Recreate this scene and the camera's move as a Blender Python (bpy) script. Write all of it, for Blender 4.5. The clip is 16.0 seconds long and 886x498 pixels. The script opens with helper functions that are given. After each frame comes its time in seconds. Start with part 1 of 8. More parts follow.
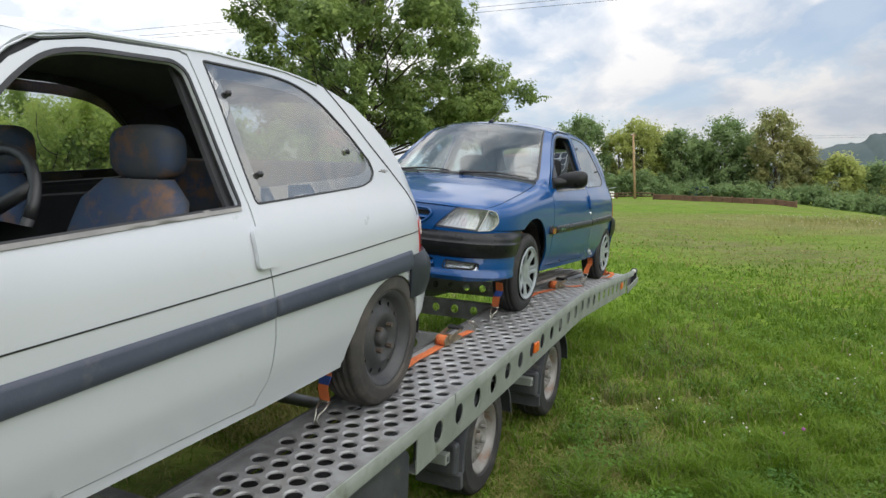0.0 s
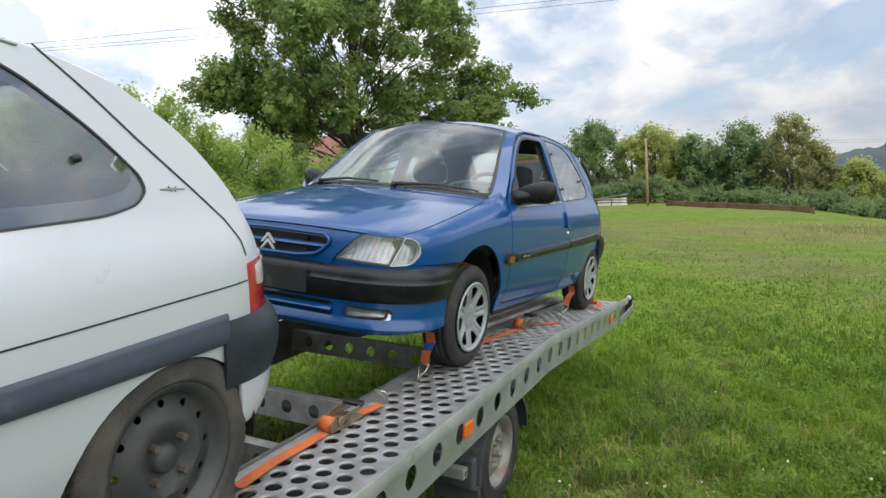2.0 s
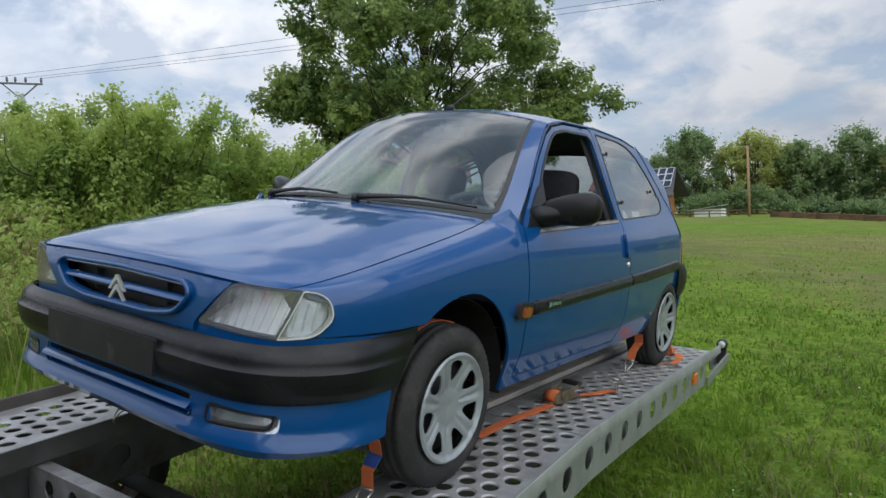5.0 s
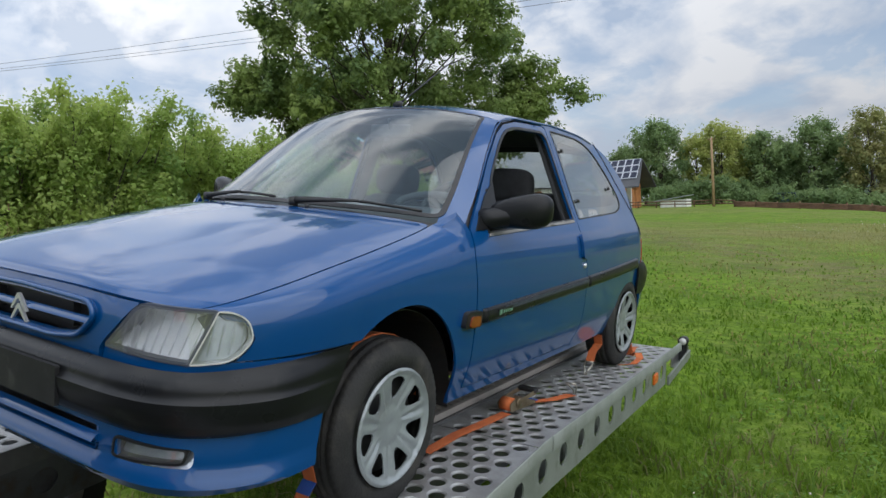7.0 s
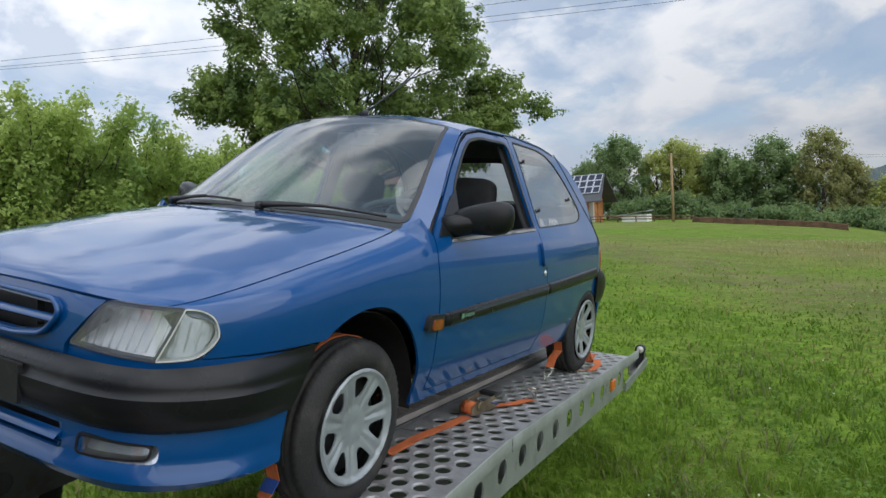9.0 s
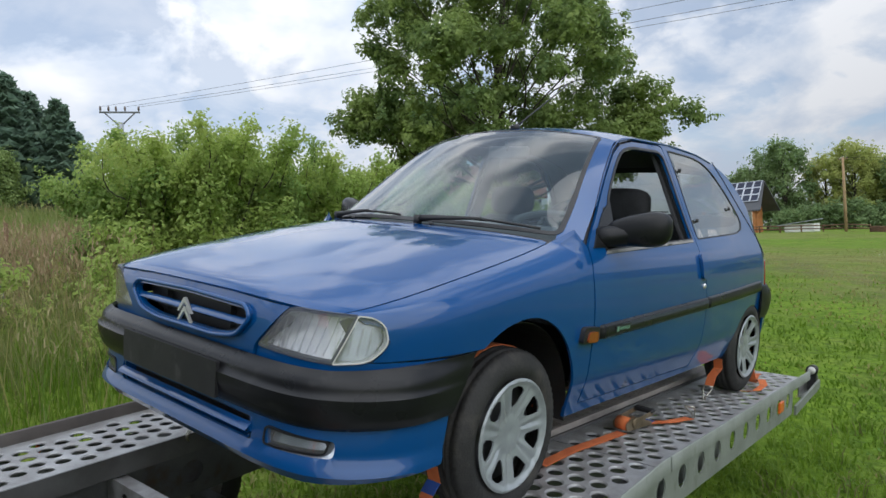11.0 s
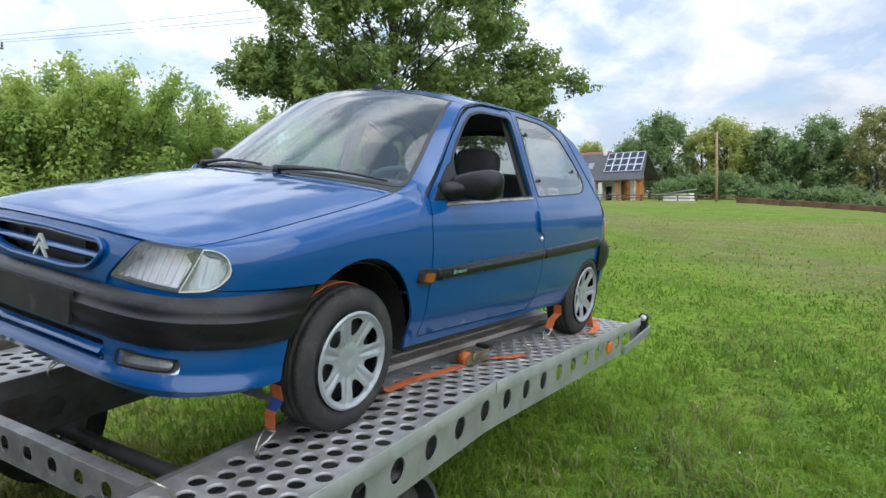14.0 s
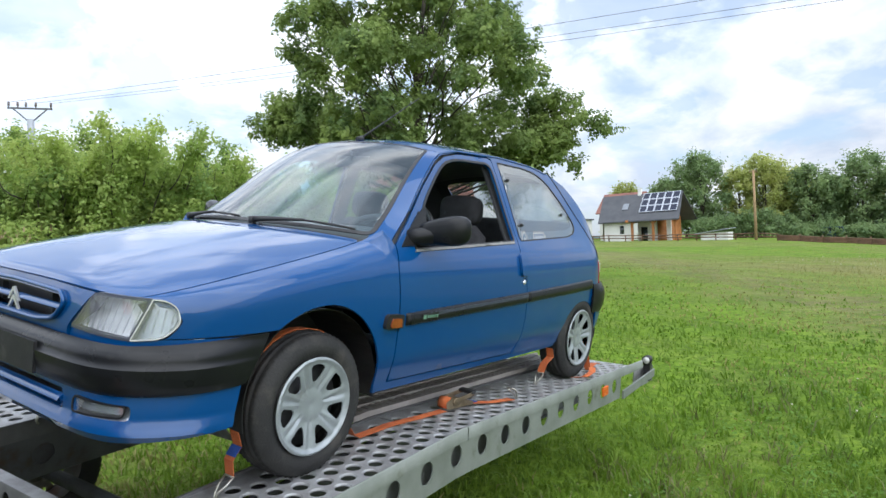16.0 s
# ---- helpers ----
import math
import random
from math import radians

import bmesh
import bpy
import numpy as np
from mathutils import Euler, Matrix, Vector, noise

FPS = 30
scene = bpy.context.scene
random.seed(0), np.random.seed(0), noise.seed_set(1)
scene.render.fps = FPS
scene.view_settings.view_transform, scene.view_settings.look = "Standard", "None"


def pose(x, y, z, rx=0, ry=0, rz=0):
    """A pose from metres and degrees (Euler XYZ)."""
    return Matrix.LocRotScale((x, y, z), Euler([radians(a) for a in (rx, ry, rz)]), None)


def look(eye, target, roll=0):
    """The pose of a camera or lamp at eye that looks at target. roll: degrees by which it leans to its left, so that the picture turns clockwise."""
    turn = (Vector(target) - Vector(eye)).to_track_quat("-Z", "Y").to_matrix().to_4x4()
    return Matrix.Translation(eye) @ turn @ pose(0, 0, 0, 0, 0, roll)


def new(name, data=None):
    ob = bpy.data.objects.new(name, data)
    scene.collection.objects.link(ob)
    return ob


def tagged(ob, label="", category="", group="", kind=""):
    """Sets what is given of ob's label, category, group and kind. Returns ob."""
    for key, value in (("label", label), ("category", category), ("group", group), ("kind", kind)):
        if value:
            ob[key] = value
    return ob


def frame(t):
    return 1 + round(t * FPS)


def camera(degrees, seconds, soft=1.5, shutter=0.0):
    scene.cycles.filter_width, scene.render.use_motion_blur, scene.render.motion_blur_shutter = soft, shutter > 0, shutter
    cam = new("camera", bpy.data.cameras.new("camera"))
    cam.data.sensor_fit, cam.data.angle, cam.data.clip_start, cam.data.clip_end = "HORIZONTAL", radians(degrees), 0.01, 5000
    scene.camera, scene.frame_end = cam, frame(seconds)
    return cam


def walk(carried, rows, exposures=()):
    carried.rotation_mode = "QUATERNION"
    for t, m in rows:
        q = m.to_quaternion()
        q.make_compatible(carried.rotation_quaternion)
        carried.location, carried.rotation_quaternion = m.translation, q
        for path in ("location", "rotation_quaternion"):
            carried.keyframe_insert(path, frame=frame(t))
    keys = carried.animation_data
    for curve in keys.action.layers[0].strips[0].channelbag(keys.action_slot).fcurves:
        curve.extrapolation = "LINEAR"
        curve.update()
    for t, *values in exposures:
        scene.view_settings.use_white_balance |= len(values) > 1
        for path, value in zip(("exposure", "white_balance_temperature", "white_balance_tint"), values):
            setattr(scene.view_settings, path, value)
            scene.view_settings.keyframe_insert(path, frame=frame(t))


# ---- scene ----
cam = camera(66.8, 16.0, 1.5)
PATH = [
    (0, (2.358, -4.514, 1.553), (1.457, -2.738, 1.362), 2.2),
    (0.5, (2.343, -4.229, 1.553), (1.36, -2.502, 1.329), 1.5),
    (1, (2.425, -3.865, 1.602), (1.333, -2.204, 1.375), 1.6),
    (1.5, (2.418, -3.575, 1.596), (1.385, -1.886, 1.317), -0.5),
    (2, (2.292, -3.25, 1.624), (1.355, -1.492, 1.451), 2.0),
    (2.5, (2.247, -2.978, 1.631), (1.228, -1.262, 1.503), 0.7),
    (3, (2.244, -2.665, 1.654), (1.06, -1.054, 1.624), 2.8),
    (3.5, (2.198, -2.432, 1.651), (1.032, -0.815, 1.494), -0.5),
    (4, (2.067, -2.203, 1.657), (1.06, -0.479, 1.553), 1.7),
    (4.5, (2.015, -2.031, 1.662), (0.949, -0.345, 1.521), 1.5),
    (4.7, (2.02, -1.944, 1.655), (0.862, -0.32, 1.513), 2.0),
    (6.8, (2.013, -1.673, 1.693), (0.853, -0.053, 1.517), 1.0),
    (7, (2.016, -1.668, 1.698), (0.926, 0.001, 1.53), 1.2),
    (7.5, (2.036, -1.686, 1.693), (1.027, 0.038, 1.587), 2.5),
    (8, (2.056, -1.696, 1.685), (1.089, 0.05, 1.557), 2.2),
    (8.2, (2.063, -1.7, 1.682), (1.119, 0.058, 1.548), 1.6),
    (10.3, (2.038, -1.766, 1.672), (0.822, -0.182, 1.571), 2.2),
    (10.5, (2.04, -1.772, 1.673), (0.789, -0.215, 1.571), 1.9),
    (11, (2.042, -1.783, 1.675), (0.699, -0.304, 1.571), 1.2),
    (11.5, (2.042, -1.775, 1.671), (0.676, -0.319, 1.552), 1.3),
    (12, (2.053, -1.737, 1.659), (0.636, -0.337, 1.48), 1.1),
    (12.5, (2.071, -1.696, 1.639), (0.543, -0.442, 1.337), 0.3),
    (13, (2.134, -1.733, 1.645), (0.623, -0.452, 1.369), 0.4),
    (13.5, (2.239, -1.82, 1.649), (1.023, -0.251, 1.406), 0.6),
    (14, (2.378, -1.891, 1.651), (1.285, -0.229, 1.442), 3.2),
    (14.5, (2.526, -1.802, 1.662), (1.415, -0.146, 1.516), 1.8),
    (15, (2.626, -1.657, 1.657), (1.501, -0.012, 1.489), 3.5),
    (15.5, (2.665, -1.696, 1.676), (1.564, -0.03, 1.572), 1.8),
    (16, (2.656, -1.762, 1.675), (1.464, -0.158, 1.592), 1.9),
]
LEVEL = pose(1.0, 0, 0) @ pose(0, 0, 0, -0.75, 4.95, 0) @ pose(-1.0, 0, 0)  # the trailer stands aslant on the meadow
walk(cam, [(t, LEVEL @ look(eye, target, roll)) for t, eye, target, roll in PATH],
     [(0, 0.05, 6400, 10), (1, 0.05, 6350, 10), (2.5, 0.08, 6300, 10), (3.5, -0.38, 6100, 10), (8, -0.31, 6050, 10), (11, -0.27, 6050, 10), (12.5, -0.28, 5950, 10), (13.0, 0.09, 5950, 10), (13.5, 0.15, 5950, 10), (14.5, 0.23, 5930, 10), (16, 0.29, 5930, 10)])

from mathutils.geometry import delaunay_2d_cdt

# ---- sky, sun ----
SUN_AZ, SUN_EL = radians(112), radians(47)
world = bpy.data.worlds.new("evening_sky")
scene.world = world
world.use_nodes = True
wn, wl = world.node_tree.nodes, world.node_tree.links
wn.clear()


def wnode(kind, **kw):
    n = wn.new(kind)
    for k, v in kw.items():
        n.inputs[k].default_value = v
    return n


sky = wn.new("ShaderNodeTexSky")
sky.sky_type, sky.sun_disc = "NISHITA", False
sky.sun_elevation, sky.sun_rotation = SUN_EL, SUN_AZ
sky.air_density, sky.dust_density, sky.ozone_density = 1.0, 1.5, 1.0
wco = wn.new("ShaderNodeTexCoord")
wsep = wn.new("ShaderNodeSeparateXYZ")
wl.new(wco.outputs["Generated"], wsep.inputs[0])


def wmath(op, a, b):
    n = wn.new("ShaderNodeMath")
    n.operation = op
    for slot, v in zip(n.inputs, (a, b)):
        if isinstance(v, (int, float)):
            slot.default_value = v
        else:
            wl.new(v, slot)
    return n.outputs[0]


wz_up = wmath("ADD", wmath("MAXIMUM", wsep.outputs["Z"], 0.0), 0.42)
wcomb = wn.new("ShaderNodeCombineXYZ")
wl.new(wmath("DIVIDE", wsep.outputs["X"], wz_up), wcomb.inputs[0])
wl.new(wmath("DIVIDE", wsep.outputs["Y"], wz_up), wcomb.inputs[1])
wmap = wn.new("ShaderNodeMapping")
wmap.inputs["Rotation"].default_value = (0, 0, radians(25))
wmap.inputs["Location"].default_value = (3.1, 1.4, 0)
wmap.inputs["Scale"].default_value = (1.0, 1.0, 1)
wl.new(wcomb.outputs[0], wmap.inputs[0])
wnoise = wnode("ShaderNodeTexNoise", Scale=3.0, Detail=9.0, Roughness=0.55, Distortion=0.3)
wl.new(wmap.outputs[0], wnoise.inputs["Vector"])
wramp = wn.new("ShaderNodeValToRGB")
wramp.color_ramp.elements[0].position, wramp.color_ramp.elements[1].position = 0.43, 0.56
wl.new(wnoise.outputs["Fac"], wramp.inputs[0])
# shading inside the cloud sheet: grey-blue bellies and lit edges
wnoise2 = wnode("ShaderNodeTexNoise", Scale=4.2, Detail=8.0, Roughness=0.55, Distortion=0.3)
wl.new(wmap.outputs[0], wnoise2.inputs["Vector"])
wcol = wn.new("ShaderNodeValToRGB")
wcol.color_ramp.elements[0].position, wcol.color_ramp.elements[0].color = 0.38, (0.66, 0.72, 0.81, 1)
wcol.color_ramp.elements[1].position, wcol.color_ramp.elements[1].color = 0.585, (0.985, 0.97, 0.955, 1)
wl.new(wnoise2.outputs["Fac"], wcol.inputs[0])
wbg1 = wnode("ShaderNodeBackground", Strength=0.138)
whaze = wn.new("ShaderNodeMix")  # thin high veil before the blue
whaze.data_type = "RGBA"
whaze.inputs[0].default_value = 0.28
whaze.inputs[7].default_value = (4.6, 5.4, 6.6, 1)
wl.new(sky.outputs[0], whaze.inputs[6])
wl.new(whaze.outputs[2], wbg1.inputs["Color"])
wbg2 = wnode("ShaderNodeBackground", Strength=0.97)
# an overcast sky is brighter overhead than at the horizon
wthick = wn.new("ShaderNodeMapRange")
wthick.inputs[1].default_value, wthick.inputs[2].default_value, wthick.inputs[3].default_value, wthick.inputs[4].default_value = -0.85, 0.25, 0.95, 0.56
wl.new(wsep.outputs["X"], wthick.inputs[0])
wl.new(wmath("ADD", wmath("MULTIPLY", wmath("MAXIMUM", wsep.outputs["Z"], 0.0), 1.4), wthick.outputs[0]), wbg2.inputs["Strength"])
wl.new(wcol.outputs[0], wbg2.inputs["Color"])
wmix = wn.new("ShaderNodeMixShader")
# the sheet is closed in the west, and torn to wisps in the north and east
wside = wn.new("ShaderNodeMapRange")
wside.inputs[1].default_value, wside.inputs[2].default_value, wside.inputs[3].default_value, wside.inputs[4].default_value = 0.35, -0.8, 0.16, 0.5
wl.new(wsep.outputs["X"], wside.inputs[0])
# and broken overhead
wgap = wn.new("ShaderNodeMapRange")
wgap.inputs[1].default_value, wgap.inputs[2].default_value, wgap.inputs[3].default_value, wgap.inputs[4].default_value = 0.26, 0.46, 0.0, -0.20
wl.new(wsep.outputs["Z"], wgap.inputs[0])
wcover = wmath("ADD", wmath("ADD", wramp.outputs[0], wside.outputs[0]), wgap.outputs[0])
wcover.node.use_clamp = True
wl.new(wcover, wmix.inputs[0])
wl.new(wbg1.outputs[0], wmix.inputs[1])
wl.new(wbg2.outputs[0], wmix.inputs[2])
wout = wn.new("ShaderNodeOutputWorld")
wl.new(wmix.outputs[0], wout.inputs[0])

sun = new("sun", bpy.data.lights.new("sun", "SUN"))
sun.data.energy, sun.data.angle, sun.data.color = 2.6, radians(100), (1.0, 0.97, 0.91)
sun.matrix_world = look((0, 0, 30), (-30 * math.sin(SUN_AZ) * math.cos(SUN_EL), -30 * math.cos(SUN_AZ) * math.cos(SUN_EL), 30 - 30 * math.sin(SUN_EL)))


# ---- materials ----
def mat(name, col, rough=0.5, metal=0.0, col2=None, scale=6.0, fine=90.0, bump=0.1, contrast=(0.35, 0.65), coat=0.0, coat_rough=0.05, trans=0.0, spec=0.5,
        stain=None, stain_scale=2.0, stain_at=(0.58, 0.72), rough_var=0.12, island=None, rand=None):
    """A procedural surface: two tones at a large scale, a fine grain in bump and roughness, and stains of their own colour."""
    m = bpy.data.materials.new(name)
    m.use_nodes = True
    n, l = m.node_tree.nodes, m.node_tree.links
    b = n["Principled BSDF"]
    tc = n.new("ShaderNodeTexCoord")

    def noise_of(s, detail=5.0, r=0.55):
        t = n.new("ShaderNodeTexNoise")
        t.inputs["Scale"].default_value, t.inputs["Detail"].default_value, t.inputs["Roughness"].default_value = s, detail, r
        l.new(tc.outputs["Object"], t.inputs["Vector"])
        return t.outputs["Fac"]

    def ramp(v, a, c):
        r = n.new("ShaderNodeMapRange")
        r.inputs[1].default_value, r.inputs[2].default_value = a, c
        l.new(v, r.inputs[0])
        return r.outputs[0]

    def mix(f, a, c):
        x = n.new("ShaderNodeMix")
        x.data_type = "RGBA"
        for slot, v in ((x.inputs[0], f), (x.inputs[6], a), (x.inputs[7], c)):
            if isinstance(v, tuple):
                slot.default_value = (*v, 1.0)
            elif isinstance(v, float):
                slot.default_value = v
            else:
                l.new(v, slot)
        return x.outputs[2]

    c2 = col2 or tuple(0.8 * x for x in col)
    out = mix(ramp(noise_of(scale), *contrast), col, c2)
    if island:
        g = n.new("ShaderNodeNewGeometry")
        out = mix(ramp(g.outputs["Random Per Island"], 0.0, 1.0), out, mix(ramp(noise_of(scale * 0.4), 0.4, 0.6), island, out))
    if rand:
        o = n.new("ShaderNodeObjectInfo")
        out = mix(o.outputs["Random"], out, rand)
    if stain:
        out = mix(ramp(noise_of(stain_scale, 8.0, 0.65), *stain_at), out, stain)
    l.new(out, b.inputs["Base Color"])
    rr = n.new("ShaderNodeMapRange")
    rr.inputs[3].default_value, rr.inputs[4].default_value = max(0.02, rough - rough_var), min(1.0, rough + rough_var)
    l.new(noise_of(scale * 2.3, 7.0), rr.inputs[0])
    l.new(rr.outputs[0], b.inputs["Roughness"])
    b.inputs["Metallic"].default_value = metal
    b.inputs["Coat Weight"].default_value, b.inputs["Coat Roughness"].default_value = coat, coat_rough
    b.inputs["Specular IOR Level"].default_value = spec
    if bump:
        bp = n.new("ShaderNodeBump")
        bp.inputs["Strength"].default_value, bp.inputs["Distance"].default_value = bump, 0.01
        l.new(noise_of(fine, 4.0), bp.inputs["Height"])
        l.new(bp.outputs[0], b.inputs["Normal"])
    if trans:
        t = n.new("ShaderNodeBsdfTranslucent")
        l.new(out, t.inputs[0])
        ms = n.new("ShaderNodeMixShader")
        ms.inputs[0].default_value = trans
        l.new(b.outputs[0], ms.inputs[1])
        l.new(t.outputs[0], ms.inputs[2])
        l.new(ms.outputs[0], n["Material Output"].inputs[0])
    return m


def glass(name, tint, rough=0.0, haze=0.0, haze_col=(0.6, 0.65, 0.62), mirror=0.08):
    """A thin pane: clear with a tint, a mirror image by Fresnel, and a film of dust."""
    m = bpy.data.materials.new(name)
    m.use_nodes = True
    n, l = m.node_tree.nodes, m.node_tree.links
    n.remove(n["Principled BSDF"])
    tr, gl, di = n.new("ShaderNodeBsdfTransparent"), n.new("ShaderNodeBsdfGlossy"), n.new("ShaderNodeBsdfDiffuse")
    tr.inputs[0].default_value = (*tint, 1)
    gl.inputs["Roughness"].default_value = rough
    di.inputs[0].default_value = (*haze_col, 1)
    lw, pw, fr = n.new("ShaderNodeLayerWeight"), n.new("ShaderNodeMath"), n.new("ShaderNodeMath")
    lw.inputs[0].default_value = 0.5
    pw.operation, fr.operation = "POWER", "MULTIPLY_ADD"
    pw.inputs[1].default_value, fr.inputs[1].default_value, fr.inputs[2].default_value = 3.0, 0.85, mirror
    l.new(lw.outputs["Facing"], pw.inputs[0])
    l.new(pw.outputs[0], fr.inputs[0])
    tc, ns = n.new("ShaderNodeTexCoord"), n.new("ShaderNodeTexNoise")
    ns.inputs["Scale"].default_value, ns.inputs["Detail"].default_value = 3.0, 8.0
    l.new(tc.outputs["Object"], ns.inputs["Vector"])
    mr = n.new("ShaderNodeMapRange")
    mr.inputs[1].default_value, mr.inputs[2].default_value, mr.inputs[3].default_value, mr.inputs[4].default_value = 0.3, 0.7, 0.5 * haze, 1.5 * haze
    l.new(ns.outputs["Fac"], mr.inputs[0])
    m1, m2 = n.new("ShaderNodeMixShader"), n.new("ShaderNodeMixShader")
    l.new(mr.outputs[0], m1.inputs[0])
    l.new(tr.outputs[0], m1.inputs[1])
    l.new(di.outputs[0], m1.inputs[2])
    l.new(fr.outputs[0], m2.inputs[0])
    l.new(m1.outputs[0], m2.inputs[1])
    l.new(gl.outputs[0], m2.inputs[2])
    l.new(m2.outputs[0], n["Material Output"].inputs[0])
    return m


M_BLUE = mat("blue_paint", (0.002, 0.059, 0.205), 0.34, 0.0, (0.002, 0.053, 0.19), 1.2, 400, 0.004, spec=0.15, coat=1.0, coat_rough=0.012, rough_var=0.05)
M_WHITE = mat("white_paint", (0.48, 0.50, 0.53), 0.32, 0.0, (0.455, 0.475, 0.50), 1.5, 300, 0.008, coat=0.6, coat_rough=0.08, stain=(0.45, 0.45, 0.43), stain_scale=5.0, stain_at=(0.62, 0.8))
M_BUMPER = mat("black_bumper_plastic", (0.008, 0.0085, 0.0095), 0.30, 0, (0.012, 0.0125, 0.0135), 3, 500, 0.03, spec=0.28, stain=(0.03, 0.03, 0.03), stain_scale=7)
# grey trim plastic again, darkened to carry the shade on the white car's bumpers
M_GREY_BUMPER_SHADED = mat("shaded_grey_bumper_plastic", (0.014, 0.017, 0.025), 0.42, 0, (0.020, 0.024, 0.034), 4, 350, 0.08, stain=(0.045, 0.05, 0.06), stain_scale=9)
M_GREY_TRIM = mat("grey_bumper_plastic", (0.036, 0.044, 0.066), 0.46, 0, (0.050, 0.058, 0.082), 4, 350, 0.15, stain=(0.08, 0.085, 0.10), stain_scale=9)
M_DUSTY = mat("dusty_black_plastic", (0.012, 0.012, 0.013), 0.5, 0, (0.02, 0.02, 0.021), 5, 300, 0.1, stain=(0.06, 0.06, 0.058), stain_scale=14)
M_BLACK = mat("black_plastic", (0.012, 0.012, 0.013), 0.45, 0, (0.02, 0.02, 0.021), 5, 300, 0.1)
M_RUBBER = mat("tyre_rubber", (0.015, 0.015, 0.015), 0.75, 0, (0.028, 0.027, 0.026), 7, 120, 0.3, stain=(0.065, 0.058, 0.05), stain_scale=9, stain_at=(0.52, 0.75))
M_TYRE_DUSTY = mat("dusty_tyre_rubber", (0.030, 0.028, 0.026), 0.8, 0, (0.048, 0.044, 0.040), 7, 120, 0.35, stain=(0.085, 0.074, 0.062), stain_scale=6, stain_at=(0.46, 0.70))
M_INTERIOR = mat("dark_interior_trim", (0.038, 0.039, 0.043), 0.8, 0, (0.050, 0.051, 0.055), 6, 200, 0.3)
M_DASH = mat("grey_dashboard", (0.07, 0.075, 0.08), 0.7, 0, (0.055, 0.06, 0.065), 5, 250, 0.2)
M_HEADLINER = mat("grey_headliner", (0.15, 0.15, 0.155), 0.9, 0, (0.12, 0.12, 0.125), 5, 300, 0.2)
M_SEAT_DARK = mat("black_seat_cloth", (0.02, 0.02, 0.022), 0.9, 0, (0.035, 0.035, 0.04), 12, 600, 0.4)
M_SEAT_PATTERN = mat("patterned_seat_cloth", (0.070, 0.075, 0.085), 0.9, 0, (0.040, 0.065, 0.125), 4.6, 500, 0.4, (0.45, 0.58), stain=(0.16, 0.095, 0.065), stain_scale=5.0, stain_at=(0.51, 0.60))
M_SILVER = mat("silver_hubcap_paint", (0.34, 0.37, 0.385), 0.36, 0.3, (0.27, 0.295, 0.305), 9, 200, 0.05, coat=0.3, stain=(0.25, 0.25, 0.23), stain_scale=12)
M_STEEL_BLACK = mat("black_steel_rim", (0.035, 0.037, 0.04), 0.55, 0.2, (0.06, 0.06, 0.06), 9, 150, 0.15, stain=(0.09, 0.075, 0.06), stain_scale=12)
M_RUSTY_NUT = mat("rusty_wheel_nut", (0.15, 0.12, 0.10), 0.6, 0.5, (0.10, 0.075, 0.06), 30, 200, 0.2)
M_RIM_GREY = mat("dirty_silver_steel_rim", (0.27, 0.265, 0.25), 0.5, 0.3, (0.18, 0.165, 0.145), 9, 150, 0.2, stain=(0.16, 0.09, 0.05), stain_scale=9, stain_at=(0.55, 0.7))
M_GALV = mat("galvanised_steel", (0.40, 0.405, 0.405), 0.46, 0.45, (0.27, 0.265, 0.26), 9, 160, 0.2, contrast=(0.38, 0.62), stain=(0.24, 0.225, 0.195), stain_scale=3.2, stain_at=(0.54, 0.82), rough_var=0.2)
M_GALV_SIDE = mat("weathered_galvanised_rail", (0.265, 0.285, 0.255), 0.58, 0.3, (0.195, 0.215, 0.185), 5, 120, 0.16, stain=(0.13, 0.14, 0.10), stain_scale=6.0)
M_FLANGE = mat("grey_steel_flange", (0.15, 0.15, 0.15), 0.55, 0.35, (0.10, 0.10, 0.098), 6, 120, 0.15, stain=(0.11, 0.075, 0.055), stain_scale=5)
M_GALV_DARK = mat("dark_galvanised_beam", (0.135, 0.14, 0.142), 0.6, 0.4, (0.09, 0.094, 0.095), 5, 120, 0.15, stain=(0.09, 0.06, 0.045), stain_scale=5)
M_GALV_BROWN = mat("stained_steel_flange", (0.13, 0.115, 0.105), 0.6, 0.3, (0.09, 0.08, 0.075), 6, 120, 0.15, stain=(0.10, 0.055, 0.035), stain_scale=6)
M_RAMP = mat("brown_weathered_steel_ramp", (0.46, 0.42, 0.385), 0.6, 0.1, (0.34, 0.31, 0.285), 6, 120, 0.15, stain=(0.12, 0.07, 0.045), stain_scale=5)
M_MUDGUARD = mat("grey_black_plastic_mudguard", (0.03, 0.033, 0.038), 0.55, 0, (0.055, 0.058, 0.062), 6, 150, 0.15, stain=(0.10, 0.095, 0.08), stain_scale=8)
M_STRAP = mat("orange_webbing", (0.62, 0.165, 0.045), 0.85, 0, (0.50, 0.12, 0.035), 14, 500, 0.5, stain=(0.32, 0.10, 0.04), stain_scale=16)
M_BLUE_CLOTH = mat("blue_sleeve_cloth", (0.02, 0.07, 0.30), 0.8, 0, (0.018, 0.05, 0.22), 14, 500, 0.4)
M_RATCHET = mat("worn_zinc_steel", (0.34, 0.28, 0.19), 0.42, 0.8, (0.22, 0.17, 0.10), 18, 200, 0.15)
M_HOOK = mat("zinc_wire_hook", (0.55, 0.54, 0.48), 0.35, 0.9, (0.4, 0.38, 0.32), 30, 200, 0.1)
M_WAIST = mat("dusty_grey_rubber", (0.26, 0.25, 0.24), 0.6, 0, (0.18, 0.175, 0.17), 9, 200, 0.2)
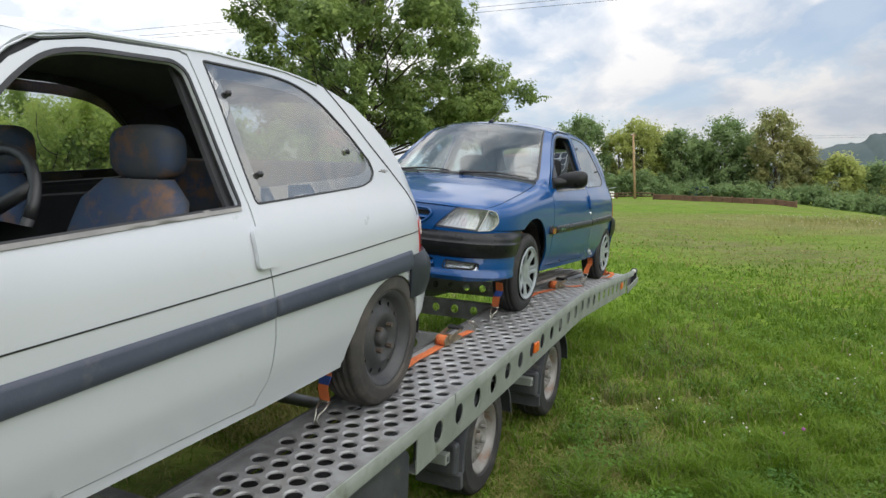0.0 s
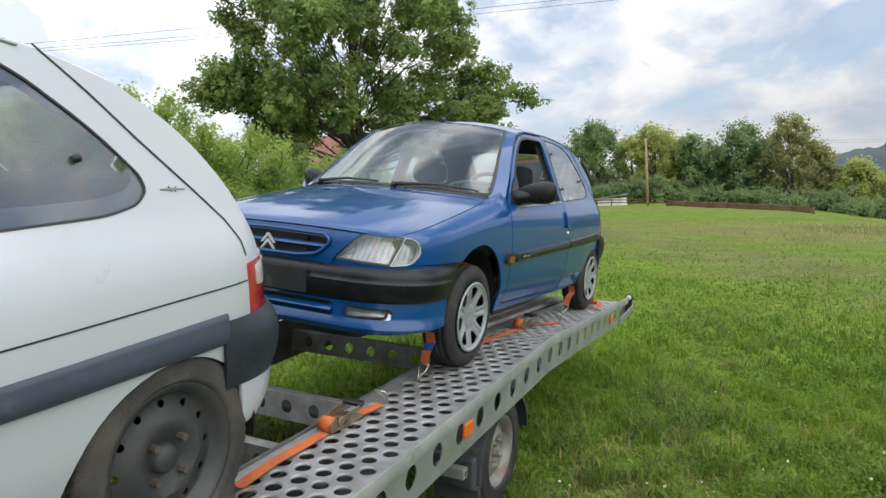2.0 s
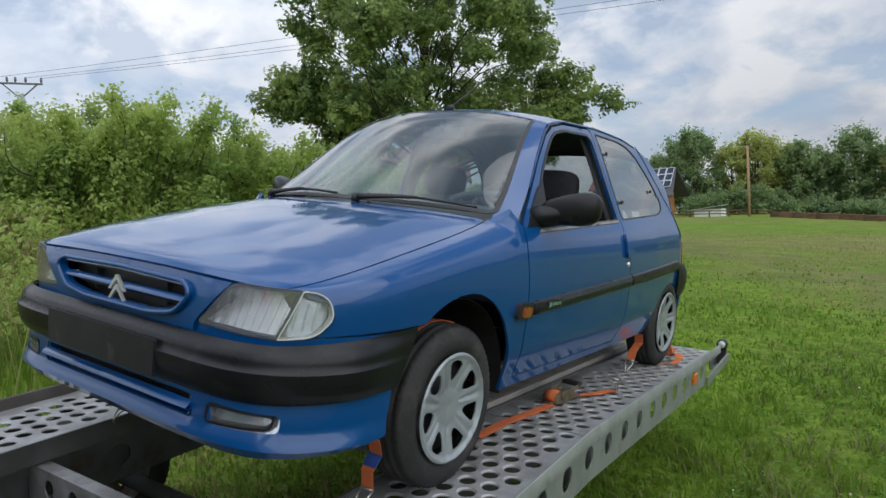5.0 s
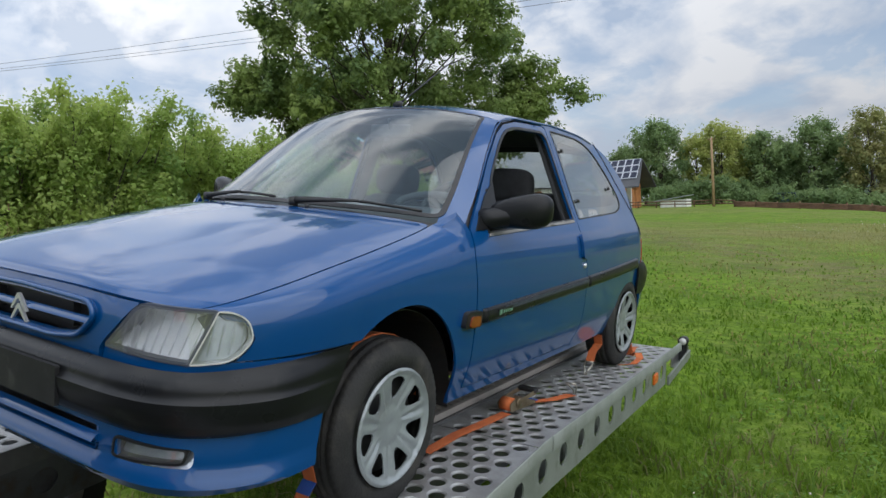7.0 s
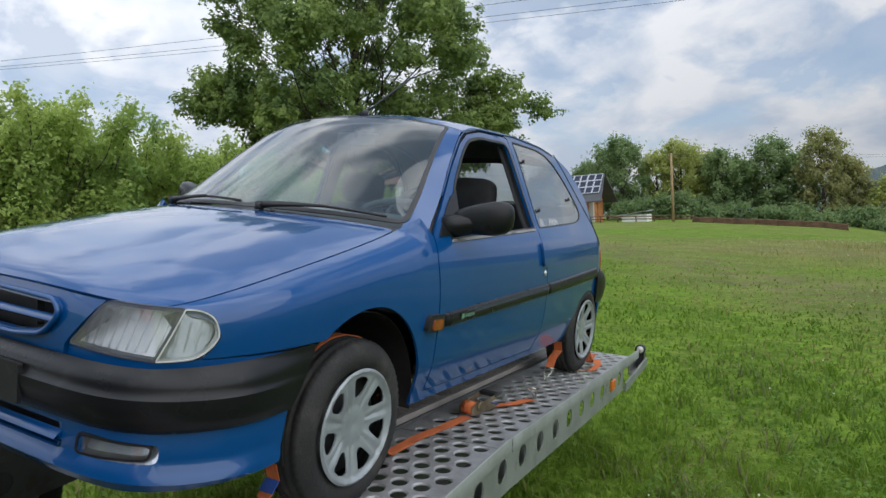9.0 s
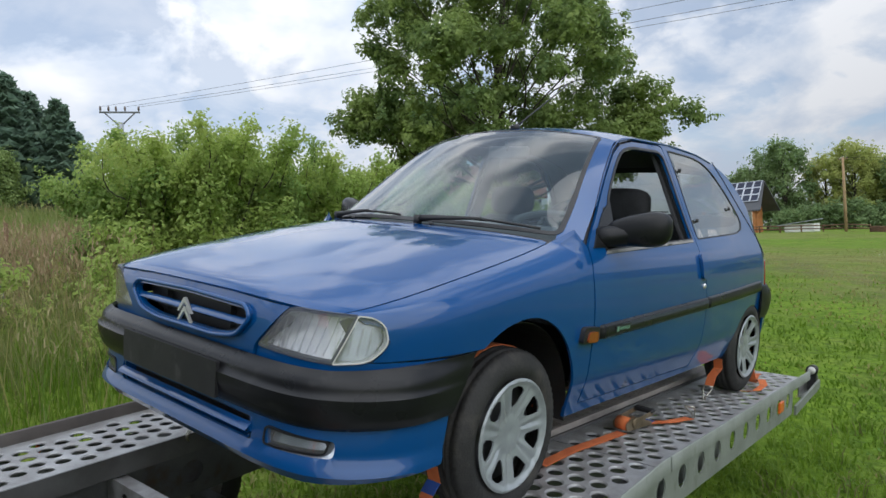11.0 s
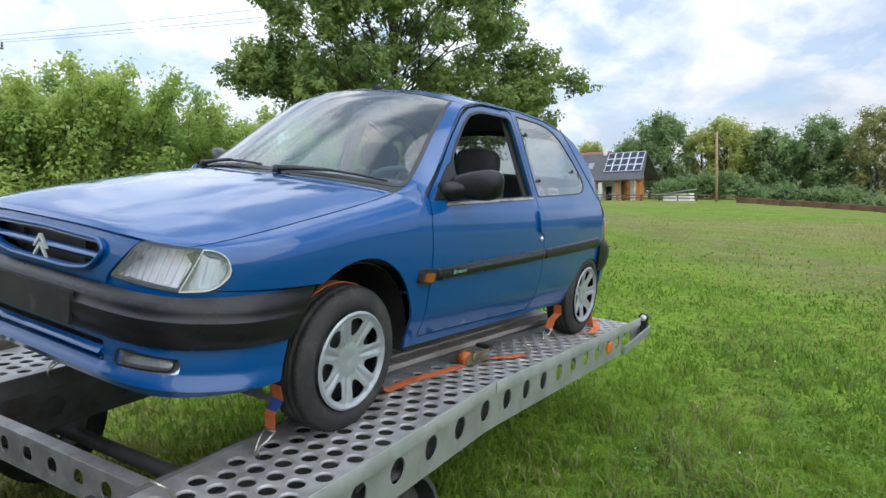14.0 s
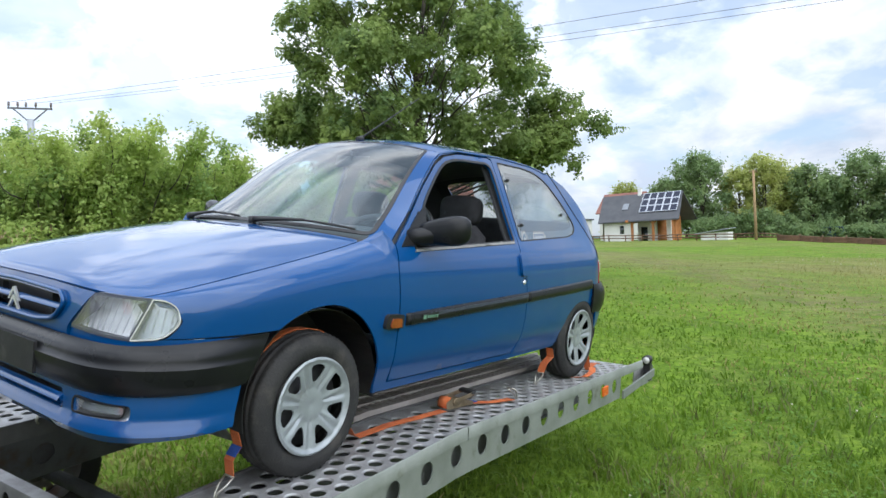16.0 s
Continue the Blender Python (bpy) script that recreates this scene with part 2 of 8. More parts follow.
M_CHROME = mat("chrome", (0.88, 0.89, 0.90), 0.34, 0.7, (0.7, 0.7, 0.71), 6, 200, 0.01)
M_BADGE = mat("pale_green_badge", (0.16, 0.30, 0.20), 0.4, 0, (0.10, 0.20, 0.14), 60, 200, 0.05)
M_AMBER = mat("amber_lens", (0.30, 0.075, 0.02), 0.15, 0, (0.20, 0.045, 0.01), 30, 120, 0.1, coat=1.0)
M_ORANGE_REFL = mat("orange_reflector", (0.80, 0.16, 0.015), 0.3, 0, (0.65, 0.11, 0.01), 40, 260, 0.3, coat=0.6)
M_RED_LENS = mat("red_lens", (0.42, 0.012, 0.012), 0.15, 0, (0.33, 0.008, 0.010), 25, 160, 0.2, coat=1.0)
M_CLEAR_LENS = mat("ribbed_clear_lens", (0.62, 0.62, 0.58), 0.2, 0.0, (0.5, 0.5, 0.47), 30, 160, 0.3, coat=1.0)
M_REFLECTOR = mat("lamp_reflector", (0.94, 0.96, 0.99), 0.12, 0.22, (0.80, 0.84, 0.90), 26, 20, 0.25, coat=1.0)
M_TURN = mat("turn_signal_reflector", (0.52, 0.56, 0.62), 0.14, 0.5, (0.40, 0.44, 0.50), 26, 20, 0.3, coat=1.0)
M_GLASS = glass("windscreen_glass", (0.82, 0.93, 0.93), 0.0, 0.035, (0.42, 0.66, 0.72), mirror=0.09)
M_GLASS_CLEAR = glass("lamp_glass", (0.95, 0.96, 0.96), 0.02, 0.05, (0.85, 0.86, 0.86))
M_GLASS_LAMP = glass("moulded_lamp_glass", (0.99, 0.99, 0.99), 0.01, 0.05, (0.97, 0.985, 1.0), 0.12)
M_GLASS_DUSTY = glass("dusty_side_glass", (0.75, 0.82, 0.80), 0.02, 0.13, (0.55, 0.60, 0.58), 0.18)
M_BORDER = glass("printed_glass_border", (0.22, 0.19, 0.18), 0.05, 0.10, (0.16, 0.14, 0.13), 0.16)
M_GLASS_SMOKED = glass("tinted_side_glass", (0.93, 0.96, 0.95), 0.01, 0.08, (0.50, 0.52, 0.50), 0.22)


# ---- building helpers ----
def thing(name, label, category, m=None, group="", kind=""):
    ob = new(name)
    ob.empty_display_size = 0.1
    if m is not None:
        ob.matrix_basis = m
    return tagged(ob, label, category, group, kind)


def part(name, bm, material, parent, label="", smooth=True, solid=0.0, inner=None):
    """Links a bmesh as one mesh object under a thing or a part."""
    me = bpy.data.meshes.new(name)
    bm.to_mesh(me)
    bm.free()
    me.materials.append(material)
    if inner:
        me.materials.append(inner)
    if smooth:
        me.polygons.foreach_set("use_smooth", [True] * len(me.polygons))
    ob = new(name, me)
    ob.parent = parent
    if solid:
        md = ob.modifiers.new("thickness", "SOLIDIFY")
        md.thickness, md.offset = abs(solid), -1 if solid > 0 else 1
        if inner:
            md.material_offset = 1
        if smooth:
            crisp = ob.modifiers.new("crisp_rims", "EDGE_SPLIT")
            crisp.split_angle = radians(42)
    if label:
        ob["label"] = label
    return ob


def soft(ob, width=0.004, segments=2, angle=35):
    md = ob.modifiers.new("worn_edges", "BEVEL")
    md.width, md.segments, md.limit_method, md.angle_limit = width, segments, "ANGLE", radians(angle)
    for p in ob.data.polygons:
        p.use_smooth = False
    return ob


def box(x0, x1, y0, y1, z0, z1, m=None, bm=None):
    bm = bm or bmesh.new()
    vs = bmesh.ops.create_cube(bm, size=1.0)["verts"]
    bmesh.ops.transform(bm, verts=vs, matrix=(m or Matrix()) @ Matrix.Translation(((x0 + x1) / 2, (y0 + y1) / 2, (z0 + z1) / 2)) @ Matrix.Diagonal((x1 - x0, y1 - y0, z1 - z0, 1)))
    return bm


def tube(points, radius, bm=None, seg=8, radii=None):
    """A round bar through points."""
    bm = bm or bmesh.new()
    pts = [Vector(p) for p in points]
    rings, side = [], None
    for i, p in enumerate(pts):
        d = (pts[min(i + 1, len(pts) - 1)] - pts[max(i - 1, 0)]).normalized()
        if side is None:
            side = d.cross(Vector((0, 0, 1)) if abs(d.z) < 0.9 else Vector((1, 0, 0))).normalized()
        side = (side - d * side.dot(d)).normalized()
        up = d.cross(side)
        r = radii[i] if radii else radius
        rings.append([bm.verts.new(p + r * (math.cos(a) * side + math.sin(a) * up)) for a in (2 * math.pi * k / seg for k in range(seg))])
    for a, b in zip(rings, rings[1:]):
        for k in range(seg):
            bm.faces.new((a[k], a[(k + 1) % seg], b[(k + 1) % seg], b[k]))
    bm.faces.new(rings[0][::-1])
    bm.faces.new(rings[-1])
    return bm


def ribbon(points, across, width, bm=None):
    """A flat band through points; across gives its breadth."""
    bm = bm or bmesh.new()
    a = Vector(across).normalized() * width / 2
    rows = [(bm.verts.new(Vector(p) - a), bm.verts.new(Vector(p) + a)) for p in points]
    for (p, q), (r, s) in zip(rows, rows[1:]):
        bm.faces.new((p, q, s, r))
    return bm


def lathe(profile, seg=40, axis="x", bm=None, sweep=1.0):
    """Turns (along, radius) pairs round the x axis."""
    bm = bm or bmesh.new()
    rings = []
    n = seg if sweep >= 1 else seg + 1
    for a, r in profile:
        rings.append([bm.verts.new((a, r * math.cos(2 * math.pi * sweep * k / seg), r * math.sin(2 * math.pi * sweep * k / seg))) for k in range(n)])
    for p, q in zip(rings, rings[1:]):
        for k in range(seg):
            j = (k + 1) % n
            bm.faces.new((p[k], p[j], q[j], q[k]))
    bmesh.ops.recalc_face_normals(bm, faces=bm.faces)
    return bm


def inside(poly, x, y):
    p = np.asarray(poly, float)
    q = np.roll(p, -1, 0)
    x, y = np.asarray(x, float)[..., None], np.asarray(y, float)[..., None]
    with np.errstate(divide="ignore", invalid="ignore"):
        hit = ((p[:, 1] > y) != (q[:, 1] > y)) & (x < (q[:, 0] - p[:, 0]) * (y - p[:, 1]) / (q[:, 1] - p[:, 1]) + p[:, 0])
    return hit.sum(-1) % 2 == 1


def dense(poly, step):
    out = []
    for a, b in zip(poly, poly[1:] + poly[:1]):
        n = max(1, math.ceil(math.dist(a, b) / step))
        out += [(a[0] + (b[0] - a[0]) * k / n, a[1] + (b[1] - a[1]) * k / n) for k in range(n)]
    return out


def rounded(poly, r, n=4):
    """A polygon with its corners rounded (r: one radius, or one a corner)."""
    out, m = [], len(poly)
    for i in range(m):
        p, a, b = Vector(poly[i]), Vector(poly[i - 1]), Vector(poly[(i + 1) % m])
        rr = r[i] if isinstance(r, (list, tuple)) else r
        d = min(rr, (a - p).length * 0.45, (b - p).length * 0.45)
        s, e = p + (a - p).normalized() * d, p + (b - p).normalized() * d
        for k in range(n + 1):
            t = k / n
            out.append(tuple(s * (1 - t) ** 2 + p * 2 * t * (1 - t) + e * t ** 2))
    return out


def grown(poly, d):
    """The polygon with its sides moved outwards by d."""
    area = sum(a[0] * b[1] - b[0] * a[1] for a, b in zip(poly, poly[1:] + poly[:1]))
    s, out, m = (1 if area > 0 else -1), [], len(poly)
    for i in range(m):
        p, a, b = Vector(poly[i]), Vector(poly[i - 1]), Vector(poly[(i + 1) % m])
        u, v = (p - a).normalized(), (b - p).normalized()
        n1, n2 = Vector((u.y, -u.x)) * s, Vector((v.y, -v.x)) * s
        t = n1 + n2
        t = t / max(0.5, t.length_squared / 2) if t.length > 1e-6 else n1
        out.append(tuple(p + t * d))
    return out


def ellipse(cx, cy, rx, ry, n=20, a0=0.0, a1=360.0):
    full = abs(a1 - a0) >= 360
    return [(cx + rx * math.cos(radians(a0 + (a1 - a0) * k / (n if full else n - 1))), cy + ry * math.sin(radians(a0 + (a1 - a0) * k / (n if full else n - 1)))) for k in range(n)]


def patch(poly, place, holes=(), step=0.04, flip=False, bm=None):
    """A sheet cut to the outline poly, with holes, in a plane of two numbers that place() sets into space."""
    outline = dense(list(poly), step)
    rims = [dense(list(h), step) for h in holes]
    pts, edges = [], []
    for ring in (outline, *rims):
        k = len(pts)
        pts += ring
        edges += [(k + i, k + (i + 1) % len(ring)) for i in range(len(ring))]
    p = np.array(outline)
    (x0, y0), (x1, y1) = p.min(0), p.max(0)
    gx, gy = np.meshgrid(np.arange(x0, x1, step) + step * 0.37, np.arange(y0, y1, step * 0.87) + step * 0.41)
    gx[::2] += step * 0.5
    gx, gy = gx.ravel(), gy.ravel()
    ok = inside(outline, gx, gy)
    for h in rims:
        ok &= ~inside(h, gx, gy)
    rim = np.array(pts)
    gx, gy = gx[ok], gy[ok]
    if len(gx):
        near = np.min(np.hypot(gx[:, None] - rim[:, 0], gy[:, None] - rim[:, 1]), 1) > step * 0.5
        pts = pts + list(zip(gx[near].tolist(), gy[near].tolist()))
    vs, _, fs, *_ = delaunay_2d_cdt([Vector(q) for q in pts], edges, [], 0, 1e-6)
    bm = bm or bmesh.new()
    made = [bm.verts.new(place(v.x, v.y)) for v in vs]
    cen = np.array([[sum(vs[i].x for i in f) / 3, sum(vs[i].y for i in f) / 3] for f in fs])
    keep = inside(outline, cen[:, 0], cen[:, 1])
    for h in rims:
        keep &= ~inside(h, cen[:, 0], cen[:, 1])
    for f, k in zip(fs, keep):
        if k:
            a, b, c = (vs[i] for i in f)
            ccw = (b.x - a.x) * (c.y - a.y) - (b.y - a.y) * (c.x - a.x) > 0
            bm.faces.new([made[i] for i in (f if ccw != flip else f[::-1])])
    for v in [v for v in bm.verts if not v.link_faces]:
        bm.verts.remove(v)
    return bm


def mesh_of(name, verts, faces, material, parent=None, smooth=False):
    """One mesh from arrays of vertices and equal-sized faces."""
    verts, faces = np.asarray(verts, np.float32), np.asarray(faces, np.int32)
    k = faces.shape[1]
    me = bpy.data.meshes.new(name)
    me.vertices.add(len(verts))
    me.vertices.foreach_set("co", verts.ravel())
    me.loops.add(faces.size)
    me.loops.foreach_set("vertex_index", faces.ravel())
    me.polygons.add(len(faces))
    me.polygons.foreach_set("loop_start", np.arange(0, faces.size, k, dtype=np.int32))
    me.polygons.foreach_set("loop_total", np.full(len(faces), k, np.int32))
    if smooth:
        me.polygons.foreach_set("use_smooth", [True] * len(faces))
    me.materials.append(material)
    me.update(calc_edges=True)
    ob = new(name, me)
    if parent:
        ob.parent = parent
    return ob


# ---- ground ----
def ground_z(x, y):
    """The meadow: level beside the trailer, rising to the left of it, and a little towards the far fence."""
    x, y = np.asarray(x, float), np.asarray(y, float)
    left = np.clip(0.95 - x, 0, 45)
    bank = 0.085 * np.minimum(left, 11) + 0.13 * np.clip(left - 11, 0, 34)
    near = np.exp(-((np.maximum(y - 6, 0) / 30.0) ** 2))
    w = np.clip((y - 6) / 89.0, 0, 1.0) ** 1.2
    side = np.where(x < -17, 0.95 + 0.03 * np.minimum(-17 - x, 60), 0.95 - 0.09 * (np.minimum(x, 60) + 17) - 0.10 * np.clip(x - 1, 0, 40))
    roll = 0.03 * np.sin(x * 0.9 + 0.7 * y) * np.sin(0.55 * y - 0.3 * x) + 0.02 * np.sin(2.3 * x) * np.sin(1.9 * y + 1)
    wild = np.clip((-2.5 - x) / 2, 0, 1)
    return -0.055 + bank * near + w * side + roll * (0.35 + wild)


def ground_material():
    m = bpy.data.materials.new("meadow_ground")
    m.use_nodes = True
    n, l = m.node_tree.nodes, m.node_tree.links
    b = n["Principled BSDF"]
    tc = n.new("ShaderNodeTexCoord")

    def noise_of(s, detail=6.0, stretch=(1, 1, 1), turn=0.0):
        mp = n.new("ShaderNodeMapping")
        mp.inputs["Scale"].default_value = stretch
        mp.inputs["Rotation"].default_value = (0, 0, turn)
        l.new(tc.outputs["Object"], mp.inputs[0])
        t = n.new("ShaderNodeTexNoise")
        t.inputs["Scale"].default_value, t.inputs["Detail"].default_value = s, detail
        l.new(mp.outputs[0], t.inputs["Vector"])
        return t.outputs["Fac"]

    def ramp(v, stops):
        r = n.new("ShaderNodeValToRGB")
        e = r.color_ramp.elements
        while len(e) < len(stops):
            e.new(0.5)
        for k, (p, c) in enumerate(stops):
            e[k].position, e[k].color = p, (*c, 1)
        l.new(v, r.inputs[0])
        return r.outputs[0]

    def mix(f, a, c):
        x = n.new("ShaderNodeMix")
        x.data_type = "RGBA"
        l.new(f, x.inputs[0])
        l.new(a, x.inputs[6])
        l.new(c, x.inputs[7])
        return x.outputs[2]

    fresh = ramp(noise_of(9.0), [(0.3, (0.070, 0.128, 0.011)), (0.5, (0.138, 0.230, 0.017)), (0.72, (0.215, 0.312, 0.034))])
    dry = ramp(noise_of(7.0), [(0.3, (0.14, 0.155, 0.04)), (0.6, (0.24, 0.225, 0.08)), (0.8, (0.32, 0.28, 0.13))])
    # mown swathes and dry strips run across the field
    where = n.new("ShaderNodeMapRange")
    where.inputs[1].default_value, where.inputs[2].default_value = 0.44, 0.55
    l.new(noise_of(0.085, 5.0, (0.35, 1.0, 1.0), 0.25), where.inputs[0])
    patchy = n.new("ShaderNodeMapRange")
    patchy.inputs[1].default_value, patchy.inputs[2].default_value = 0.45, 0.7
    l.new(noise_of(0.9, 6.0), patchy.inputs[0])
    mul = n.new("ShaderNodeMath")
    mul.operation = "MULTIPLY_ADD"
    l.new(where.outputs[0], mul.inputs[0])
    mul.inputs[1].default_value = 0.52
    mm = n.new("ShaderNodeMath")
    mm.operation = "MULTIPLY"
    l.new(patchy.outputs[0], mm.inputs[0])
    mm.inputs[1].default_value = 0.30
    l.new(mm.outputs[0], mul.inputs[2])
    # a strip of tall dry grass beyond the mown part
    sep = n.new("ShaderNodeSeparateXYZ")
    l.new(tc.outputs["Object"], sep.inputs[0])
    strip = None
    for axis, edges in (("Y", (21.0, 28.0, 0.0, 0.8)), ("Y", (42.0, 52.0, 1.0, 0.0)), ("X", (-9.0, 3.0, 0.0, 1.0))):
        r = n.new("ShaderNodeMapRange")
        for k, v in enumerate(edges):
            r.inputs[k + 1].default_value = v
        l.new(sep.outputs[axis], r.inputs[0])
        if strip is None:
            strip = r.outputs[0]
        else:
            p = n.new("ShaderNodeMath")
            p.operation = "MULTIPLY"
            l.new(strip, p.inputs[0])
            l.new(r.outputs[0], p.inputs[1])
            strip = p.outputs[0]
    dryness = n.new("ShaderNodeMath")
    dryness.operation, dryness.use_clamp = "ADD", True
    l.new(mul.outputs[0], dryness.inputs[0])
    l.new(strip, dryness.inputs[1])
    # a worn brown wheel track that runs down from the far gate
    dot, off, away, near = n.new("ShaderNodeVectorMath"), n.new("ShaderNodeMath"), n.new("ShaderNodeMath"), n.new("ShaderNodeMapRange")
    dot.operation, off.operation, away.operation = "DOT_PRODUCT", "MULTIPLY_ADD", "ABSOLUTE"
    dot.inputs[1].default_value = (0.85, 0.528, 0)
    l.new(tc.outputs["Object"], dot.inputs[0])
    wob = noise_of(0.25, 3.0)
    off.inputs[1].default_value = 5.0
    l.new(wob, off.inputs[0])
    sub = n.new("ShaderNodeMath")
    sub.operation = "SUBTRACT"
    l.new(dot.outputs["Value"], sub.inputs[0])
    sub.inputs[1].default_value = 11.7
    l.new(sub.outputs[0], off.inputs[2])
    l.new(off.outputs[0], away.inputs[0])
    near.inputs[1].default_value, near.inputs[2].default_value, near.inputs[3].default_value, near.inputs[4].default_value = 0.5, 3.2, 0.85, 0.0
    l.new(away.outputs[0], near.inputs[0])
    worn = n.new("ShaderNodeMath")
    worn.operation = "MULTIPLY"
    l.new(near.outputs[0], worn.inputs[0])
    rag = n.new("ShaderNodeMapRange")
    rag.inputs[1].default_value, rag.inputs[2].default_value = 0.35, 0.6
    l.new(noise_of(1.6, 6.0), rag.inputs[0])
    l.new(rag.outputs[0], worn.inputs[1])
    brown = ramp(noise_of(5.0), [(0.3, (0.13, 0.125, 0.05)), (0.6, (0.22, 0.19, 0.09)), (0.8, (0.29, 0.25, 0.13))])
    mottle = ramp(noise_of(0.55, 8.0), [(0.35, (0.62, 0.68, 0.6)), (0.65, (1.0, 1.0, 1.0))])
    tone = n.new("ShaderNodeMix")
    tone.data_type, tone.blend_type = "RGBA", "MULTIPLY"
    tone.inputs[0].default_value = 0.8
    l.new(mix(worn.outputs[0], mix(dryness.outputs[0], fresh, dry), brown), tone.inputs[6])
    l.new(mottle, tone.inputs[7])
    l.new(tone.outputs[2], b.inputs["Base Color"])
    b.inputs["Roughness"].default_value = 0.95
    b.inputs["Specular IOR Level"].default_value = 0.15
    bp = n.new("ShaderNodeBump")
    bp.inputs["Strength"].default_value, bp.inputs["Distance"].default_value = 0.9, 0.06
    l.new(noise_of(22.0, 8.0), bp.inputs["Height"])
    l.new(bp.outputs[0], b.inputs["Normal"])
    return m


M_GROUND = ground_material()


def build_ground():
    # finer cells near the trailer, out to the horizon
    a = np.concatenate([-np.geomspace(2500, 14, 26), np.linspace(-13, 13, 66), np.geomspace(14, 2500, 26)])
    gx, gy = np.meshgrid(a, a + 3.0)
    z = ground_z(gx, gy)
    n = len(a)
    idx = np.arange(n * n).reshape(n, n)
    f = np.stack([idx[:-1, :-1], idx[:-1, 1:], idx[1:, 1:], idx[1:, :-1]], -1).reshape(-1, 4)
    ob = mesh_of("ground", np.stack([gx, gy, z], -1).reshape(-1, 3), f, M_GROUND, smooth=True)
    tagged(ob, "green mown meadow with dry strips and tracks", "meadow", kind="structure")


build_ground()

# ---- trailer ----
TRAILER = LEVEL @ pose(0, 0, 0, 0, 0, 2.86)
MID = -0.143  # its middle line
Y_FRONT, Y_BACK = -5.70, 3.20
SEAMS = (Y_FRONT, -4.58, -1.96, 0.66, Y_BACK)


def deck_z(y):
    return 0.703 - 0.048 * (0.6 - y) if y < 0.6 else 0.703 - 0.036 * (y - 0.6)


def deck_sheet(xa, xb, ya, yb):
    """A perforated plank: round holes in staggered rows, with pressed rims."""
    bm = bmesh.new()
    px, py, r, seg = 0.0905, 0.0825, 0.0300, 14
    n = round((yb - ya) / py)
    py = (yb - ya) / n
    x_in = xa + 0.042

    def vert(x, y, h=0.0):
        return bm.verts.new((x, y, deck_z(y) + h))

    for i in range(n):
        y0, y1 = ya + i * py, ya + (i + 1) * py
        start = x_in + (0.045 if i % 2 else 0.0)
        edges = [xa, start] + [start + px * k for k in (1, 2, 3, 4)] + [xb]
        for k, (x0, x1) in enumerate(zip(edges, edges[1:])):
            if x1 - x0 < 1e-4:
                continue
            if k in (0, 5):
                bm.faces.new([vert(x0, y0), vert(x1, y0), vert(x1, y1), vert(x0, y1)])
                continue
            cx, cy = (x0 + x1) / 2, (y0 + y1) / 2
            rings = [[], [], [], []]
            for s in range(seg):
                a = 2 * math.pi * (s + 0.5) / seg
                c, d = math.cos(a), math.sin(a)
                t = min((x1 - x0) / 2 / max(abs(c), 1e-6), (y1 - y0) / 2 / max(abs(d), 1e-6))
                rings[0].append(vert(cx + t * c, cy + t * d))
                rings[1].append(vert(cx + (r + 0.006) * c, cy + (r + 0.006) * d, 0.0005))
                rings[2].append(vert(cx + r * c, cy + r * d, -0.004))
                rings[3].append(vert(cx + r * c, cy + r * d, -0.009))
            for p, q in zip(rings, rings[1:]):
                for s in range(seg):
                    bm.faces.new((p[s], p[(s + 1) % seg], q[(s + 1) % seg], q[s]))
            for sx in (x0, x1):
                for sy in (y0, y1):
                    a = math.atan2(sy - cy, sx - cx)
                    s = int(math.floor(a / (2 * math.pi) * seg - 0.5)) % seg
                    bm.faces.new((rings[0][s], vert(sx, sy), rings[0][(s + 1) % seg]))
    bmesh.ops.recalc_face_normals(bm, faces=bm.faces)
    up = sum(f.normal.z * f.calc_area() for f in bm.faces)
    if up < 0:
        bmesh.ops.reverse_faces(bm, faces=bm.faces)
    return bm


def run(profile, ya, yb, step=0.3):
    """A folded section (x, height over the deck) drawn along the deck's line."""
    bm = bmesh.new()
    ys = sorted({ya, yb, *[y for y in np.arange(ya, yb, step).tolist()], *([0.6] if ya < 0.6 < yb else [])})
    rows = [[bm.verts.new((x, y, deck_z(y) + h)) for x, h in profile] for y in ys]
    for a, b in zip(rows, rows[1:]):
        for k in range(len(profile) - 1):
            bm.faces.new((a[k], a[k + 1], b[k + 1], b[k]))
    return bm


def rail(x, ya, yb, top, bottom, centres, rx, ry, zc):
    holes = [ellipse(c, zc, rx, ry, 18) for c in centres]
    return patch([(ya, bottom), (yb, bottom), (yb, top), (ya, top)], lambda y, h: (x, y, deck_z(y) + h), holes, 0.12)


def treaded(bm, r, h):
    """Cuts cross grooves into the shoulders of a tyre and raises a ring on its side wall."""
    for v in bm.verts:
        q = math.hypot(v.co.y, v.co.z)
        k = int(round((math.atan2(v.co.z, v.co.y) % (2 * math.pi)) / (2 * math.pi) * 128))
        if q > r - 0.016 and abs(v.co.x) > 0.4 * h and k % 2 == 0:
            v.co.y *= 1 - 0.006 / q
            v.co.z *= 1 - 0.006 / q
    return bm


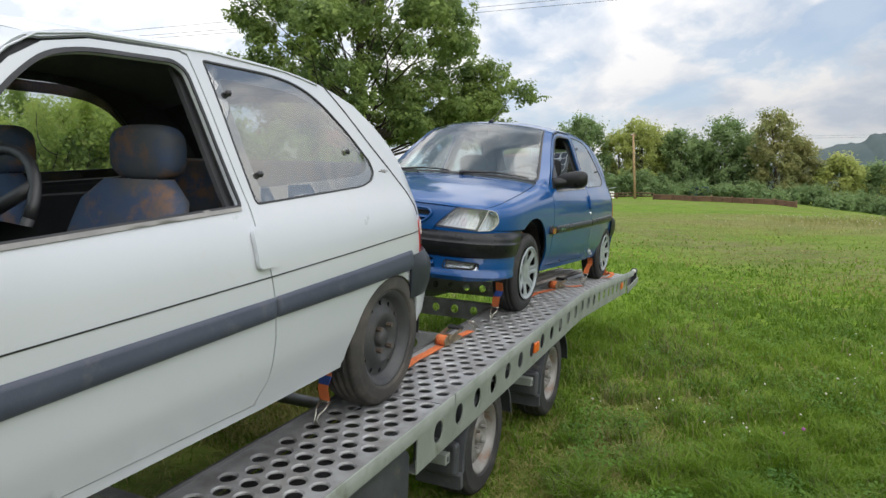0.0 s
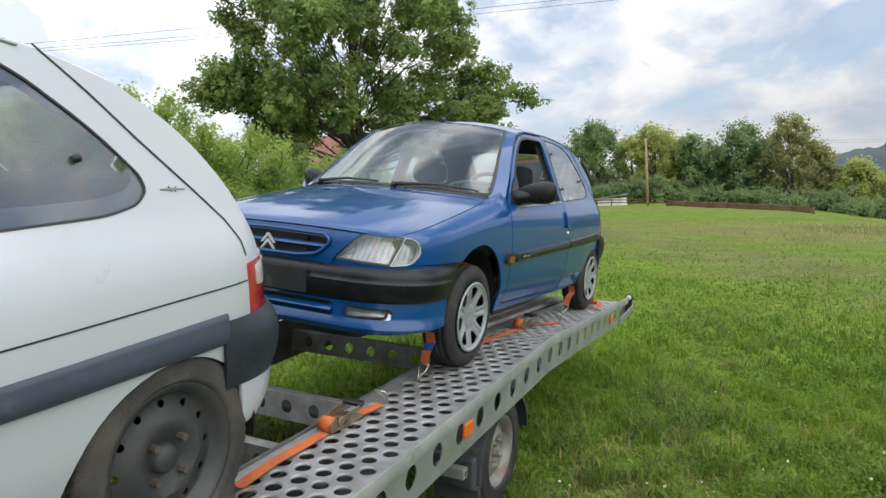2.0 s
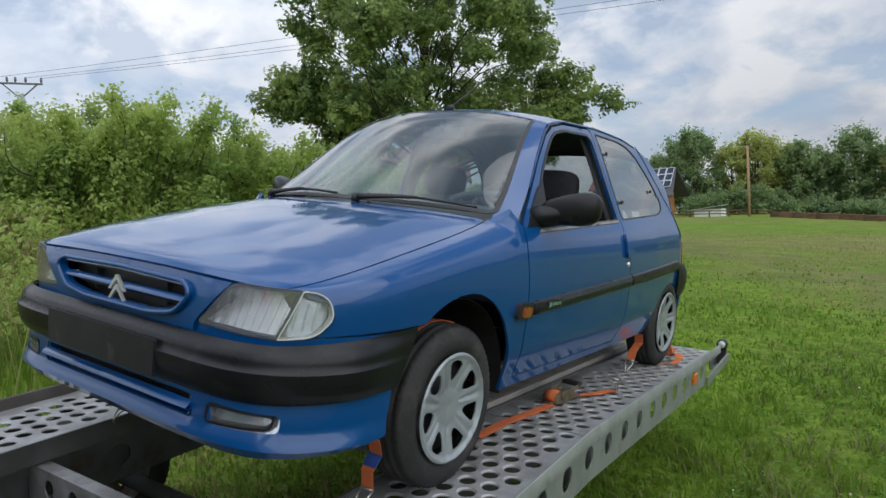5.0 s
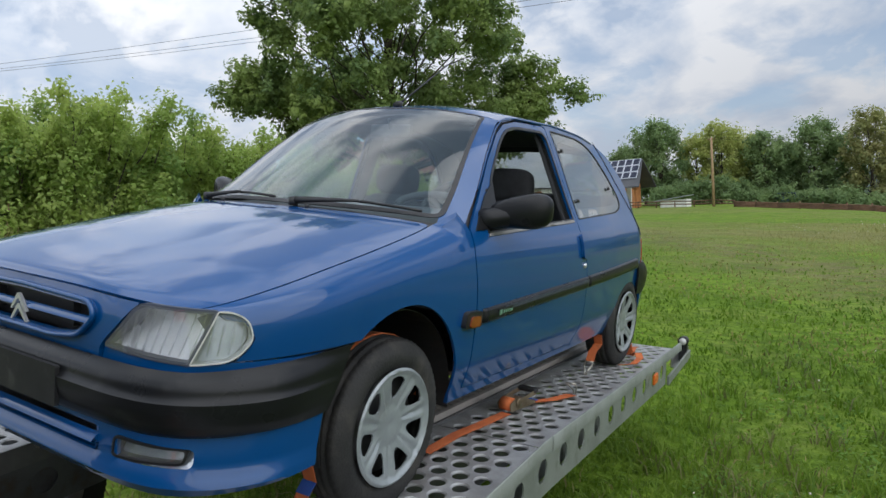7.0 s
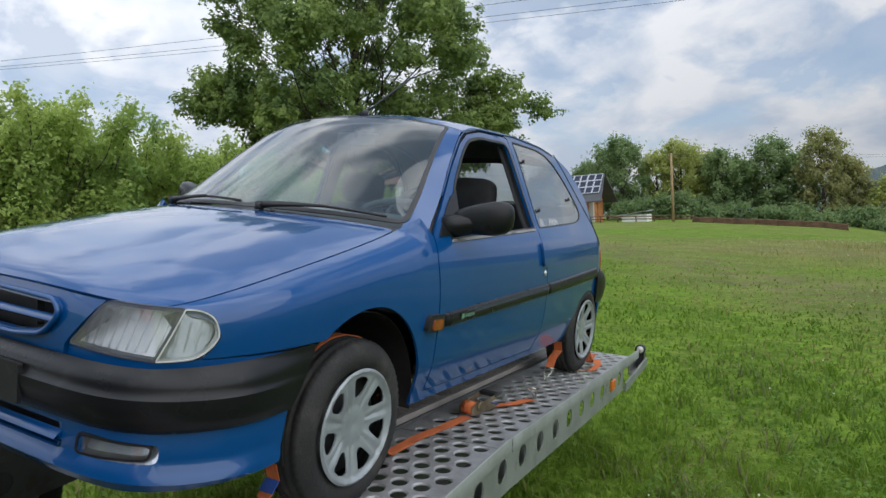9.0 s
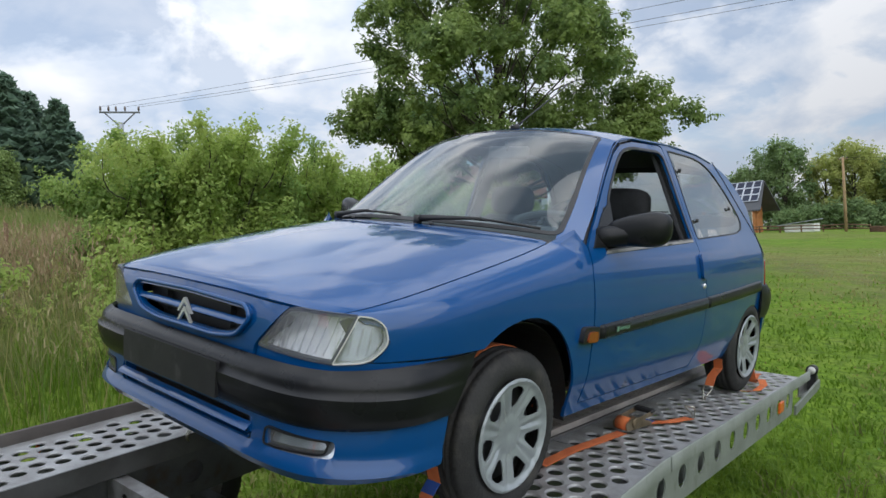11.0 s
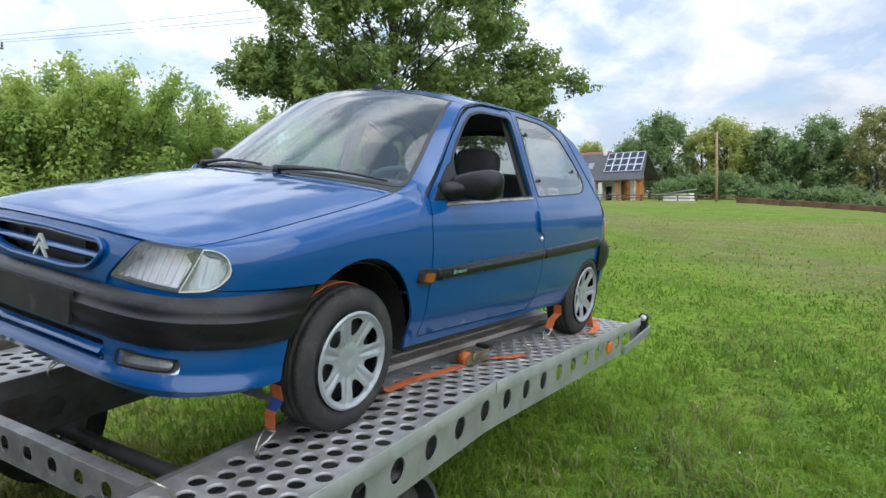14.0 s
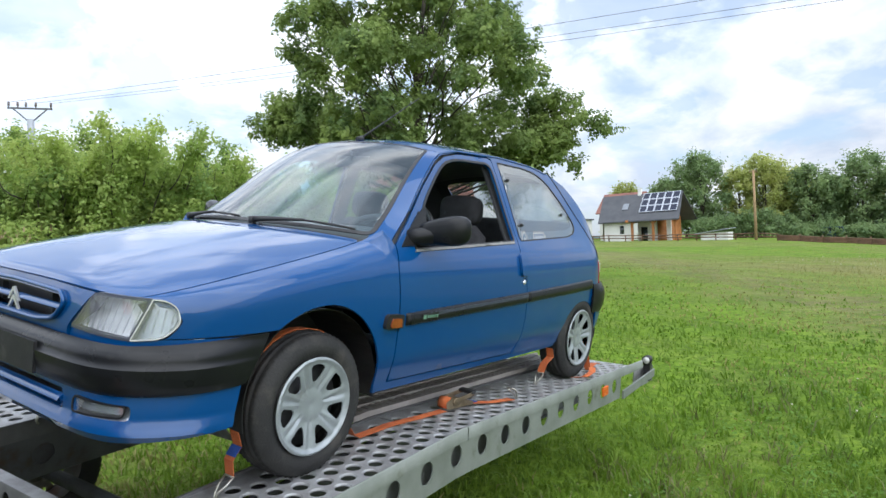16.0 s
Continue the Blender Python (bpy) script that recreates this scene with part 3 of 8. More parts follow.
def steel_wheel(parent, name, at, tyre_r, rim_r, width, rim_mat, face=1, holes=12):
    """A tyre with tread grooves on a pressed steel rim with a ring of holes; its face looks along +x (face 1) or -x."""
    w = thing(name, "", "")
    for k in ("label", "category"):
        if k in w:
            del w[k]
    w.parent = parent
    w.matrix_basis = Matrix.Translation(at) @ Matrix.Diagonal((face, 1, 1, 1))
    h = width / 2
    pr = [(-h * 0.8, rim_r), (-h, rim_r + 0.02), (-h, tyre_r - 0.035), (-h * 0.86, tyre_r - 0.012)]
    for g in (-0.55, -0.18, 0.18, 0.55):
        pr += [(h * (g - 0.1), tyre_r), (h * (g - 0.06), tyre_r - 0.007), (h * (g + 0.06), tyre_r - 0.007), (h * (g + 0.1), tyre_r)]
    pr += [(h * 0.86, tyre_r - 0.012), (h * 0.97, tyre_r - 0.030), (h * 1.0, tyre_r - 0.036), (h * 0.99, tyre_r - 0.040), (h * 1.04, (tyre_r + rim_r) / 2), (h * 1.02, rim_r + 0.022), (h * 1.03, rim_r + 0.018), (h * 0.95, rim_r + 0.010), (h * 0.8, rim_r)]
    part("tyre", treaded(lathe(pr, 128), tyre_r, h), M_RUBBER if holes == 14 else M_TYRE_DUSTY, w, "worn dusty rubber tyre")
    rp = [(-h * 0.8, rim_r - 0.004), (h * 0.2, rim_r - 0.022), (h * 0.72, rim_r - 0.012), (h * 0.86, rim_r + 0.006), (h * 0.92, rim_r + 0.010), (h * 0.90, rim_r + 0.002),
          (h * 0.74, rim_r - 0.018), (h * 0.45, rim_r - 0.024), (h * 0.42, rim_r - 0.034)]
    part("rim", lathe(rp, 48), rim_mat, w)
    # pressed disc with holes, dished towards its middle
    hr = rim_r * 0.755
    cuts = [ellipse(hr * math.cos(a), hr * math.sin(a), rim_r * (0.075 if holes == 14 else 0.055), rim_r * (0.075 if holes == 14 else 0.055), 12) for a in (2 * math.pi * k / holes for k in range(holes))]

    def dish(y, z):
        r = math.hypot(y, z) / rim_r
        return (h * (0.42 + 0.32 * math.exp(-((r - 0.50) / 0.16) ** 2) - 0.10 * max(0, 0.3 - r) / 0.3), y, z)

    part("disc", patch(ellipse(0, 0, rim_r - 0.03, rim_r - 0.03, 40), dish, cuts, rim_r * 0.12), rim_mat, w, solid=0.005)
    part("hub_cap", lathe([(h * 0.3, rim_r * 0.21), (h * 0.62, rim_r * 0.20), (h * 0.74, rim_r * 0.15), (h * 0.76, 0.0)], 20), rim_mat, w)
    for k in range(4):
        a = math.pi / 4 + k * math.pi / 2
        bm = tube([(h * 0.55, rim_r * 0.33 * math.cos(a), rim_r * 0.33 * math.sin(a)), (h * 0.86, rim_r * 0.33 * math.cos(a), rim_r * 0.33 * math.sin(a))], rim_r * 0.055, seg=6)
        part("wheel_nut", bm, M_RIM_GREY if holes == 14 else M_RUSTY_NUT, w, smooth=False)
    return w


def build_trailer():
    t = thing("car_trailer", "long galvanised double car transporter trailer with perforated tracks", "trailer", TRAILER)
    for side in (1, -1):
        inner, outer = MID + side * 0.650, MID + side * 1.167
        xa, xb = sorted((inner, outer - side * 0.008))
        for ya, yb in zip(SEAMS, SEAMS[1:]):
            part("deck_plank", deck_sheet(xa, xb, ya + 0.003, yb - 0.003), M_GALV, t, "perforated galvanised steel plank", smooth=False)
            lip = [(outer - side * 0.008, -0.004), (outer - side * 0.007, 0.050), (outer - side * 0.002, 0.058), (outer + side * 0.004, 0.054), (outer + side * 0.006, 0.0), (outer + side * 0.006, -0.004)]
            part("deck_lip", run(lip, ya + 0.003, yb - 0.003), M_GALV_SIDE if side > 0 else M_GALV_BROWN, t)
        low = [(inner, 0.0), (inner, 0.012), (inner - side * 0.010, 0.012), (inner - side * 0.011, -0.075), (inner + side * 0.03, -0.080)]
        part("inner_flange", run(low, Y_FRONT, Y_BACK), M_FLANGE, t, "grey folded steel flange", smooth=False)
        c = [Y for Y in np.arange(-2.12, 2.75, 0.2245).tolist()]
        part("side_rail", rail(outer, -2.32, 2.72, -0.004, -0.155, c, 0.045, 0.048, -0.055), M_GALV_SIDE, t, "steel side rail with a row of oval holes", smooth=False, solid=0.006 * side)
        c = [Y for Y in np.arange(-5.55, -3.12, 0.2245).tolist()]
        part("side_rail", rail(outer, Y_FRONT, -3.06, -0.004, -0.155, c, 0.045, 0.048, -0.055), M_GALV_SIDE, t, "steel side rail with a row of oval holes", smooth=False, solid=0.006 * side)
        part("rail_backing", run([(outer - side * 0.062, -0.012), (outer - side * 0.062, -0.150)], -0.25, 1.48), M_GALV_SIDE, t, "galvanised plate behind the rail's holes", smooth=False, solid=0.004)
        part("rail_foot", run([(outer, -0.155), (outer - side * 0.06, -0.157)], -2.32, 2.72), M_GALV_SIDE, t, solid=0.004)
        c = [Y for Y in np.arange(-5.3, 2.9, 0.36).tolist()]
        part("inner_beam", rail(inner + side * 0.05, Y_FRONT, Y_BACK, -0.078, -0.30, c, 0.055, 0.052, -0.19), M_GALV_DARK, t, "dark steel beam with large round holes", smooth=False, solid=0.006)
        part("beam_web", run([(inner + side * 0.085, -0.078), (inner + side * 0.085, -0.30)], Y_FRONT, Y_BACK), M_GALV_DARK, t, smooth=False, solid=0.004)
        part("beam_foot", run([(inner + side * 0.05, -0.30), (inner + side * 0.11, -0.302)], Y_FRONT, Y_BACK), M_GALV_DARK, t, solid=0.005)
        # rear light bracket
        x = outer
        z = deck_z(3.0)
        arm = box(x + side * 0.012 - 0.008, x + side * 0.012 + 0.008, 2.74, 3.47, -0.165, -0.105)
        for v in arm.verts:
            v.co.z = deck_z(v.co.y) + v.co.z + (0.065 if v.co.y > 3 else 0.0)
        soft(part("bracket_arm", arm, M_GALV_SIDE, t), 0.003)
        xa, xb = sorted((x - side * 0.07, x + side * 0.004))
        soft(part("bracket_box", box(xa, xb, 3.21, 3.46, z - 0.150, z - 0.145), M_GALV_SIDE, t, "galvanised floor of the light bracket"), 0.001)
        soft(part("bracket_back", box(*sorted((x - side * 0.07, x - side * 0.064)), 3.21, 3.46, z - 0.145, z - 0.040), M_GALV, t), 0.001)
        soft(part("bracket_end", box(xa, xb, 3.462, 3.470, z - 0.155, z - 0.030), M_GALV_SIDE, t, "galvanised end plate of the light bracket"), 0.002)
        lamp = part("marker_lamp", tube([(x - side * 0.02, 3.37, z + 0.018), (x - side * 0.02, 3.435, z + 0.018)], 0.038, seg=18, radii=[0.038, 0.032]), M_BLACK, t, "black round marker lamp on a stalk")
        part("lens", tube([(x - side * 0.02, 3.362, z + 0.018), (x - side * 0.02, 3.369, z + 0.018)], 0.026, seg=16), M_CLEAR_LENS, lamp, "white lens")
        part("lamp_stalk", box(x - side * 0.02 - 0.026, x - side * 0.02 + 0.026, 3.385, 3.43, z - 0.145, z), M_BLACK, t, smooth=False)
        for ry in (-0.70, 2.40):
            zz = deck_z(ry) - 0.055
            soft(part("side_reflector", box(outer - 0.003 * side, outer + side * 0.012, ry - 0.045, ry + 0.045, zz - 0.03, zz + 0.03) if side > 0 else box(outer - 0.012, outer + 0.003, ry - 0.045, ry + 0.045, zz - 0.03, zz + 0.03), M_ORANGE_REFL, t, "orange side reflector"), 0.004)
        # axles: wheel, mudguard, stub bracket
        for wy in (-1.42, -0.11):
            wz = 0.25 + 0.02 * (wy > -1)
            wx = outer - side * 0.135
            steel_wheel(t, "wheel", (wx, wy, wz), 0.30, 0.178, 0.185, M_RIM_GREY, side, 14)
            arc = [(0.37 * math.cos(radians(a)), 0.325 * math.sin(radians(a))) for a in range(188, 12, -12)]
            arc = [(-0.375, -0.13), (-0.385, -0.06)] + arc + [(0.368, 0.03)]
            bm = bmesh.new()
            rows = []
            for dy, dz in arc:
                k = 0.93
                rows.append([bm.verts.new(p) for p in ((wx - side * 0.12, wy + dy, wz + dz), (wx + side * 0.09, wy + dy, wz + dz), (wx + side * 0.115, wy + dy * 0.985, wz + dz * 0.985), (wx + side * 0.118, wy + dy * k, wz + dz * k))])
            for a, b in zip(rows, rows[1:]):
                for q in range(3):
                    bm.faces.new((a[q], a[q + 1], b[q + 1], b[q]))
            g = part("mudguard", bm, M_MUDGUARD, t, "scuffed dark plastic mudguard", solid=0.006 * side)
            # flat front skirt of the guard
            soft(part("mudguard_skirt", box(*sorted((wx - side * 0.12, wx + side * 0.11)), wy - 0.43, wy - 0.375, wz - 0.05, wz + 0.11), M_MUDGUARD, t), 0.02, 3)
            stub = box(*sorted((wx - side * 0.05, wx + side * 0.10)), wy - 0.53, wy - 0.48, wz + 0.045, wz + 0.095)
            soft(part("stub_tube", stub, M_GALV_SIDE, t, "square steel stub"), 0.004)
            part("stub_bolt", tube([(wx + side * 0.098, wy - 0.505, wz + 0.07), (wx + side * 0.106, wy - 0.505, wz + 0.07)], 0.012, seg=6), M_GALV_DARK, t, smooth=False)
            if side > 0:
                part("axle", tube([(MID - 1.0, wy, wz), (MID + 1.0, wy, wz)], 0.035, seg=12), M_GALV_DARK, t)
        # tool box hung under the deck edge
        if side > 0:
            z = deck_z(-2.65)
            bm = patch(rounded([(-3.03, z - 0.46), (-2.33, z - 0.46), (-2.33, z - 0.02), (-3.03, z - 0.06)], 0.07, 5), lambda y, h: (outer - 0.03, y, h), [rounded([(-2.74, z - 0.40), (-2.50, z - 0.40), (-2.50, z - 0.16), (-2.74, z - 0.16)], 0.03)], 0.1)
            part("toolbox_front", bm, M_MUDGUARD, t, "dark grey plastic tool box", smooth=False, solid=0.03)
            soft(part("toolbox_body", box(outer - 0.45, outer - 0.058, -3.02, -2.34, z - 0.45, z - 0.06), M_BLACK, t), 0.02, 3)
            soft(part("latch", box(outer - 0.06, outer - 0.035, -2.66, -2.57, z - 0.33, z - 0.23), M_GALV_DARK, t, "steel latch"), 0.004)
    # cross members with round holes
    for cy, zt in ((-4.6, 0.06), (-3.1, 0.06), (-1.25, 0.06), (-0.64, 0.085), (0.46, 0.10), (1.55, 0.06), (2.95, 0.06)):
        z = deck_z(cy) - zt
        c = [MID + x for x in np.arange(-0.55, 0.56, 0.17).tolist()]
        bm = patch([(MID - 0.70, z - 0.135), (MID + 0.70, z - 0.135), (MID + 0.70, z), (MID - 0.70, z)], lambda x, h: (x, cy, h), [ellipse(q, z - 0.068, 0.034, 0.036, 16) for q in c], 0.1, flip=False)
        bm2 = bmesh.new()
        beam = part("cross_beam", bm, M_GALV, t, "galvanised cross beam with round holes", smooth=False, solid=0.006)
        for name, zz in (("beam_top", z), ("beam_bottom", z - 0.137)):
            soft(part(name, box(MID - 0.70, MID + 0.70, cy - 0.001, cy + 0.06, zz - 0.003, zz + 0.003), M_GALV, t), 0.002)
    return t


build_trailer()


def loading_ramp(x, ya, yb):
    r = thing("loading_ramp", "brown weathered steel loading ramp with slotted treads lying between the tracks", "ramp", TRAILER, "loading ramps stowed on the trailer")
    for sx in (-0.11, 0.0, 0.11):
        part("ramp_bar", run([(x + sx - 0.012, 0.0), (x + sx - 0.012, 0.035), (x + sx + 0.012, 0.035), (x + sx + 0.012, 0.0)], ya, yb), M_RAMP, r, smooth=False)
    n = int((yb - ya) / 0.055)
    for k in range(n):
        y = ya + (k + 0.5) * 0.055
        z = deck_z(y)
        part("tread", box(x - 0.108, x + 0.108, y - 0.014, y + 0.014, z + 0.012, z + 0.028), M_RAMP, r, smooth=False)
    return r


loading_ramp(0.365, 0.50, 2.95)
loading_ramp(-0.651, 0.50, 2.95)


# ---- cars: a small three-door hatchback, x to its left, y to its rear from the front axle, z from the ground under its tyres ----
def table(t, pairs):
    return float(np.interp(t, [p[0] for p in pairs], [p[1] for p in pairs]))


HALF = [(0.24, 0.738), (0.34, 0.762), (0.39, 0.785), (0.45, 0.790), (0.58, 0.799), (0.68, 0.800), (0.80, 0.788), (0.87, 0.765), (0.93, 0.728), (0.98, 0.708), (1.10, 0.660), (1.25, 0.602), (1.36, 0.556), (1.42, 0.525), (1.50, 0.49)]
NOSE, NOSE_D, TAIL, TAIL_D = -0.73, 0.47, 3.02, 0.42


def plan_x(y):
    """Half width of the body along its length."""
    if y < NOSE + NOSE_D:
        return 0.797 * max(0.0, 1 - (1 - max(0.0, y - NOSE) / NOSE_D) ** 2) ** (1 / 8.0)
    if y > TAIL - TAIL_D:
        return 0.757 * max(0.0, 1 - (1 - max(0.0, TAIL - y) / TAIL_D) ** 2) ** (1 / 5)
    return table(y, [(NOSE + NOSE_D, 0.797), (0.3, 0.80), (1.6, 0.80), (2.1, 0.785), (TAIL - TAIL_D, 0.757)])


def smooth_half(z):
    return sum(table(z + d, HALF) * k for d, k in ((-0.04, 0.2), (-0.02, 0.2), (0, 0.2), (0.02, 0.2), (0.04, 0.2)))


def side_x(y, z):
    return smooth_half(z) / 0.80 * plan_x(y)


def side_at(sign, off=0.0):
    def place(y, z):
        e = 0.01
        nx, ny, nz = 1.0, -(side_x(y + e, z) - side_x(y - e, z)) / (2 * e), -(side_x(y, z + e) - side_x(y, z - e)) / (2 * e)
        k = off / math.sqrt(nx * nx + ny * ny + nz * nz)
        return (sign * (side_x(y, z) + k * nx), y + k * ny, z + k * nz)
    return place


def plan_curve(front=True):
    """Points (s, x, y, nx, ny) along the body's plan from its middle line round the corner to the side."""
    pts = []
    if front:
        for a in np.linspace(0, 90, 120):
            x = 0.797 * math.sin(radians(a)) ** 0.8
            pts.append((x, NOSE + NOSE_D * (1 - math.sqrt(max(0, 1 - (x / 0.797) ** 8.0)))))
        pts += [(0.798, y) for y in np.linspace(-0.24, 0.5, 16)]
    else:
        for a in np.linspace(0, 90, 100):
            x = 0.757 * math.sin(radians(a)) ** 0.8
            pts.append((x, TAIL - TAIL_D * (1 - math.sqrt(max(0, 1 - (x / 0.757) ** 5)))))
        pts += [(plan_x(y), y) for y in np.linspace(TAIL - TAIL_D - 0.02, 2.0, 14)]
    p = np.array(pts)
    s = np.r_[0, np.cumsum(np.hypot(*np.diff(p, axis=0).T))]
    d = np.gradient(p, s, axis=0)
    d /= np.linalg.norm(d, axis=1)[:, None]
    n = np.stack([d[:, 1], -d[:, 0]], 1) if front else np.stack([-d[:, 1], d[:, 0]], 1)
    n[0] = (0, -1) if front else (0, 1)
    if front:
        s = np.interp(s, (0, 0.36, 0.392, 0.517, 0.662, 0.813, 1.096, 2.096), (0, 0.36, 0.408, 0.516, 0.648, 0.80, 1.07, 2.07))
    return s, p, n


FRONT, REAR = plan_curve(True), plan_curve(False)


def wrap_at(curve, off=0.0, profile=None):
    """Sets (s along the plan, z) into space, out of the body by off and by the profile of z."""
    s0, p, n = curve

    def place(s, z):
        a = abs(s)
        x, y = np.interp(a, s0, p[:, 0]), np.interp(a, s0, p[:, 1])
        nx, ny = np.interp(a, s0, n[:, 0]), np.interp(a, s0, n[:, 1])
        end = min(max((a - 0.80) / 0.28, 0.0), 1.0) if curve is FRONT else 0.75 * min(max((a - REAR_END + 0.22) / 0.22, 0.0), 1.0)
        o = off + (table(z, profile) * (1 - 0.85 * end * end * (3 - 2 * end)) if profile else 0.0)
        k = smooth_half(z) / 0.80 if profile is None else 1.0
        return (math.copysign(1, s) * (x * k + nx * o), y + ny * o, z)
    return place


def s_of(curve, y):
    s0, p, _ = curve
    return float(np.interp(y, p[:, 1], s0) if p[-1, 1] > p[0, 1] else np.interp(-y, -p[:, 1], s0))


REAR_END = s_of(REAR, 2.606)


def y_at(s):
    """The place along the car of a point at s round its front corner."""
    return float(np.interp(s, FRONT[0], FRONT[1][:, 1]))


# stations of the upper surfaces: middle (y, z), edge (y, z)
EDGE = [(-0.60, 0.712), (-0.50, 0.728), (-0.30, 0.760), (0.0, 0.812), (0.25, 0.862), (0.40, 0.900), (0.47, 0.930), (0.60, 1.040), (0.78, 1.205), (0.93, 1.325), (1.02, 1.372), (1.17, 1.398), (1.62, 1.412), (2.0, 1.398), (2.25, 1.360), (2.45, 1.300), (2.60, 1.200), (2.73, 1.07), (2.82, 0.95), (2.86, 0.84), (2.88, 0.68)]
HOOD = [(-0.734, 0.7445, -0.61, 0.716), (-0.69, 0.774, -0.50, 0.728), (-0.50, 0.828, -0.30, 0.760), (-0.20, 0.890, 0.0, 0.812), (0.05, 0.933, 0.25, 0.862), (0.17, 0.950, 0.40, 0.900)]
SCREEN = [(0.20, 0.948, 0.44, 0.918), (0.40, 1.090, 0.60, 1.040), (0.62, 1.243, 0.78, 1.205), (0.80, 1.358, 0.93, 1.325), (0.92, 1.420, 1.00, 1.366)]
ROOF = [(0.92, 1.420, 1.00, 1.366), (1.10, 1.452, 1.17, 1.398), (1.60, 1.468, 1.62, 1.412), (2.05, 1.448, 2.0, 1.398), (2.35, 1.415, 2.25, 1.360), (2.55, 1.375, 2.45, 1.300)]
HATCH = [(2.55, 1.375, 2.45, 1.300), (2.68, 1.26, 2.60, 1.200), (2.825, 1.13, 2.73, 1.07), (2.935, 1.00, 2.82, 0.95), (3.0, 0.88, 2.86, 0.84), (3.01, 0.66, 2.88, 0.68)]


def smooth_row(rows, u):
    """A row of the stations at u from 0 to 1, rounded a little between them."""
    n = len(rows) - 1
    u = min(max(u, 0.0), 1.0) * n
    i = min(int(u), n - 1)
    t = u - i
    p0, p1, p2, p3 = (np.array(rows[min(max(k, 0), n)]) for k in (i - 1, i, i + 1, i + 2))
    if i == 0:
        p0 = 2 * p1 - p2
    if i + 2 > n:
        p3 = 2 * p2 - p1
    return 0.5 * (2 * p1 + (p2 - p0) * t + (2 * p0 - 5 * p1 + 4 * p2 - p3) * t * t + (3 * p1 - p0 - 3 * p2 + p3) * t ** 3)


def top_at(rows, pz=2.6, py=2.0, off=0.0):
    def base(v, u):
        yc, zc, ye, ze = smooth_row(rows, u)
        a = min(abs(v), 1.0)
        k = py if isinstance(py, float) else py[0] + (py[1] - py[0]) * u
        y, z = yc + (ye - yc) * a ** k, zc + (ze - zc) * a ** pz
        return Vector((v * side_x(ye, ze), y, z))

    def place(v, u):
        p = base(v, u)
        if not off:
            return p
        e = 0.01
        n = (base(min(v + e, 1), u) - base(max(v - e, -1), u)).cross(base(v, min(u + e, 1)) - base(v, max(u - e, 0))).normalized()
        return p + n * off
    return place


def strip_between(poly, width, place, material, name, parent, step=0.05, label="", flip=False, solid=0.004):
    """A frame of the given breadth round an outline."""
    return part(name, patch(grown(poly, width), place, [poly], step, flip), material, parent, label, solid=solid)


AXLE = 2.44  # rear axle
DOOR = [(0.452, 0.30), (1.535, 0.29), (1.580, 0.36), (1.597, 0.50), (1.590, 0.62), (1.575, 0.72), (1.545, 0.86), (1.555, 0.93), (1.532, 1.18), (1.512, 1.382), (1.48, 1.392), (1.17, 1.380), (1.03, 1.352), (0.93, 1.300), (0.78, 1.180), (0.60, 1.012), (0.468, 0.905), (0.450, 0.80), (0.456, 0.60)]
DOOR_WINDOW = [(0.60, 0.890), (1.512, 0.932), (1.490, 1.18), (1.475, 1.330), (1.44, 1.350), (1.15, 1.342), (1.03, 1.318), (0.93, 1.250), (0.78, 1.115)]
QUARTER_WINDOW = [(1.595, 0.930), (2.30, 0.962), (2.40, 0.985), (2.442, 1.02), (2.435, 1.06), (2.335, 1.170), (2.17, 1.300), (2.05, 1.350), (1.91, 1.370), (1.572, 1.375)]
QUARTER_WINDOW = rounded(QUARTER_WINDOW, [0.015, 0.2, 0.2, 0.2, 0.2, 0.2, 0.2, 0.2, 0.2, 0.012], 5)
DOOR_WINDOW = rounded(DOOR_WINDOW, [0.015, 0.012, 0.05, 0.04, 0.04, 0.1, 0.1, 0.1, 0.05], 4)


WING_N = 44


def edge_line(y0, y1):
    """The upper outline of the side between two places along the car."""
    pts = []
    for rows in (HOOD, SCREEN, ROOF, HATCH):
        pts += [tuple(smooth_row(rows, u)[2:]) for u in np.linspace(0, 1, 5 * len(rows) + 1 if rows is not HOOD else WING_N + 1)]
    ys, zs = [p[0] for p in pts], [p[1] for p in pts]
    out = [(y0, float(np.interp(y0, ys, zs)))] + [(float(a), float(b)) for a, b in pts if y0 + 1e-3 < a < y1 - 1e-3]
    return out + [(y1, float(np.interp(y1, ys, zs)))]


WING_W = 0.08
WING_U = np.linspace(0, 1, 81)
WING_YZ = np.array([smooth_row(HOOD, u)[2:] for u in WING_U])
RIM_YZ = np.array(edge_line(-0.60, 0.60))


def wing_edge(y):
    """Height of the shoulder between the side of a front fender and its top."""
    return float(np.interp(y, RIM_YZ[:, 0], RIM_YZ[:, 1]))


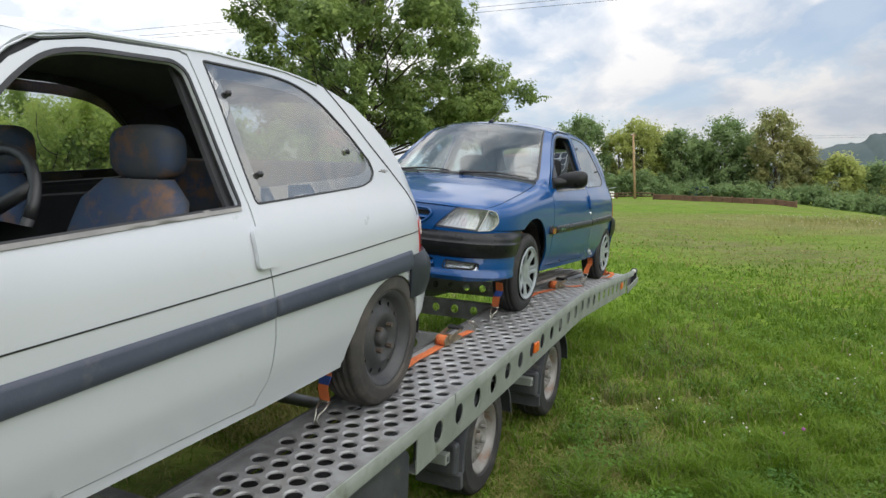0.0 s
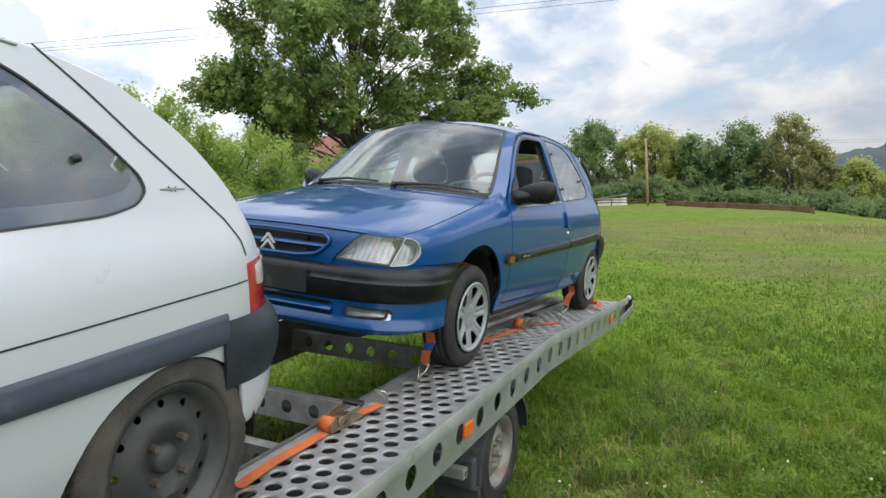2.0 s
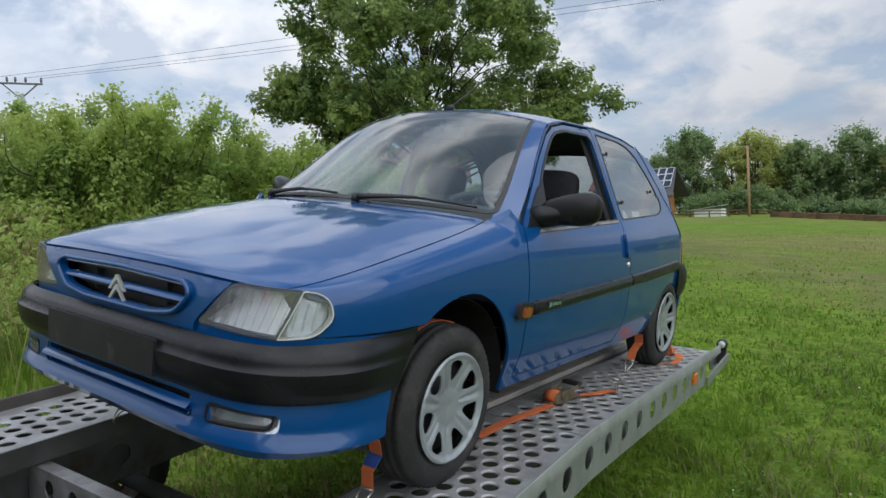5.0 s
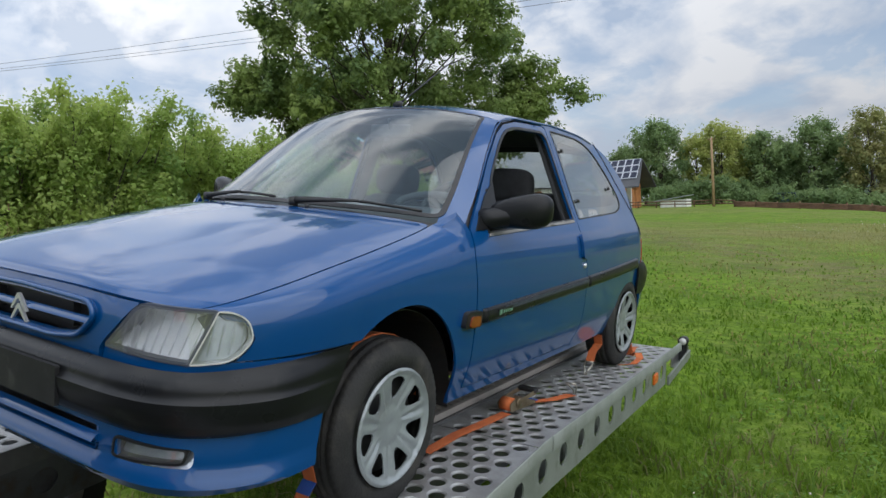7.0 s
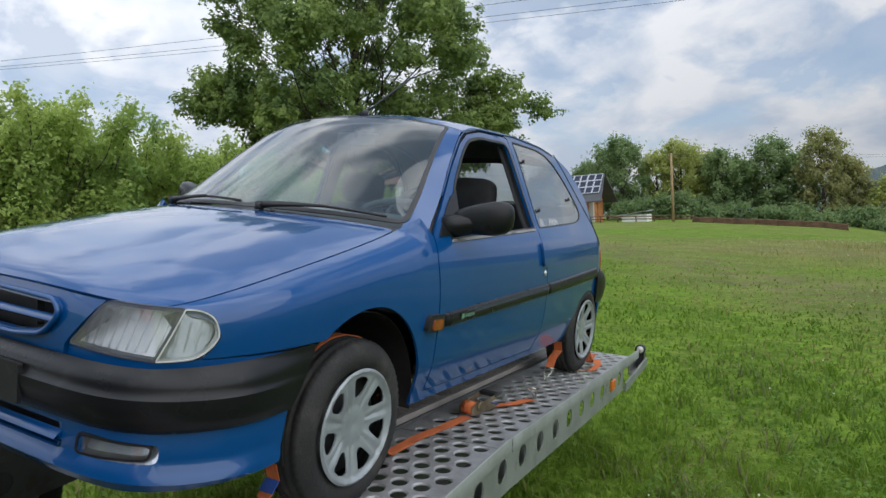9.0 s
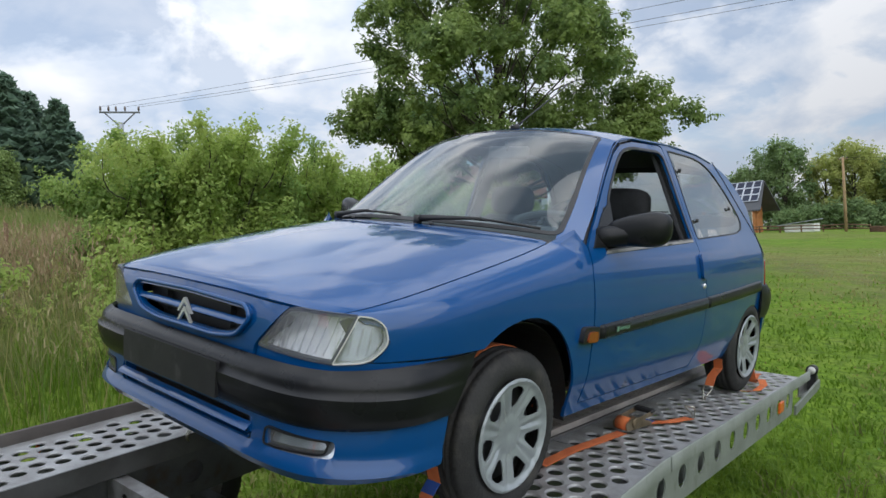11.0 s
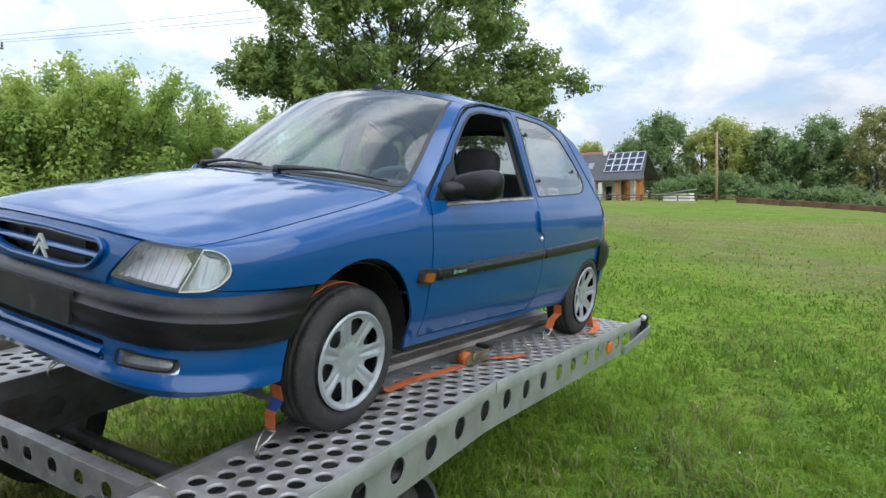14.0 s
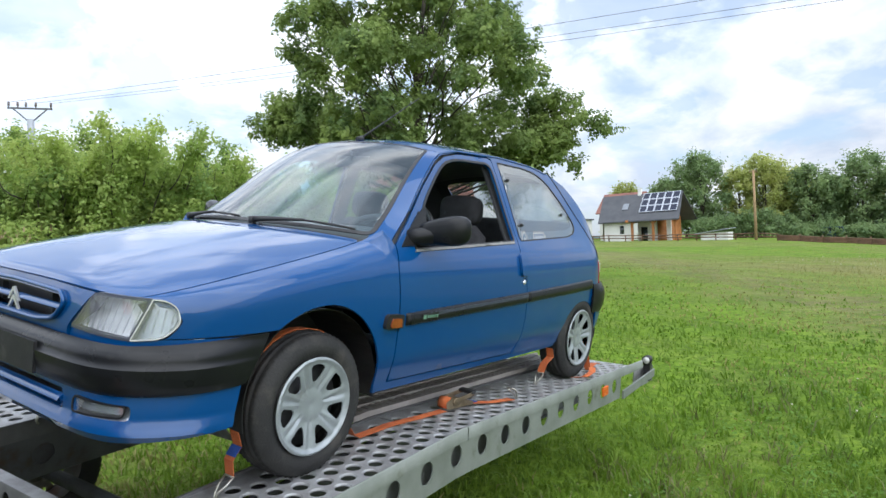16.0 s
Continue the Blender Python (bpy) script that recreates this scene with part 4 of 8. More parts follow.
def fender_at(sg):
    """The fender's skin: (y, t) with t the height on its side and, past the shoulder, the way in to the joint of the hood."""
    side, top = side_at(sg), top_at(HOOD, 3.0, (6.5, 2.0))

    def raw(y, t):
        e = wing_edge(y)
        if t <= e or y > 0.40:
            return Vector(side(y, t))
        u = float(np.interp(y, WING_YZ[:, 0], WING_U))
        inner = 0.912 - 0.030 * u / 0.992
        return Vector(top(sg * (1 - (t - e) / WING_W * (1 - inner)), u))

    def place(y, t):
        w = max(0.0, min(0.06, wing_edge(y) + WING_W - t))
        if w < 1e-4 or y > 0.41 or t < wing_edge(y) - 0.075:
            return raw(y, t)
        return sum((raw(y, t + w * k) for k in (-1, -0.75, -0.5, -0.25, 0, 0.25, 0.5, 0.75, 1)), Vector()) / 9
    return place


def inset(poly, d):
    """The outline drawn in towards its middle, smoothly."""
    cx, cy = sum(p[0] for p in poly) / len(poly), sum(p[1] for p in poly) / len(poly)
    wx, wy = max(abs(p[0] - cx) for p in poly), max(abs(p[1] - cy) for p in poly)
    return [(cx + (p[0] - cx) * (1 - d / wx), cy + (p[1] - cy) * (1 - d / wy)) for p in poly]


def bar(corners, sg, depth=0.017):
    """A moulding along the side with a rounded section, between four corners (low front, low back, high back, high front)."""
    bm = bmesh.new()
    (ya, za), (yb, zb), (yc, zc), (yd, zd) = corners
    section = [(0.0, -0.25), (0.02, 0.55), (0.10, 0.90), (0.28, 1.0), (0.52, 1.0), (0.62, 0.82), (0.80, 0.78), (0.94, 0.55), (1.0, -0.25)]
    ks = [0.0, 0.004, 0.012] + np.linspace(0.03, 0.97, 26).tolist() + [0.988, 0.996, 1.0]
    rows = []
    for k in ks:
        y = ya + (yb - ya) * k
        lo, hi = za + (zb - za) * k, zd + (zc - zd) * k
        end = min(1.0, min(k, 1 - k) / 0.012) ** 0.5
        rows.append([bm.verts.new(side_at(sg, depth * (o * end if o > 0 else o))(y, lo + (hi - lo) * t)) for t, o in section])
    for a, b in zip(rows, rows[1:]):
        for i in range(len(section) - 1):
            f = (a[i], b[i], b[i + 1], a[i + 1])
            bm.faces.new(f if sg > 0 else f[::-1])
    return bm


def front_arch(n=18, a0=180.0, a1=0.0, g=0.0):
    """The opening over the front wheel, drawn out towards the bumper."""
    full = ellipse(0.03, 0.30, 1.0, 0.374 + g, n, a0, a1)
    return [(0.03 + (y - 0.03) * ((0.335 if y > 0.03 else 0.40) + g), z) for y, z in full]


def rear_arch(n=18, a0=180.0, a1=0.0, g=0.0, wide=False):
    if not wide:
        return ellipse(AXLE, 0.27, 0.300 + g, 0.262 + g, n, a0, a1)
    return [(AXLE + (y - AXLE) * ((0.300 if y > AXLE else 0.352) + g), z) for y, z in ellipse(AXLE, 0.28, 1.0, 0.292 + g, n, a0, a1)]


def hubcap_wheel(parent, at, face):
    """A tyre with a silver plastic hubcap of seven split spokes."""
    w = thing("wheel", "", "")
    for k in ("label", "category"):
        if k in w:
            del w[k]
    w.parent = parent
    w.matrix_basis = Matrix.Translation(at) @ Matrix.Diagonal((face, 1, 1, 1))
    tr, rr, h = 0.282, 0.186, 0.083
    pr = [(-h * 0.8, rr), (-h, rr + 0.03), (-h, tr - 0.04), (-h * 0.86, tr - 0.012)]
    for g in (-0.55, -0.18, 0.18, 0.55):
        pr += [(h * (g - 0.1), tr), (h * (g - 0.06), tr - 0.007), (h * (g + 0.06), tr - 0.007), (h * (g + 0.1), tr)]
    pr += [(h * 0.86, tr - 0.012), (h * 0.98, tr - 0.035), (h * 1.06, rr + 0.045), (h * 1.03, rr + 0.02), (h * 0.85, rr - 0.004)]
    part("tyre", treaded(lathe(pr, 128), tr, h), M_RUBBER, w, "black rubber tyre")
    part("rim", lathe([(-h * 0.8, rr - 0.004), (h * 0.3, rr - 0.02), (h * 0.25, 0.05), (h * 0.25, 0.0)], 40), M_STEEL_BLACK, w, "black steel rim")
    cuts = []
    for k in range(7):
        a = 360 / 7 * (k + 0.5) + 8
        loop = [(0.094, a - 6), (0.108, a - 10), (0.130, a - 12.5), (0.150, a - 14), (0.160, a - 10), (0.163, a), (0.160, a + 10), (0.150, a + 14), (0.130, a + 12.5), (0.108, a + 10), (0.094, a + 6), (0.089, a)]
        cuts.append([(r * math.cos(radians(q)), r * math.sin(radians(q))) for r, q in loop])

    def dome(y, z):
        r = math.hypot(y, z)
        a = (math.degrees(math.atan2(z, y)) - 8) % (360 / 7)
        a = min(a, 360 / 7 - a)
        x = h * 1.02 - 0.030 * max(0, (0.16 - r) / 0.16) ** 1.2 + 0.012 * math.exp(-((r - 0.182) / 0.010) ** 2)
        x += 0.012 * max(0, 1 - (r / 0.066) ** 3)
        fade = math.exp(-((r - 0.115) / 0.055) ** 4)
        x += fade * (0.005 * math.exp(-((a - 8.5) / 5.0) ** 2) - 0.004 * math.exp(-(a / 4.0) ** 2))
        return (x, y, z)

    part("hubcap", patch(ellipse(0, 0, 0.190, 0.190, 72), dome, cuts, 0.0075), M_SILVER, w, "silver plastic hubcap with split spokes", solid=0.006)
    return w


def seat(parent, x, y, material, rest_material):
    s = thing("seat", "", "")
    for k in ("label", "category"):
        if k in s:
            del s[k]
    s.parent = parent
    cushion = box(x - 0.24, x + 0.24, y - 0.45, y + 0.06, 0.40, 0.55)
    o = soft(part("cushion", cushion, material, s), 0.05, 4)
    back = bmesh.new()
    rows = []
    for k in range(9):
        t = k / 8
        z, w = 0.46 + 0.54 * t, 0.25 * (1 - 0.22 * t ** 3)
        yy = y + 0.04 + 0.20 * t
        row = []
        for a in range(20):
            q = 2 * math.pi * a / 20
            cx, cy = math.copysign(abs(math.cos(q)) ** 0.5, math.cos(q)), math.copysign(abs(math.sin(q)) ** 0.7, math.sin(q))
            row.append(back.verts.new((x + w * cx * (1 - 0.35 * (t > 0.95)), yy + (0.075 * (1 - 0.3 * t)) * cy, z)))
        rows.append(row)
    for a, b in zip(rows, rows[1:]):
        for k in range(20):
            back.faces.new((a[k], a[(k + 1) % 20], b[(k + 1) % 20], b[k]))
    back.faces.new(rows[-1])
    part("backrest", back, material, s)
    head = bmesh.new()
    bmesh.ops.create_uvsphere(head, u_segments=20, v_segments=12, radius=1.0)
    for v in head.verts:
        c = [math.copysign(abs(q) ** 0.62, q) for q in v.co]
        v.co = (x + 0.140 * c[0], y + 0.280 + 0.060 * c[1], 1.085 + 0.090 * c[2])
    part("headrest", head, rest_material, s)
    for dx in (-0.06, 0.06):
        part("headrest_rod", tube([(x + dx, y + 0.25, 0.97), (x + dx, y + 0.27, 1.05)], 0.006), M_CHROME, s)
    return s


def build_car(name, label, m, paint, trim, moulding, white):
    c = thing(name, label, "car", m, "cars on the trailer")
    fx = s_of(FRONT, -0.285)
    # dark inner shell that closes the joints between the panels
    for sg in (1, -1):
        outline = [(-0.45, 0.34)] + front_arch(12, 180, 0, 0.03) + [(0.40, 0.26), (2.05 if white else 2.07, 0.26)] + rear_arch(12, 180, 0, 0.02, white) + [(2.74, 0.34)] + edge_line(-0.50, 2.84)[::-1]
        part("inner_shell", patch(outline, side_at(sg, -0.022), [grown(DOOR_WINDOW, 0.012), grown(QUARTER_WINDOW, 0.012)], 0.04, sg < 0), M_INTERIOR, c, "dark inner body shell", solid=0.006)
    for sg in (1, -1):
        fl = sg < 0
        low = [(y_at(0.756), 0.598), (-0.24, 0.600)] + front_arch(22, 126.5, 0) + [(0.372, 0.262), (0.446, 0.262), (0.450, 0.60), (0.444, 0.80), (0.460, 0.895), (0.445, wing_edge(0.445))]
        joint = [(y, wing_edge(y) + WING_W) for y in np.linspace(0.394, -0.605, 26).tolist()]
        nose_tip = [(y, wing_edge(y)) for y in np.linspace(-0.605, y_at(0.755), 6).tolist()]
        lamp_side = [(y_at(0.789), 0.701), (y_at(0.803), 0.652), (y_at(0.788), 0.628)]
        part("fender", patch(low + joint + nose_tip + lamp_side, fender_at(sg), [], 0.020, fl), paint, c, solid=0.010)
        dg = grown(DOOR, -0.002)
        door = part("door", patch(dg, side_at(sg), [DOOR_WINDOW], 0.032, fl), paint, c, solid=0.012, inner=M_INTERIOR)
        strip_between(DOOR_WINDOW, 0.012, side_at(sg, 0.003), M_BLACK, "window_seal", door, 0.06, "black rubber window seal", fl)
        quarter = [(1.543, 0.285), (2.07 if white else 2.14, 0.275)] + rear_arch(22, 178, 5, 0.0, white) + [(2.743, 0.30), (2.748, 0.60), (2.752, 0.78), (2.80, 0.785), (2.85, 0.79)] + [p for p in edge_line(0.985, 2.858)[::-1] if p[0] < 2.859] + [(1.03, 1.360), (1.17, 1.388), (1.48, 1.397), (1.516, 1.388), (1.536, 1.18), (1.559, 0.93), (1.549, 0.86), (1.579, 0.72), (1.594, 0.62), (1.601, 0.50), (1.584, 0.36)]
        q = part("quarter_panel", patch(quarter, side_at(sg), [QUARTER_WINDOW], 0.032, fl), paint, c, solid=0.012, inner=M_INTERIOR)
        strip_between(grown(QUARTER_WINDOW, -0.003), 0.006, side_at(sg, 0.002), M_BLACK, "window_seal", q, 0.06, "black rubber window seal", fl)
        glass_mat = M_GLASS_SMOKED if white else M_GLASS_DUSTY
        g = part("quarter_glass", patch(QUARTER_WINDOW, side_at(sg, -0.002), [], 0.05, fl), glass_mat, c, "dusty hinged side window")
        strip_between(inset(QUARTER_WINDOW, 0.05), 0.045, side_at(sg, -0.004), M_BORDER, "glass_border", g, 0.05, "dark printed glass border", fl, 0.001)
        for by, bz in ((1.630, 1.276), (1.655, 1.02), (2.26, 1.10)):
            px = side_at(sg, 0.006)(by, bz)
            part("glass_fixing", lathe([(-0.004, 0.011), (0.006, 0.010), (0.009, 0.0)], 12), M_BLACK, g).matrix_basis = Matrix.Translation(px) @ Matrix.Diagonal((sg, 1, 1, 1))
        if sg < 0:
            part("door_glass", patch(DOOR_WINDOW, side_at(sg, -0.004), [], 0.06, fl), M_GLASS, c, "clear door glass", solid=0.004)
        waist = [(0.585, 0.872), (1.512, 0.914), (1.512, 0.925), (0.598, 0.884)]
        part("waist_strip", patch(waist, side_at(sg, 0.005), [], 0.05, fl), M_WAIST, door, "thin grey waist strip", solid=0.006)
        # sill
        part("sill", patch([(0.375, 0.256), (2.085 if white else 2.135, 0.256), (2.085 if white else 2.135, 0.279), (0.375, 0.294)], side_at(sg, -0.006), [], 0.05, fl), paint, c, solid=0.012)
        # inner door card
        part("door_card", patch([(0.50, 0.33), (1.55, 0.32), (1.51, 0.915), (0.56, 0.875)], side_at(sg, -0.075), [], 0.08, fl), M_INTERIOR, c, "dark door card", solid=0.02)
        part("side_card", patch([(1.58, 0.33), (2.08, 0.33), (2.15, 0.55), (2.7, 0.60), (2.6, 0.93), (1.60, 0.915)], side_at(sg, -0.06), [], 0.08, fl), M_INTERIOR, c, "dark side trim", solid=0.02)
        joint = [(2.24, 1.372), (2.35, 1.270), (2.46, 1.158), (2.60, 1.025), (2.70, 0.925), (2.742, 0.86), (2.75, 0.815)]
        part("hatch_joint", ribbon([side_at(sg, 0.0015)(*p) for p in joint], (0, 0.7, 0.7), 0.005), M_BLACK, c, "dark joint of the tailgate", solid=0.002)
        # protective mouldings
        mo = [(0.36 if not white else 0.02, 0.545), (1.70, 0.587), (1.70, 0.647), (0.36 if not white else 0.02, 0.604)]
        if white:
            mo = [(0.40, 0.535), (1.591, 0.572), (1.591, 0.640), (0.40, 0.612)]
        else:
            mo = [(0.50, 0.550), (1.591, 0.584), (1.591, 0.642), (0.50, 0.606)]
        mprof = lambda off: side_at(sg, off)
        mould = part("door_moulding", bar(mo, sg), moulding, c, "plastic side moulding")
        if not white:
            part("moulding_line", patch([(0.66, 0.585), (1.58, 0.615), (1.58, 0.629), (0.66, 0.600)], mprof(0.017), [], 0.05, fl), M_GREY_TRIM, mould, "grey shiny band", solid=0.004)
            badge = part("model_badge", patch([(0.598, 0.570), (0.722, 0.574), (0.722, 0.599), (0.598, 0.595)], mprof(0.018), [], 0.05, fl), M_BLACK, mould, "small dark badge with a green mark", solid=0.003)
            part("badge_mark", patch([(0.602, 0.573), (0.622, 0.574), (0.622, 0.593), (0.602, 0.592)], mprof(0.022), [], 0.05, fl), M_BADGE, badge, "green mark", solid=0.002)
            for k in range(5):
                a = 0.630 + 0.017 * k
                part("letter_bar", patch([(a, 0.578), (a + 0.011, 0.578), (a + 0.011, 0.590), (a, 0.590)], mprof(0.022), [], 0.05, fl), M_BADGE, badge, solid=0.002)
        mo2 = [(1.594, 0.585), (2.17, 0.600), (2.35, 0.605), (2.58, 0.609), (2.58, 0.676), (1.594, 0.643)] if not white else [(1.594, 0.573), (2.15, 0.586), (2.632, 0.572), (2.632, 0.664), (1.594, 0.641)]
        part("quarter_moulding", bar([mo2[0], mo2[-3], mo2[-2], mo2[-1]], sg), moulding, c, "plastic side moulding")
        if not white:
            ind = rounded([(0.345, 0.552), (0.465, 0.546), (0.468, 0.606), (0.36, 0.612)], 0.018)
            ip = part("side_indicator", patch(ind, mprof(0.020), [], 0.03, fl), M_BLACK, c, "black side indicator housing", solid=0.022)
            part("lens", patch(rounded([(0.372, 0.556), (0.445, 0.553), (0.445, 0.592), (0.384, 0.594)], 0.012), mprof(0.027), [], 0.02, fl), M_AMBER, ip, "amber lens", solid=0.008)
        else:
            # thin dark coach line
            part("coach_line", patch([(0.46, 0.666), (1.55, 0.703), (2.74, 0.739), (2.74, 0.743), (1.55, 0.707), (0.46, 0.670)], mprof(0.002), [], 0.06, fl), M_BLACK, c, "thin dark coach line", solid=0.002)
        # door handle in its recess, lock
        hp = part("handle_recess", patch(rounded([(1.520, 0.728), (1.648, 0.733), (1.640, 0.868), (1.520, 0.865)], 0.03), mprof(0.002), [], 0.02, fl), paint, c, solid=0.004)
        part("door_handle", patch(rounded([(1.507, 0.735), (1.592, 0.739), (1.578, 0.858), (1.507, 0.854)], 0.024), mprof(0.016), [], 0.012, fl), paint, c, "flap door handle", solid=0.014)
        lp = side_at(sg, 0.003)(1.545, 0.70)
        if not white:
            part("lock", lathe([(-0.002, 0.014), (0.004, 0.013), (0.005, 0.0)], 14), M_CHROME, c, "round key lock").matrix_basis = Matrix.Translation(lp) @ Matrix.Diagonal((sg, 1, 1, 1))
        # wheel wells
        for wy, r in ((0.045, 0.345), (AXLE - (0.02 if white else 0.0), 0.335 if white else 0.31)):
            bm = lathe([(sg * 0.735, r), (sg * 0.735, r + 0.004), (sg * 0.44, r), (sg * 0.44, 0.02)], 26, sweep=0.56)
            bmesh.ops.rotate(bm, verts=bm.verts, matrix=Matrix.Rotation(radians(-10), 3, "X"))
            bmesh.ops.translate(bm, verts=bm.verts, vec=(0, wy, 0.30))
            part("wheel_well", bm, M_BLACK, c, "black wheel well liner", smooth=False, solid=0.004)
        # mirror
        mir = bmesh.new()
        bmesh.ops.create_uvsphere(mir, u_segments=24, v_segments=14, radius=1.0)
        for v in mir.verts:
            q = [math.copysign(abs(k) ** 0.7, k) for k in v.co]
            back = 0.55 if q[1] > 0 else 1.0
            v.co = (sg * (0.838 + 0.118 * q[0]), 0.695 - (0.15 if white else 0.0) + 0.062 * q[1] * back + 0.03 * q[0], 0.972 + 0.080 * q[2] * (0.82 + 0.18 * q[0]) + 0.014 * q[0])
        mo_ = part("mirror_housing", mir, M_BUMPER, c, "black plastic door mirror")
        my = -0.15 if white else 0.0
        arm = tube([(sg * 0.70, 0.595 + 0.4 * my, 0.930), (sg * 0.745, 0.63 + 0.7 * my, 0.940), (sg * 0.80, 0.67 + my, 0.952), (sg * 0.85, 0.69 + my, 0.960)], 0.03, seg=12, radii=[0.044, 0.044, 0.046, 0.044])
        part("mirror_arm", arm, M_BUMPER, mo_)
        part("mirror_sail", patch([(0.50, 0.895), (0.70, 0.90), (0.755, 1.085), (0.66, 1.03)], side_at(sg, 0.006), [], 0.04, fl), M_BUMPER, mo_, "black mirror base", solid=0.01)
        # gutter strip along the roof
        ys = [0.62, 0.78, 0.93, 1.02, 1.17, 1.62, 2.0, 2.2]
        line = [side_at(sg, 0.003)(y, float(np.interp(y, [p[0] for p in EDGE], [p[1] for p in EDGE])) - 0.006) for y in ys]
        part("roof_gutter", tube(line, 0.003, seg=6), paint, c)
    # upper surfaces
    hood = rounded([(-0.905, 0.012), (0.905, 0.012), (0.875, 0.985), (-0.875, 0.985)], 0.04)
    part("hood", patch(hood, top_at(HOOD, 3.0, (6.5, 2.0)), [], 0.022), paint, c, solid=0.010)
    for sg in (1, -1):
        pillar = [(0.885, 0.0), (1.0, 0.0), (1.0, 1.0), (0.88, 1.0)]
        part("windscreen_pillar", patch([(sg * a, b) for a, b in pillar], top_at(SCREEN, 2.4, 2.2), [], 0.03), paint, c, solid=0.012, inner=M_INTERIOR)
    screen = rounded([(-0.895, 0.03), (0.895, 0.03), (0.885, 0.985), (-0.885, 0.985)], 0.05)
    part("windscreen", patch(screen, top_at(SCREEN, 2.4, 2.2, 0.002), [], 0.03), M_GLASS, c, "clear laminated windscreen")
    part("windscreen_seal", patch(grown(screen, 0.012), top_at(SCREEN, 2.4, 2.2, 0.003), [grown(screen, -0.014)], 0.05), M_BLACK, c, "black windscreen rubber and border", solid=0.003)
    part("cowl", patch([(-0.88, 0.0), (0.88, 0.0), (0.88, 0.2), (-0.88, 0.2)], lambda v, u: top_at([HOOD[-1], SCREEN[1]], 2.4, 2.1, -0.012)(v, u * 0.5), [], 0.05), M_BLACK, c, "black cowl under the windscreen", solid=0.006)
    part("roof", patch([(-1, 0.0), (1, 0.0), (1, 1.0), (-1, 1.0)], top_at(ROOF, 2.8, 2.0), [], 0.05), paint, c, solid=0.012, inner=M_HEADLINER)
    glass_hole = rounded([(-0.86, 0.06), (0.86, 0.06), (0.80, 0.56), (-0.80, 0.56)], 0.08)
    part("hatch", patch([(-1, 0.0), (1, 0.0), (1, 1.0), (-1, 1.0)], top_at(HATCH, 3.0, (2.4, 6.0)), [glass_hole], 0.045), paint, c, solid=0.012, inner=M_INTERIOR)
    part("rear_window", patch(glass_hole, top_at(HATCH, 3.0, (2.4, 6.0), -0.003), [], 0.06), M_GLASS_SMOKED, c, "heated rear window", solid=0.004)
    strip_between(glass_hole, 0.02, top_at(HATCH, 3.0, (2.4, 6.0), 0.003), M_BLACK, "rear_window_seal", c, 0.06)
    # front fascia with grille, lamps, bumper
    gr = rounded([(-0.335, 0.703), (-0.362, 0.680), (-0.30, 0.624), (-0.18, 0.608), (0.18, 0.608), (0.30, 0.624), (0.362, 0.680), (0.335, 0.703), (0.0, 0.710)], 0.03)
    nose = [(-0.385, 0.566), (0.385, 0.566), (0.396, 0.600), (0.516, 0.7285), (0.25, 0.737), (0.0, 0.739), (-0.25, 0.737), (-0.516, 0.7285), (-0.396, 0.600)]
    nose_prof = [(0.565, 0.008), (0.59, 0.012), (0.64, 0.010), (0.70, 0.006), (0.745, -0.008)]
    part("nose_panel", patch(nose, wrap_at(FRONT, 0.0, nose_prof), [gr], 0.03), paint, c, solid=0.015)
    part("grille_surround", patch(grown(gr, 0.012), wrap_at(FRONT, 0.006, nose_prof), [grown(gr, -0.004)], 0.03), paint, c, solid=0.02)
    ring = [wrap_at(FRONT, 0.010, nose_prof)(q, z) for q, z in grown(gr, 0.008)]
    part("grille_rim", tube(ring + ring[:2], 0.0075, seg=10), paint, c, "raised body-coloured grille rim")
    part("grille_backing", patch(grown(gr, 0.01), wrap_at(FRONT, -0.045), [], 0.05), M_BLACK, c, "black grille opening", solid=0.004)
    part("grille_bar", patch(rounded([(-0.335, 0.651), (0.335, 0.651), (0.345, 0.667), (-0.345, 0.667)], 0.006), wrap_at(FRONT, 0.0, [(0.651, 0.014), (0.656, 0.013), (0.667, 0.000)]), [], 0.006), paint, c, "body-coloured grille bar", solid=0.03)
    for z in (0.632, 0.688):
        part("grille_slat", patch([(-0.31, z), (0.31, z), (0.31, z + 0.008), (-0.31, z + 0.008)], wrap_at(FRONT, -0.02), [], 0.05), M_BLACK, c, solid=0.02)
    for k in (-0.2, 0.2):
        part("grille_rib", patch([(k, 0.618), (k + 0.006, 0.618), (k + 0.006, 0.70), (k, 0.70)], wrap_at(FRONT, -0.022), [], 0.05), M_BLACK, c, solid=0.02)
    for dz in (0.0, -0.030):
        chev = [(-0.045, 0.640 + dz), (-0.034, 0.640 + dz), (0.0, 0.674 + dz), (0.034, 0.640 + dz), (0.045, 0.640 + dz), (0.005, 0.688 + dz), (-0.005, 0.688 + dz)]
        part("emblem_chevron", patch(chev, wrap_at(FRONT, 0.020), [], 0.03), M_CHROME, c, "chrome chevron", smooth=False, solid=0.008)
    for sg in (1, -1):
        fl = sg < 0
        sgn = lambda poly: [(sg * a, b) for a, b in poly]
        lamp = rounded([(0.408, 0.604), (0.648, 0.592), (0.712, 0.722), (0.526, 0.730)], [0.012, 0.004, 0.004, 0.03])
        turn = rounded([(0.652, 0.592), (0.748, 0.600), (0.798, 0.650), (0.785, 0.700), (0.753, 0.720), (0.716, 0.723)], [0.004, 0.04, 0.03, 0.03, 0.03, 0.004])
